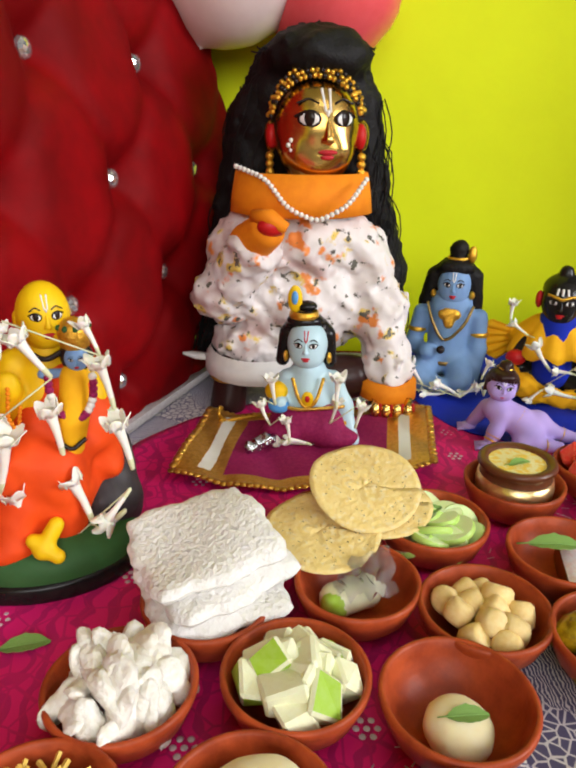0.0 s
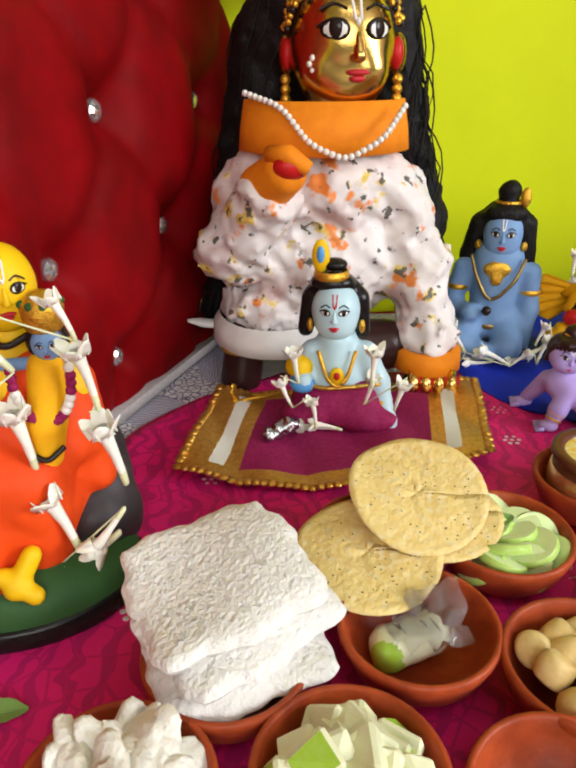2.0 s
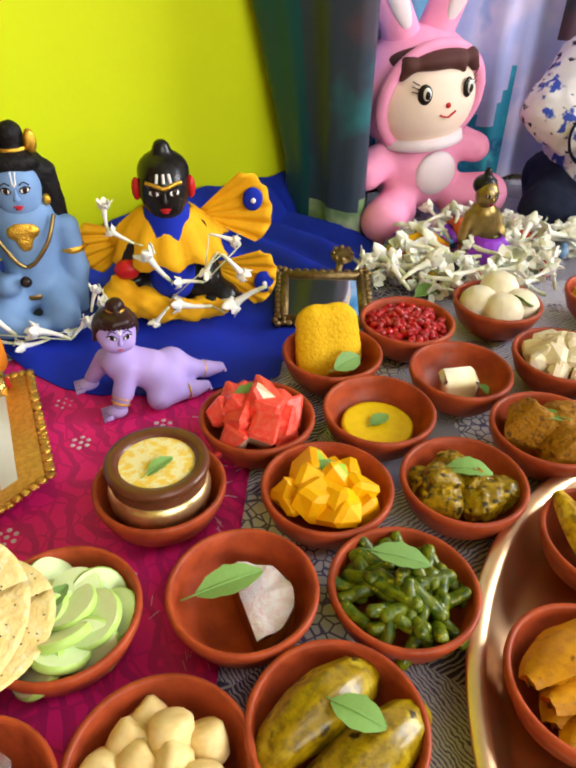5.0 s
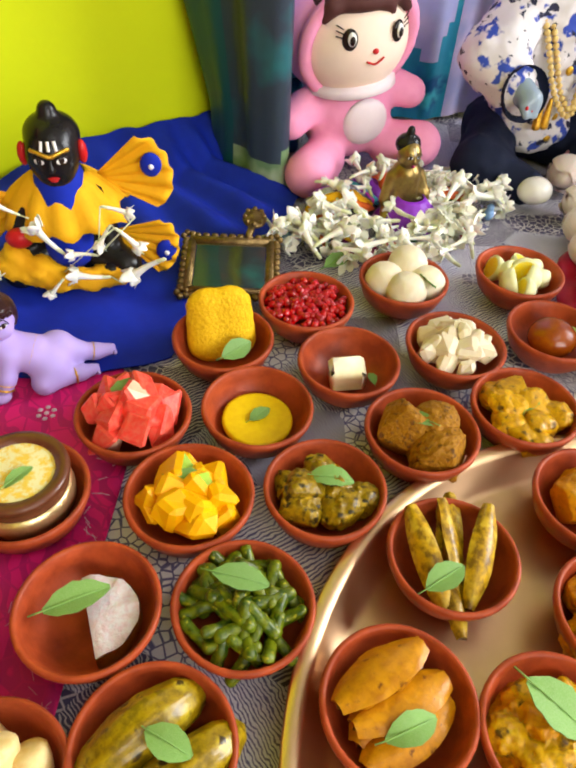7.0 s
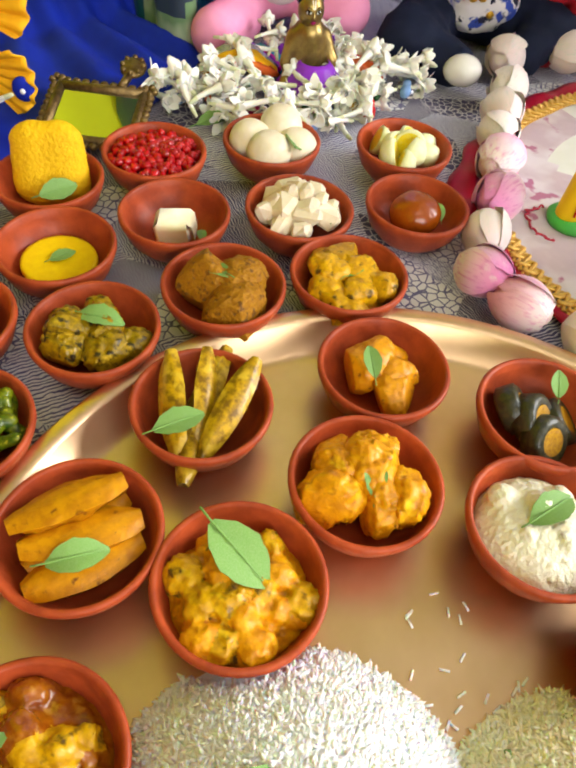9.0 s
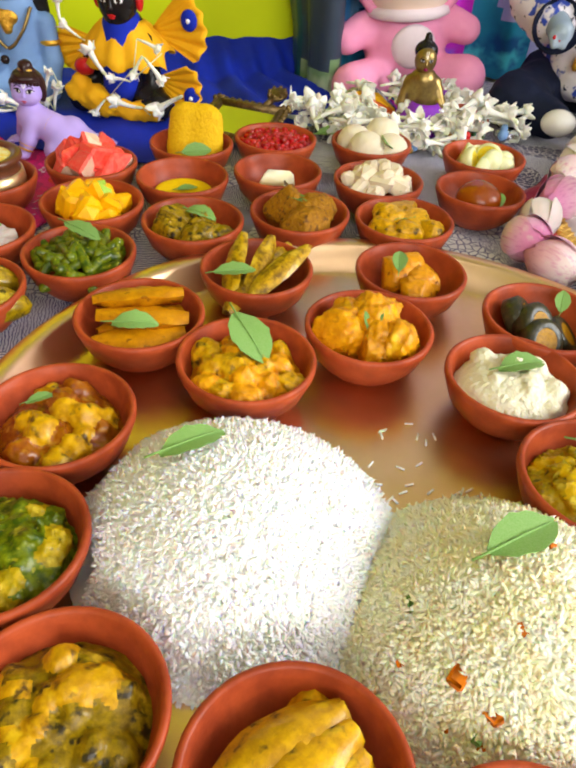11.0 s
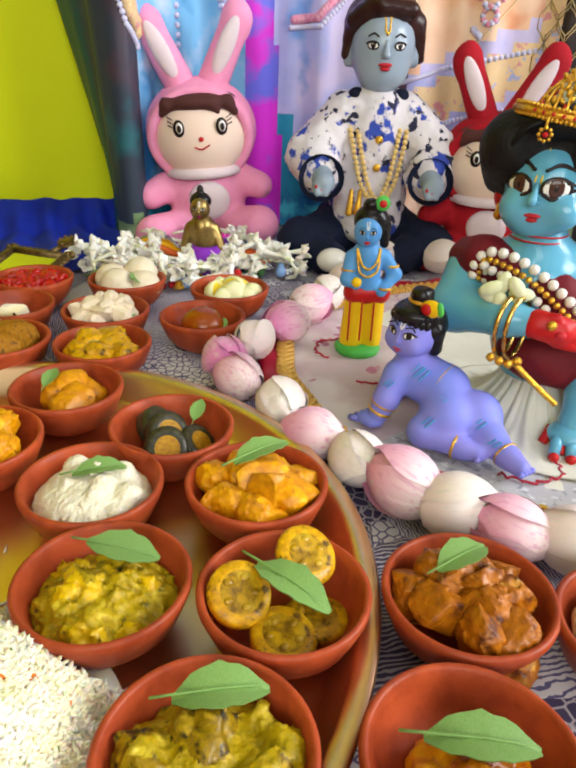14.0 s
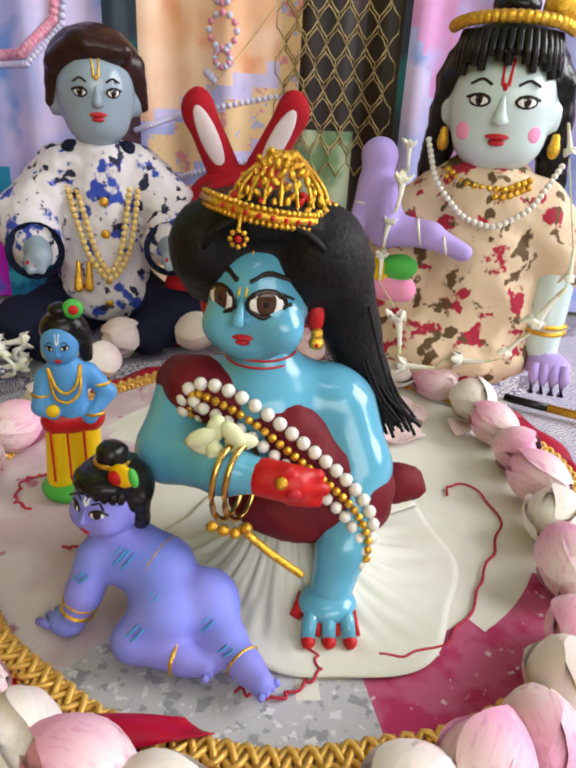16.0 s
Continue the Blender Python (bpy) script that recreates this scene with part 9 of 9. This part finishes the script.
# leaves on the servings
for key, dx, dy, z, turn, size, tilt, roll, k in (
        ("chips", -0.004, -0.010, 0.045, 60, 0.018, 0, 0, 0), ("cream", 0.012, -0.008, 0.047, -28, 0.040, 6, 0, 3), ("dumpling", 0.004, -0.010, 0.034, 4, 0.026, 0, 0, 1), ("cucumber", 0.0, 0.006, 0.043, 35, 0.024, 0, 0, 1), ("saucer", 0.000, -0.006, 0.062, 20, 0.024, 0, 0, 0),
        ("halfsweet", -0.004, 0.010, 0.036, -10, 0.044, -4, 0, 1), ("mango", 0.004, 0.006, 0.048, -35, 0.028, 8, 10, 2), ("melon", 0.0, 0.014, 0.052, 10, 0.034, -6, 0, 3), ("dhokla", 0.004, -0.020, 0.036, 10, 0.034, 0, 30, 3), ("cup", 0.004, 0.002, 0.024, 10, 0.022, 0, 0, 4), ("cube", 0.018, -0.016, 0.020, 70, 0.016, 0, 0, 2),
        ("rasgulla", 0.012, -0.022, 0.044, 70, 0.034, 20, 40, 4), ("pear", 0.024, -0.016, 0.038, 60, 0.024, 0, 20, 4), ("jamun", 0.022, -0.008, 0.030, 75, 0.018, -30, 0, 2), ("kofta", -0.004, 0.004, 0.050, 110, 0.028, 20, 0, 2), ("yellow", 0.004, 0.0, 0.042, 25, 0.026, 0, 0, 4), ("fritter", 0.006, 0.002, 0.044, -40, 0.036, 0, 0, 2),
        ("okra", 0.004, 0.010, 0.052, -42, 0.038, 8, 0, 1), ("gourd", 0.008, -0.006, 0.052, -60, 0.030, 0, 0, 4), ("brinjal", -0.020, -0.012, 0.045, 0, 0.034, 0, 0, 3), ("slab", -0.004, -0.016, 0.044, -10, 0.034, 0, 10, 2), ("bean", -0.012, 0.0, 0.050, 70, 0.026, -10, 0, 1), ("dark", 0.022, 0.014, 0.044, 60, 0.020, -30, 0, 4),
        ("pakora", 0.0, -0.006, 0.054, 60, 0.026, -20, 0, 2), ("paneer", 0.006, 0.010, 0.060, 25, 0.046, 0, 0, 0), ("veg", 0.004, 0.010, 0.052, -70, 0.046, 18, 0, 4), ("curd", 0.006, 0.004, 0.048, 5, 0.036, 0, 0, 2), ("red", -0.010, 0.014, 0.042, 20, 0.018, 0, 0, 0), ("green", -0.020, -0.006, 0.048, 30, 0.030, 0, 0, 2),
        ("khichdi", 0.012, 0.012, 0.050, -20, 0.042, 10, 0, 3), ("round", 0.004, -0.002, 0.046, -50, 0.050, 6, 0, 0), ("mash", 0.010, 0.022, 0.048, -5, 0.044, 0, 0, 2), ("dal", 0.008, -0.010, 0.042, 0, 0.03, 0, 0, 1), ("black", 0.006, 0.018, 0.034, 20, 0.034, 0, 0, 0), ("fried", 0.0, 0.012, 0.055, 20, 0.038, 0, 0, 2), ("orange", 0.006, 0.004, 0.044, -20, 0.05, 0, 0, 0)):
    x, y = BOWLS[key]
    leaf(x + dx, y + dy, z, turn, size, tilt, roll, k)
leaf(0.392, 0.132, 0.0635, 22, 0.040, 4, 0, 0)
leaf(0.543, 0.040, 0.0665, 18, 0.046, 4, 0, 1)
leaf(-0.189, 0.372, 0.003, 14, 0.036, 0, 0, 1, "lying on the cloth")
leaf(-0.205, 0.258, 0.003, 40, 0.040, 0, 0, 0, "lying on the cloth")

# ---------------------------------------------------------------- tuberose garlands
M["tuberose"] = mat("tuberose_petal", (0.88, 0.86, 0.78), 0.5, (0.80, 0.77, 0.62), 60, 0.5, vary=0.06, sss=0.2)
M["tuberose_green"] = mat("tuberose_stalk", (0.66, 0.68, 0.40), 0.55, (0.74, 0.73, 0.52), 60, 0.5)


def tuberose(seed):
    """One bloom of unit length along +z: a slim tube, green at the stalk, flaring into pointed petals."""
    rnd = random.Random(seed)
    s = Shape("tuberose", "tuberose_green")
    bend = rnd.uniform(-0.10, 0.10)
    s.lathe([(0.0, 0.0), (0.036, 0.02), (0.044, 0.12), (0.046, 0.20)], 1, 9)
    s.lathe([(0.046, 0.20), (0.054, 0.42), (0.074, 0.62), (0.105, 0.76), (0.08, 0.80)], 0, 9)
    for v in s.v:
        v[:, 0] += bend * np.sin(v[:, 2] * 3)
    bx = bend * math.sin(2.2)
    for k in range(6):
        a = k * 1.047 + rnd.uniform(-0.15, 0.15)
        L, o = rnd.uniform(0.20, 0.32), rnd.uniform(0.02, 0.20)
        rows = []
        for i in range(4):
            u = i / 3
            r, z, w = 0.10 + o * u, 0.72 + L * u - 0.06 * u * u, 0.105 * (1 - u) ** 0.5 + 0.02
            rows.append([(bx + r * math.cos(a) - w * q * math.sin(a), r * math.sin(a) + w * q * math.cos(a), z) for q in (-1, 0, 1)])
        s.sheet(rows, 0, 0.012)
    return s.mesh("tuberose")


ROSES = [tuberose(i) for i in range(5)]


def bloom(parent, head, tail, k, length=None):
    a, b = Vector(tail), Vector(head)
    d = b - a
    ob = new("tuberose", ROSES[k % 5])
    ob.parent = parent
    ob.matrix_world = Matrix.Translation(a) @ d.to_track_quat("Z", "Y").to_matrix().to_4x4() @ Matrix.Rotation(k * 1.3, 4, "Z") @ Matrix.Scale(length or d.length, 4)
    return ob


def garland(name, label, base, turn, fwd, segs, curve=0.0):
    top = tagged(new(name), label, "garland")
    top.matrix_world = at(*base, 0, turn)
    bpy.context.view_layer.update()
    P = at(*base, 0, turn)
    prev = None
    for k, (u0, z0, u1, z1) in enumerate(segs):
        f = fwd + 0.006 * ((k % 3) - 1)
        h, t_ = P @ Vector((u0, -f, max(z0, 0.012))), P @ Vector((u1, -f, max(z1, 0.010)))
        bloom(top, h, t_, k)
        if prev is not None and (Vector(prev) - h).length < 0.09:
            part("cord", Shape("tuberose_green").tube([P.inverted() @ prev, P.inverted() @ h], 0.0007, 0, 5), top)
        prev = t_
    return top


garland("tuberose_garland", "white tuberose garland hung over the saffron statue", (-0.19, 0.50), 15, 0.054, [(-0.023, 0.224, 0.003, 0.181), (-0.038, 0.153, -0.047, 0.089), (-0.04, 0.102, -0.028, 0.048), (-0.006, 0.167, 0.004, 0.113), (0.0, 0.108, 0.021, 0.052), (0.026, 0.052, 0.053, 0.086), (-0.003, 0.032, 0.048, 0.059), (0.034, 0.201, 0.046, 0.153), (0.041, 0.156, 0.056, 0.102), (0.025, 0.228, 0.039, 0.196), (-0.025, 0.229, -0.03, 0.2)])
garland("tuberose_garland", "white tuberose garland round the pale blue statue", (0.03, 0.72), -7, 0.046, [(-0.042, 0.101, -0.036, 0.059), (-0.053, 0.07, -0.041, 0.036), (-0.025, 0.052, -0.018, 0.017), (-0.043, 0.010, 0.002, 0.012), (-0.029, 0.018, 0.008, 0.014), (0.036, 0.109, 0.034, 0.064), (0.033, 0.075, 0.027, 0.04), (0.066, 0.074, 0.056, 0.038)])
garland("tuberose_garland", "white tuberose garland at the matt blue statue's knees", (0.23, 0.90), -11, 0.066, [(-0.052, 0.062, -0.026, 0.021), (-0.031, 0.012, 0.006, 0.014), (-0.018, 0.03, 0.026, 0.012), (0.019, 0.012, 0.048, 0.019), (0.068, 0.053, 0.056, 0.014), (0.05, 0.033, 0.025, 0.012), (-0.06, 0.03, -0.03, 0.012), (0.04, 0.02, 0.07, 0.04), (0.062, 0.07, 0.05, 0.04)])
garland("tuberose_garland", "white tuberose garland hung over the yellow cloth", (0.374, 0.86), -24, 0.066, [(-0.059, 0.122, -0.033, 0.104), (-0.025, 0.104, 0.001, 0.062), (0.001, 0.062, 0.034, 0.063), (0.074, 0.098, 0.042, 0.111), (0.034, 0.063, 0.05, 0.094), (0.079, 0.062, 0.054, 0.094), (-0.004, 0.037, 0.042, 0.028), (0.055, 0.022, 0.101, 0.052), (-0.023, 0.012, -0.004, 0.037), (-0.056, 0.153, -0.057, 0.117)])
garland("tuberose_garland", "white tuberose garland round the beige floral statue", (1.41, 0.50), -47, 0.115, [(-0.083, 0.293, -0.081, 0.258), (-0.087, 0.261, -0.089, 0.216), (-0.089, 0.216, -0.096, 0.18), (-0.1, 0.176, -0.098, 0.139), (-0.076, 0.112, -0.065, 0.057), (-0.068, 0.047, -0.022, 0.05), (-0.008, 0.062, 0.04, 0.065), (0.047, 0.071, 0.071, 0.104), (0.07, 0.108, 0.096, 0.16), (0.096, 0.16, 0.095, 0.198), (0.072, 0.284, 0.064, 0.316)])

# heap of blooms, trinkets and a bright cushion round the small brass statue
rnd = random.Random(11)
top = tagged(new("tuberose_heap"), "tangled heap of white tuberose blooms round the brass statue", "flowers")
for k in range(118):
    a = rnd.uniform(math.pi * 0.95, math.pi * 2.1)
    r = rnd.uniform(0.045, 0.145)
    c = Vector((0.752 + r * 1.25 * math.cos(a), 0.775 + r * 0.80 * math.sin(a) , rnd.uniform(0.010, 0.040)))
    d = Vector((rnd.gauss(0, 1), rnd.gauss(0, 1), rnd.uniform(-0.1, 0.45))).normalized() * rnd.uniform(0.040, 0.060)
    bloom(top, c + d * 0.5, c - d * 0.5, k)
for k in range(26):
    a, r = rnd.uniform(-0.3, math.pi + 0.3), rnd.uniform(0.045, 0.115)
    c = Vector((0.765 + r * 1.15 * math.cos(a), 0.785 + r * 0.62 * math.sin(a), rnd.uniform(0.030, 0.046)))
    d = Vector((rnd.gauss(0, 1), rnd.gauss(0, 1), rnd.uniform(-0.2, 0.35))).normalized() * rnd.uniform(0.040, 0.056)
    bloom(top, c + d * 0.5, c - d * 0.5, k)
M["sequin"] = mat("silver_sequin_lace", (0.60, 0.58, 0.60), 0.2, (0.25, 0.24, 0.28), 400, 0.8, metal=0.7, bump=0.6, bump_scale=500)
M["purple"] = mat("purple_satin", (0.24, 0.03, 0.46), 0.4, (0.16, 0.02, 0.34), 30, 0.5)
M["hot_pink"] = mat("hot_pink_satin", (0.68, 0.01, 0.34), 0.4, (0.5, 0.01, 0.26), 30, 0.5)
M["turquoise"] = mat("turquoise_satin", (0.03, 0.34, 0.50), 0.4, (0.02, 0.24, 0.4), 30, 0.5)
M["flame"] = mat("orange_red_satin", (0.78, 0.11, 0.02), 0.45, (0.66, 0.20, 0.03), 30, 0.6)
cols = ["flame", "yellow_cloth", "sequin", "turquoise", "purple", "hot_pink", "flame", "purple", "turquoise", "hot_pink", "purple", "sequin", "yellow_cloth", "flame"]
cu = tagged(new("satin_cushion"), "round gathered satin cushion in bright colours under the brass statue", "cushion")
cu.matrix_world = at(0.765, 0.785, 0.0, -15)
for i, c_ in enumerate(cols):
    a0, a1 = math.pi * (-0.15 + 1.30 * i / 14), math.pi * (-0.15 + 1.30 * (i + 1) / 14)
    rows = []
    for j in range(6):
        a = a0 + (a1 - a0) * j / 5
        puff = 0.008 * math.sin(math.pi * j / 5)
        rows.append([((0.022 + 0.078 * u) * 1.12 * math.cos(a), (0.022 + 0.078 * u) * 0.62 * math.sin(a), 0.006 + (0.017 + puff) * math.sin(math.pi * (0.12 + 0.8 * u)) * (1 + 0.35 * math.sin(i * 5.3)) + 0.006 * u + 0.003 * math.sin(3 * j + 9 * u + i)) for u in np.linspace(0, 1, 8)])
    part("panel", Shape(c_).sheet(rows, 0, 0.004), cu)
sk = Shape("purple", "turquoise")
g = []
for i in range(49):
    a = 2 * math.pi * i / 48
    g.append([((0.016 + 0.028 * u) * (1 + 0.08 * u * math.sin(13 * a)) * math.cos(a), (0.014 + 0.024 * u) * (1 + 0.08 * u * math.sin(13 * a)) * math.sin(a), 0.034 * (1 - u) ** 0.8 + 0.006) for u in np.linspace(0, 1, 8)])
sk.sheet(g, 0, 0.001)
for k in range(len(sk.f)):
    if (k % 7) >= 4 and k < 48 * 7:
        sk.m[k] = 1
sk.thing("doll_skirt", "small gathered purple and turquoise satin skirt of the brass statue", "skirt", m=at(0.768, 0.748, 0.004, -15))
TR = [("red_paint", "red"), ("gilt", "gilt"), ("sequin", "silver"), ("green_paint", "green"), ("flame", "orange"), ("skin_blue", "blue"), ("plum", "crimson"), ("black_gloss", "black")]
for k in range(44):
    a, r = rnd.uniform(math.pi * 0.9, math.pi * 2.15), rnd.uniform(0.055, 0.135)
    m_, w_ = TR[k % 8]
    s = Shape(m_)
    q = rnd.uniform(0.006, 0.011)
    if k % 3 == 0:
        s.net([B(0, (0, 0, q), (q, q * 0.8, q)), B(0, (0, 0, q * 2.2), q * 0.6)], q * 0.22, q * 0.3)
    elif k % 3 == 1:
        s.lathe([(0, 0), (q, 0.001), (q * 1.1, q * 0.5), (q * 0.6, q), (q * 0.7, q * 1.4), (0, q * 1.5)], 0, 14)
    else:
        for j in range(6):
            s.ball((q * math.cos(j * 1.05), q * math.sin(j * 1.05), q * 0.5), q * 0.5, 0, seg=7, ring=5)
        s.ball((0, 0, q * 0.7), q * 0.5, 0, seg=7, ring=5)
    s.thing("trinket", "tiny " + w_ + " ornament lying among the tuberose blooms", "ornament", "trinkets among the flowers", m=at(0.752 + r * 1.25 * math.cos(a), 0.775 + r * 0.8 * math.sin(a), 0.004, rnd.uniform(0, 360)))
leaf(0.625, 0.705, 0.022, 10, 0.040, 0, 10, 1, "lying by the flowers")

# hand mirror in an antique frame
mi = tagged(new("hand_mirror"), "small mirror in an ornate antique brass frame lying on blue cloth", "mirror")
mi.matrix_world = at(0.513, 0.756, 0.018, -33, 1.12) @ Matrix.Rotation(radians(14), 4, "X")
M["mirror_glass"] = mat("mirror_glass", (0.75, 0.75, 0.75), 0.03, (0.7, 0.7, 0.7), 5, 0.3, metal=1.0)
M["antique"] = mat("antique_brass", (0.26, 0.17, 0.065), 0.4, (0.10, 0.06, 0.02), 160, 0.8, metal=0.8, bump=0.6, bump_scale=400)
part("glass", Shape("mirror_glass").block((0, 0, 0.001), (0.070, 0.056, 0.002), 0), mi, smooth=False)
fr = Shape("antique")
for (x0, y0), (x1, y1) in (((-0.040, -0.033), (0.040, -0.033)), ((0.040, -0.033), (0.040, 0.033)), ((0.040, 0.033), (-0.040, 0.033)), ((-0.040, 0.033), (-0.040, -0.033))):
    fr.tube([(x0, y0, 0.002), (x1, y1, 0.002)], 0.0045, 0, 8)
    for j in range(9):
        u = (j + 0.5) / 9
        nx, ny = (y1 - y0), -(x1 - x0)
        n_ = math.hypot(nx, ny)
        fr.ball((x0 + (x1 - x0) * u + nx / n_ * 0.006, y0 + (y1 - y0) * u + ny / n_ * 0.006, 0.002), (0.0045, 0.0045, 0.003), 0, seg=8, ring=5)
for sx_ in (-1, 1):
    for sy_ in (-1, 1):
        for j in range(5):
            fr.ball((sx_ * (0.044 + 0.005 * math.cos(j * 1.25)), sy_ * (0.037 + 0.005 * math.sin(j * 1.25)), 0.003), 0.0036, 0, seg=7, ring=5)
part("frame", fr, mi)
kn = Shape("antique")
kn.tube([(0.016, 0.038, 0.002), (0.020, 0.056, 0.002)], 0.004, 0, 8)
kn.ball((0.022, 0.066, 0.003), (0.013, 0.014, 0.005), 0)
for j in range(8):
    kn.ball((0.022 + 0.010 * math.cos(j * 0.785), 0.066 + 0.011 * math.sin(j * 0.785), 0.006), 0.0028, 0, seg=7, ring=5)
part("handle", kn, mi)

# plum mat with gold edging under the pale blue statue
rows = []
for i in range(41):
    u = i / 20 - 1
    row = []
    for j in range(25):
        v = j / 12 - 1
        row.append((0.034 + 0.138 * u + 0.012 * v, 0.695 + 0.075 * v - 0.028 * (1 - abs(u)) * (v < 0) * -v + 0.012 * math.sin(2.2 * u), 0.0035 + 0.005 * abs(math.sin(7 * u + 2 * v)) + 0.010 * abs(u) ** 3 + 0.002 * abs(math.sin(17 * v + 5 * u))))
    rows.append(row)
mt = Shape("plum", "gold", "gauze")
mt.sheet(rows, 0, 0.001)
for k in range(40 * 24):
    i, j = divmod(k, 24)
    e = min(i, 39 - i, j, 23 - j)
    if i < 7 or i > 32:
        mt.m[k] = 2 if i in (3, 4, 35, 36) else 1
    if e < 2:
        mt.m[k] = 1
ed = [rows[0][j] for j in range(25)] + [rows[i][24] for i in range(41)] + [rows[40][j] for j in range(24, -1, -1)] + [rows[i][0] for i in range(40, -1, -1)]
for k, c in enumerate(ed):
    d = np.array((c[0] - 0.034, c[1] - 0.69))
    d /= np.linalg.norm(d)
    mt.ball((c[0] + d[0] * 0.004, c[1] + d[1] * 0.004, c[2]), (0.0050, 0.0050, 0.0022), 1, seg=7, ring=4)
mt.thing("plum_mat", "small plum cloth mat with wide gold lace edging", "mat")
M["foil"] = mat("silver_foil", (0.6, 0.6, 0.62), 0.18, (0.3, 0.3, 0.32), 200, 0.8, metal=1.0, bump=0.8, bump_scale=200)
Shape("foil").net([C(0, (-0.012, 0, 0.012), (0.012, 0, 0.016), 0.007, 0.008)], 0.002, noise_amp=0.0025, noise_freq=420).thing("foil_twist", "crumpled silver foil twist on the plum mat", "foil", m=at(-0.028, 0.665, 0.006, 30))
lt = Shape("gilt")
lt.ball((0, 0, 0.008), (0.007, 0.007, 0.007), 0)
lt.tube([(0, 0, 0.012), (-0.004, 0, 0.022), (0.0, 0, 0.030)], [0.003, 0.002, 0.0035], 0, 8)
lt.tube([(0.0, 0, 0.010), (0.02, 0, 0.012), (0.05, 0.004, 0.013)], 0.0022, 0, 6)
lt.thing("gilt_flute", "small gilt ornament beside the pale blue statue", "ornament", m=at(-0.078, 0.735, 0.004, 10))
# wooden stick and paper by the beige statue
Shape("black_gloss", "gilt").tube([(0, 0, 0.006), (0.05, 0, 0.006)], 0.005, 0, 10).tube([(0.05, 0, 0.006), (0.16, 0, 0.006)], 0.0052, 1, 10).thing("flute", "black and gold flute lying on the cloth", "flute", m=at(1.40, 0.405, 0.001, -60))
Shape("white").block((0, 0, 0.0022), (0.085, 0.05, 0.003), 0).thing("paper_card", "plain white card lying before the beige statue", "card", m=at(1.365, 0.425, 0.0005, -50))
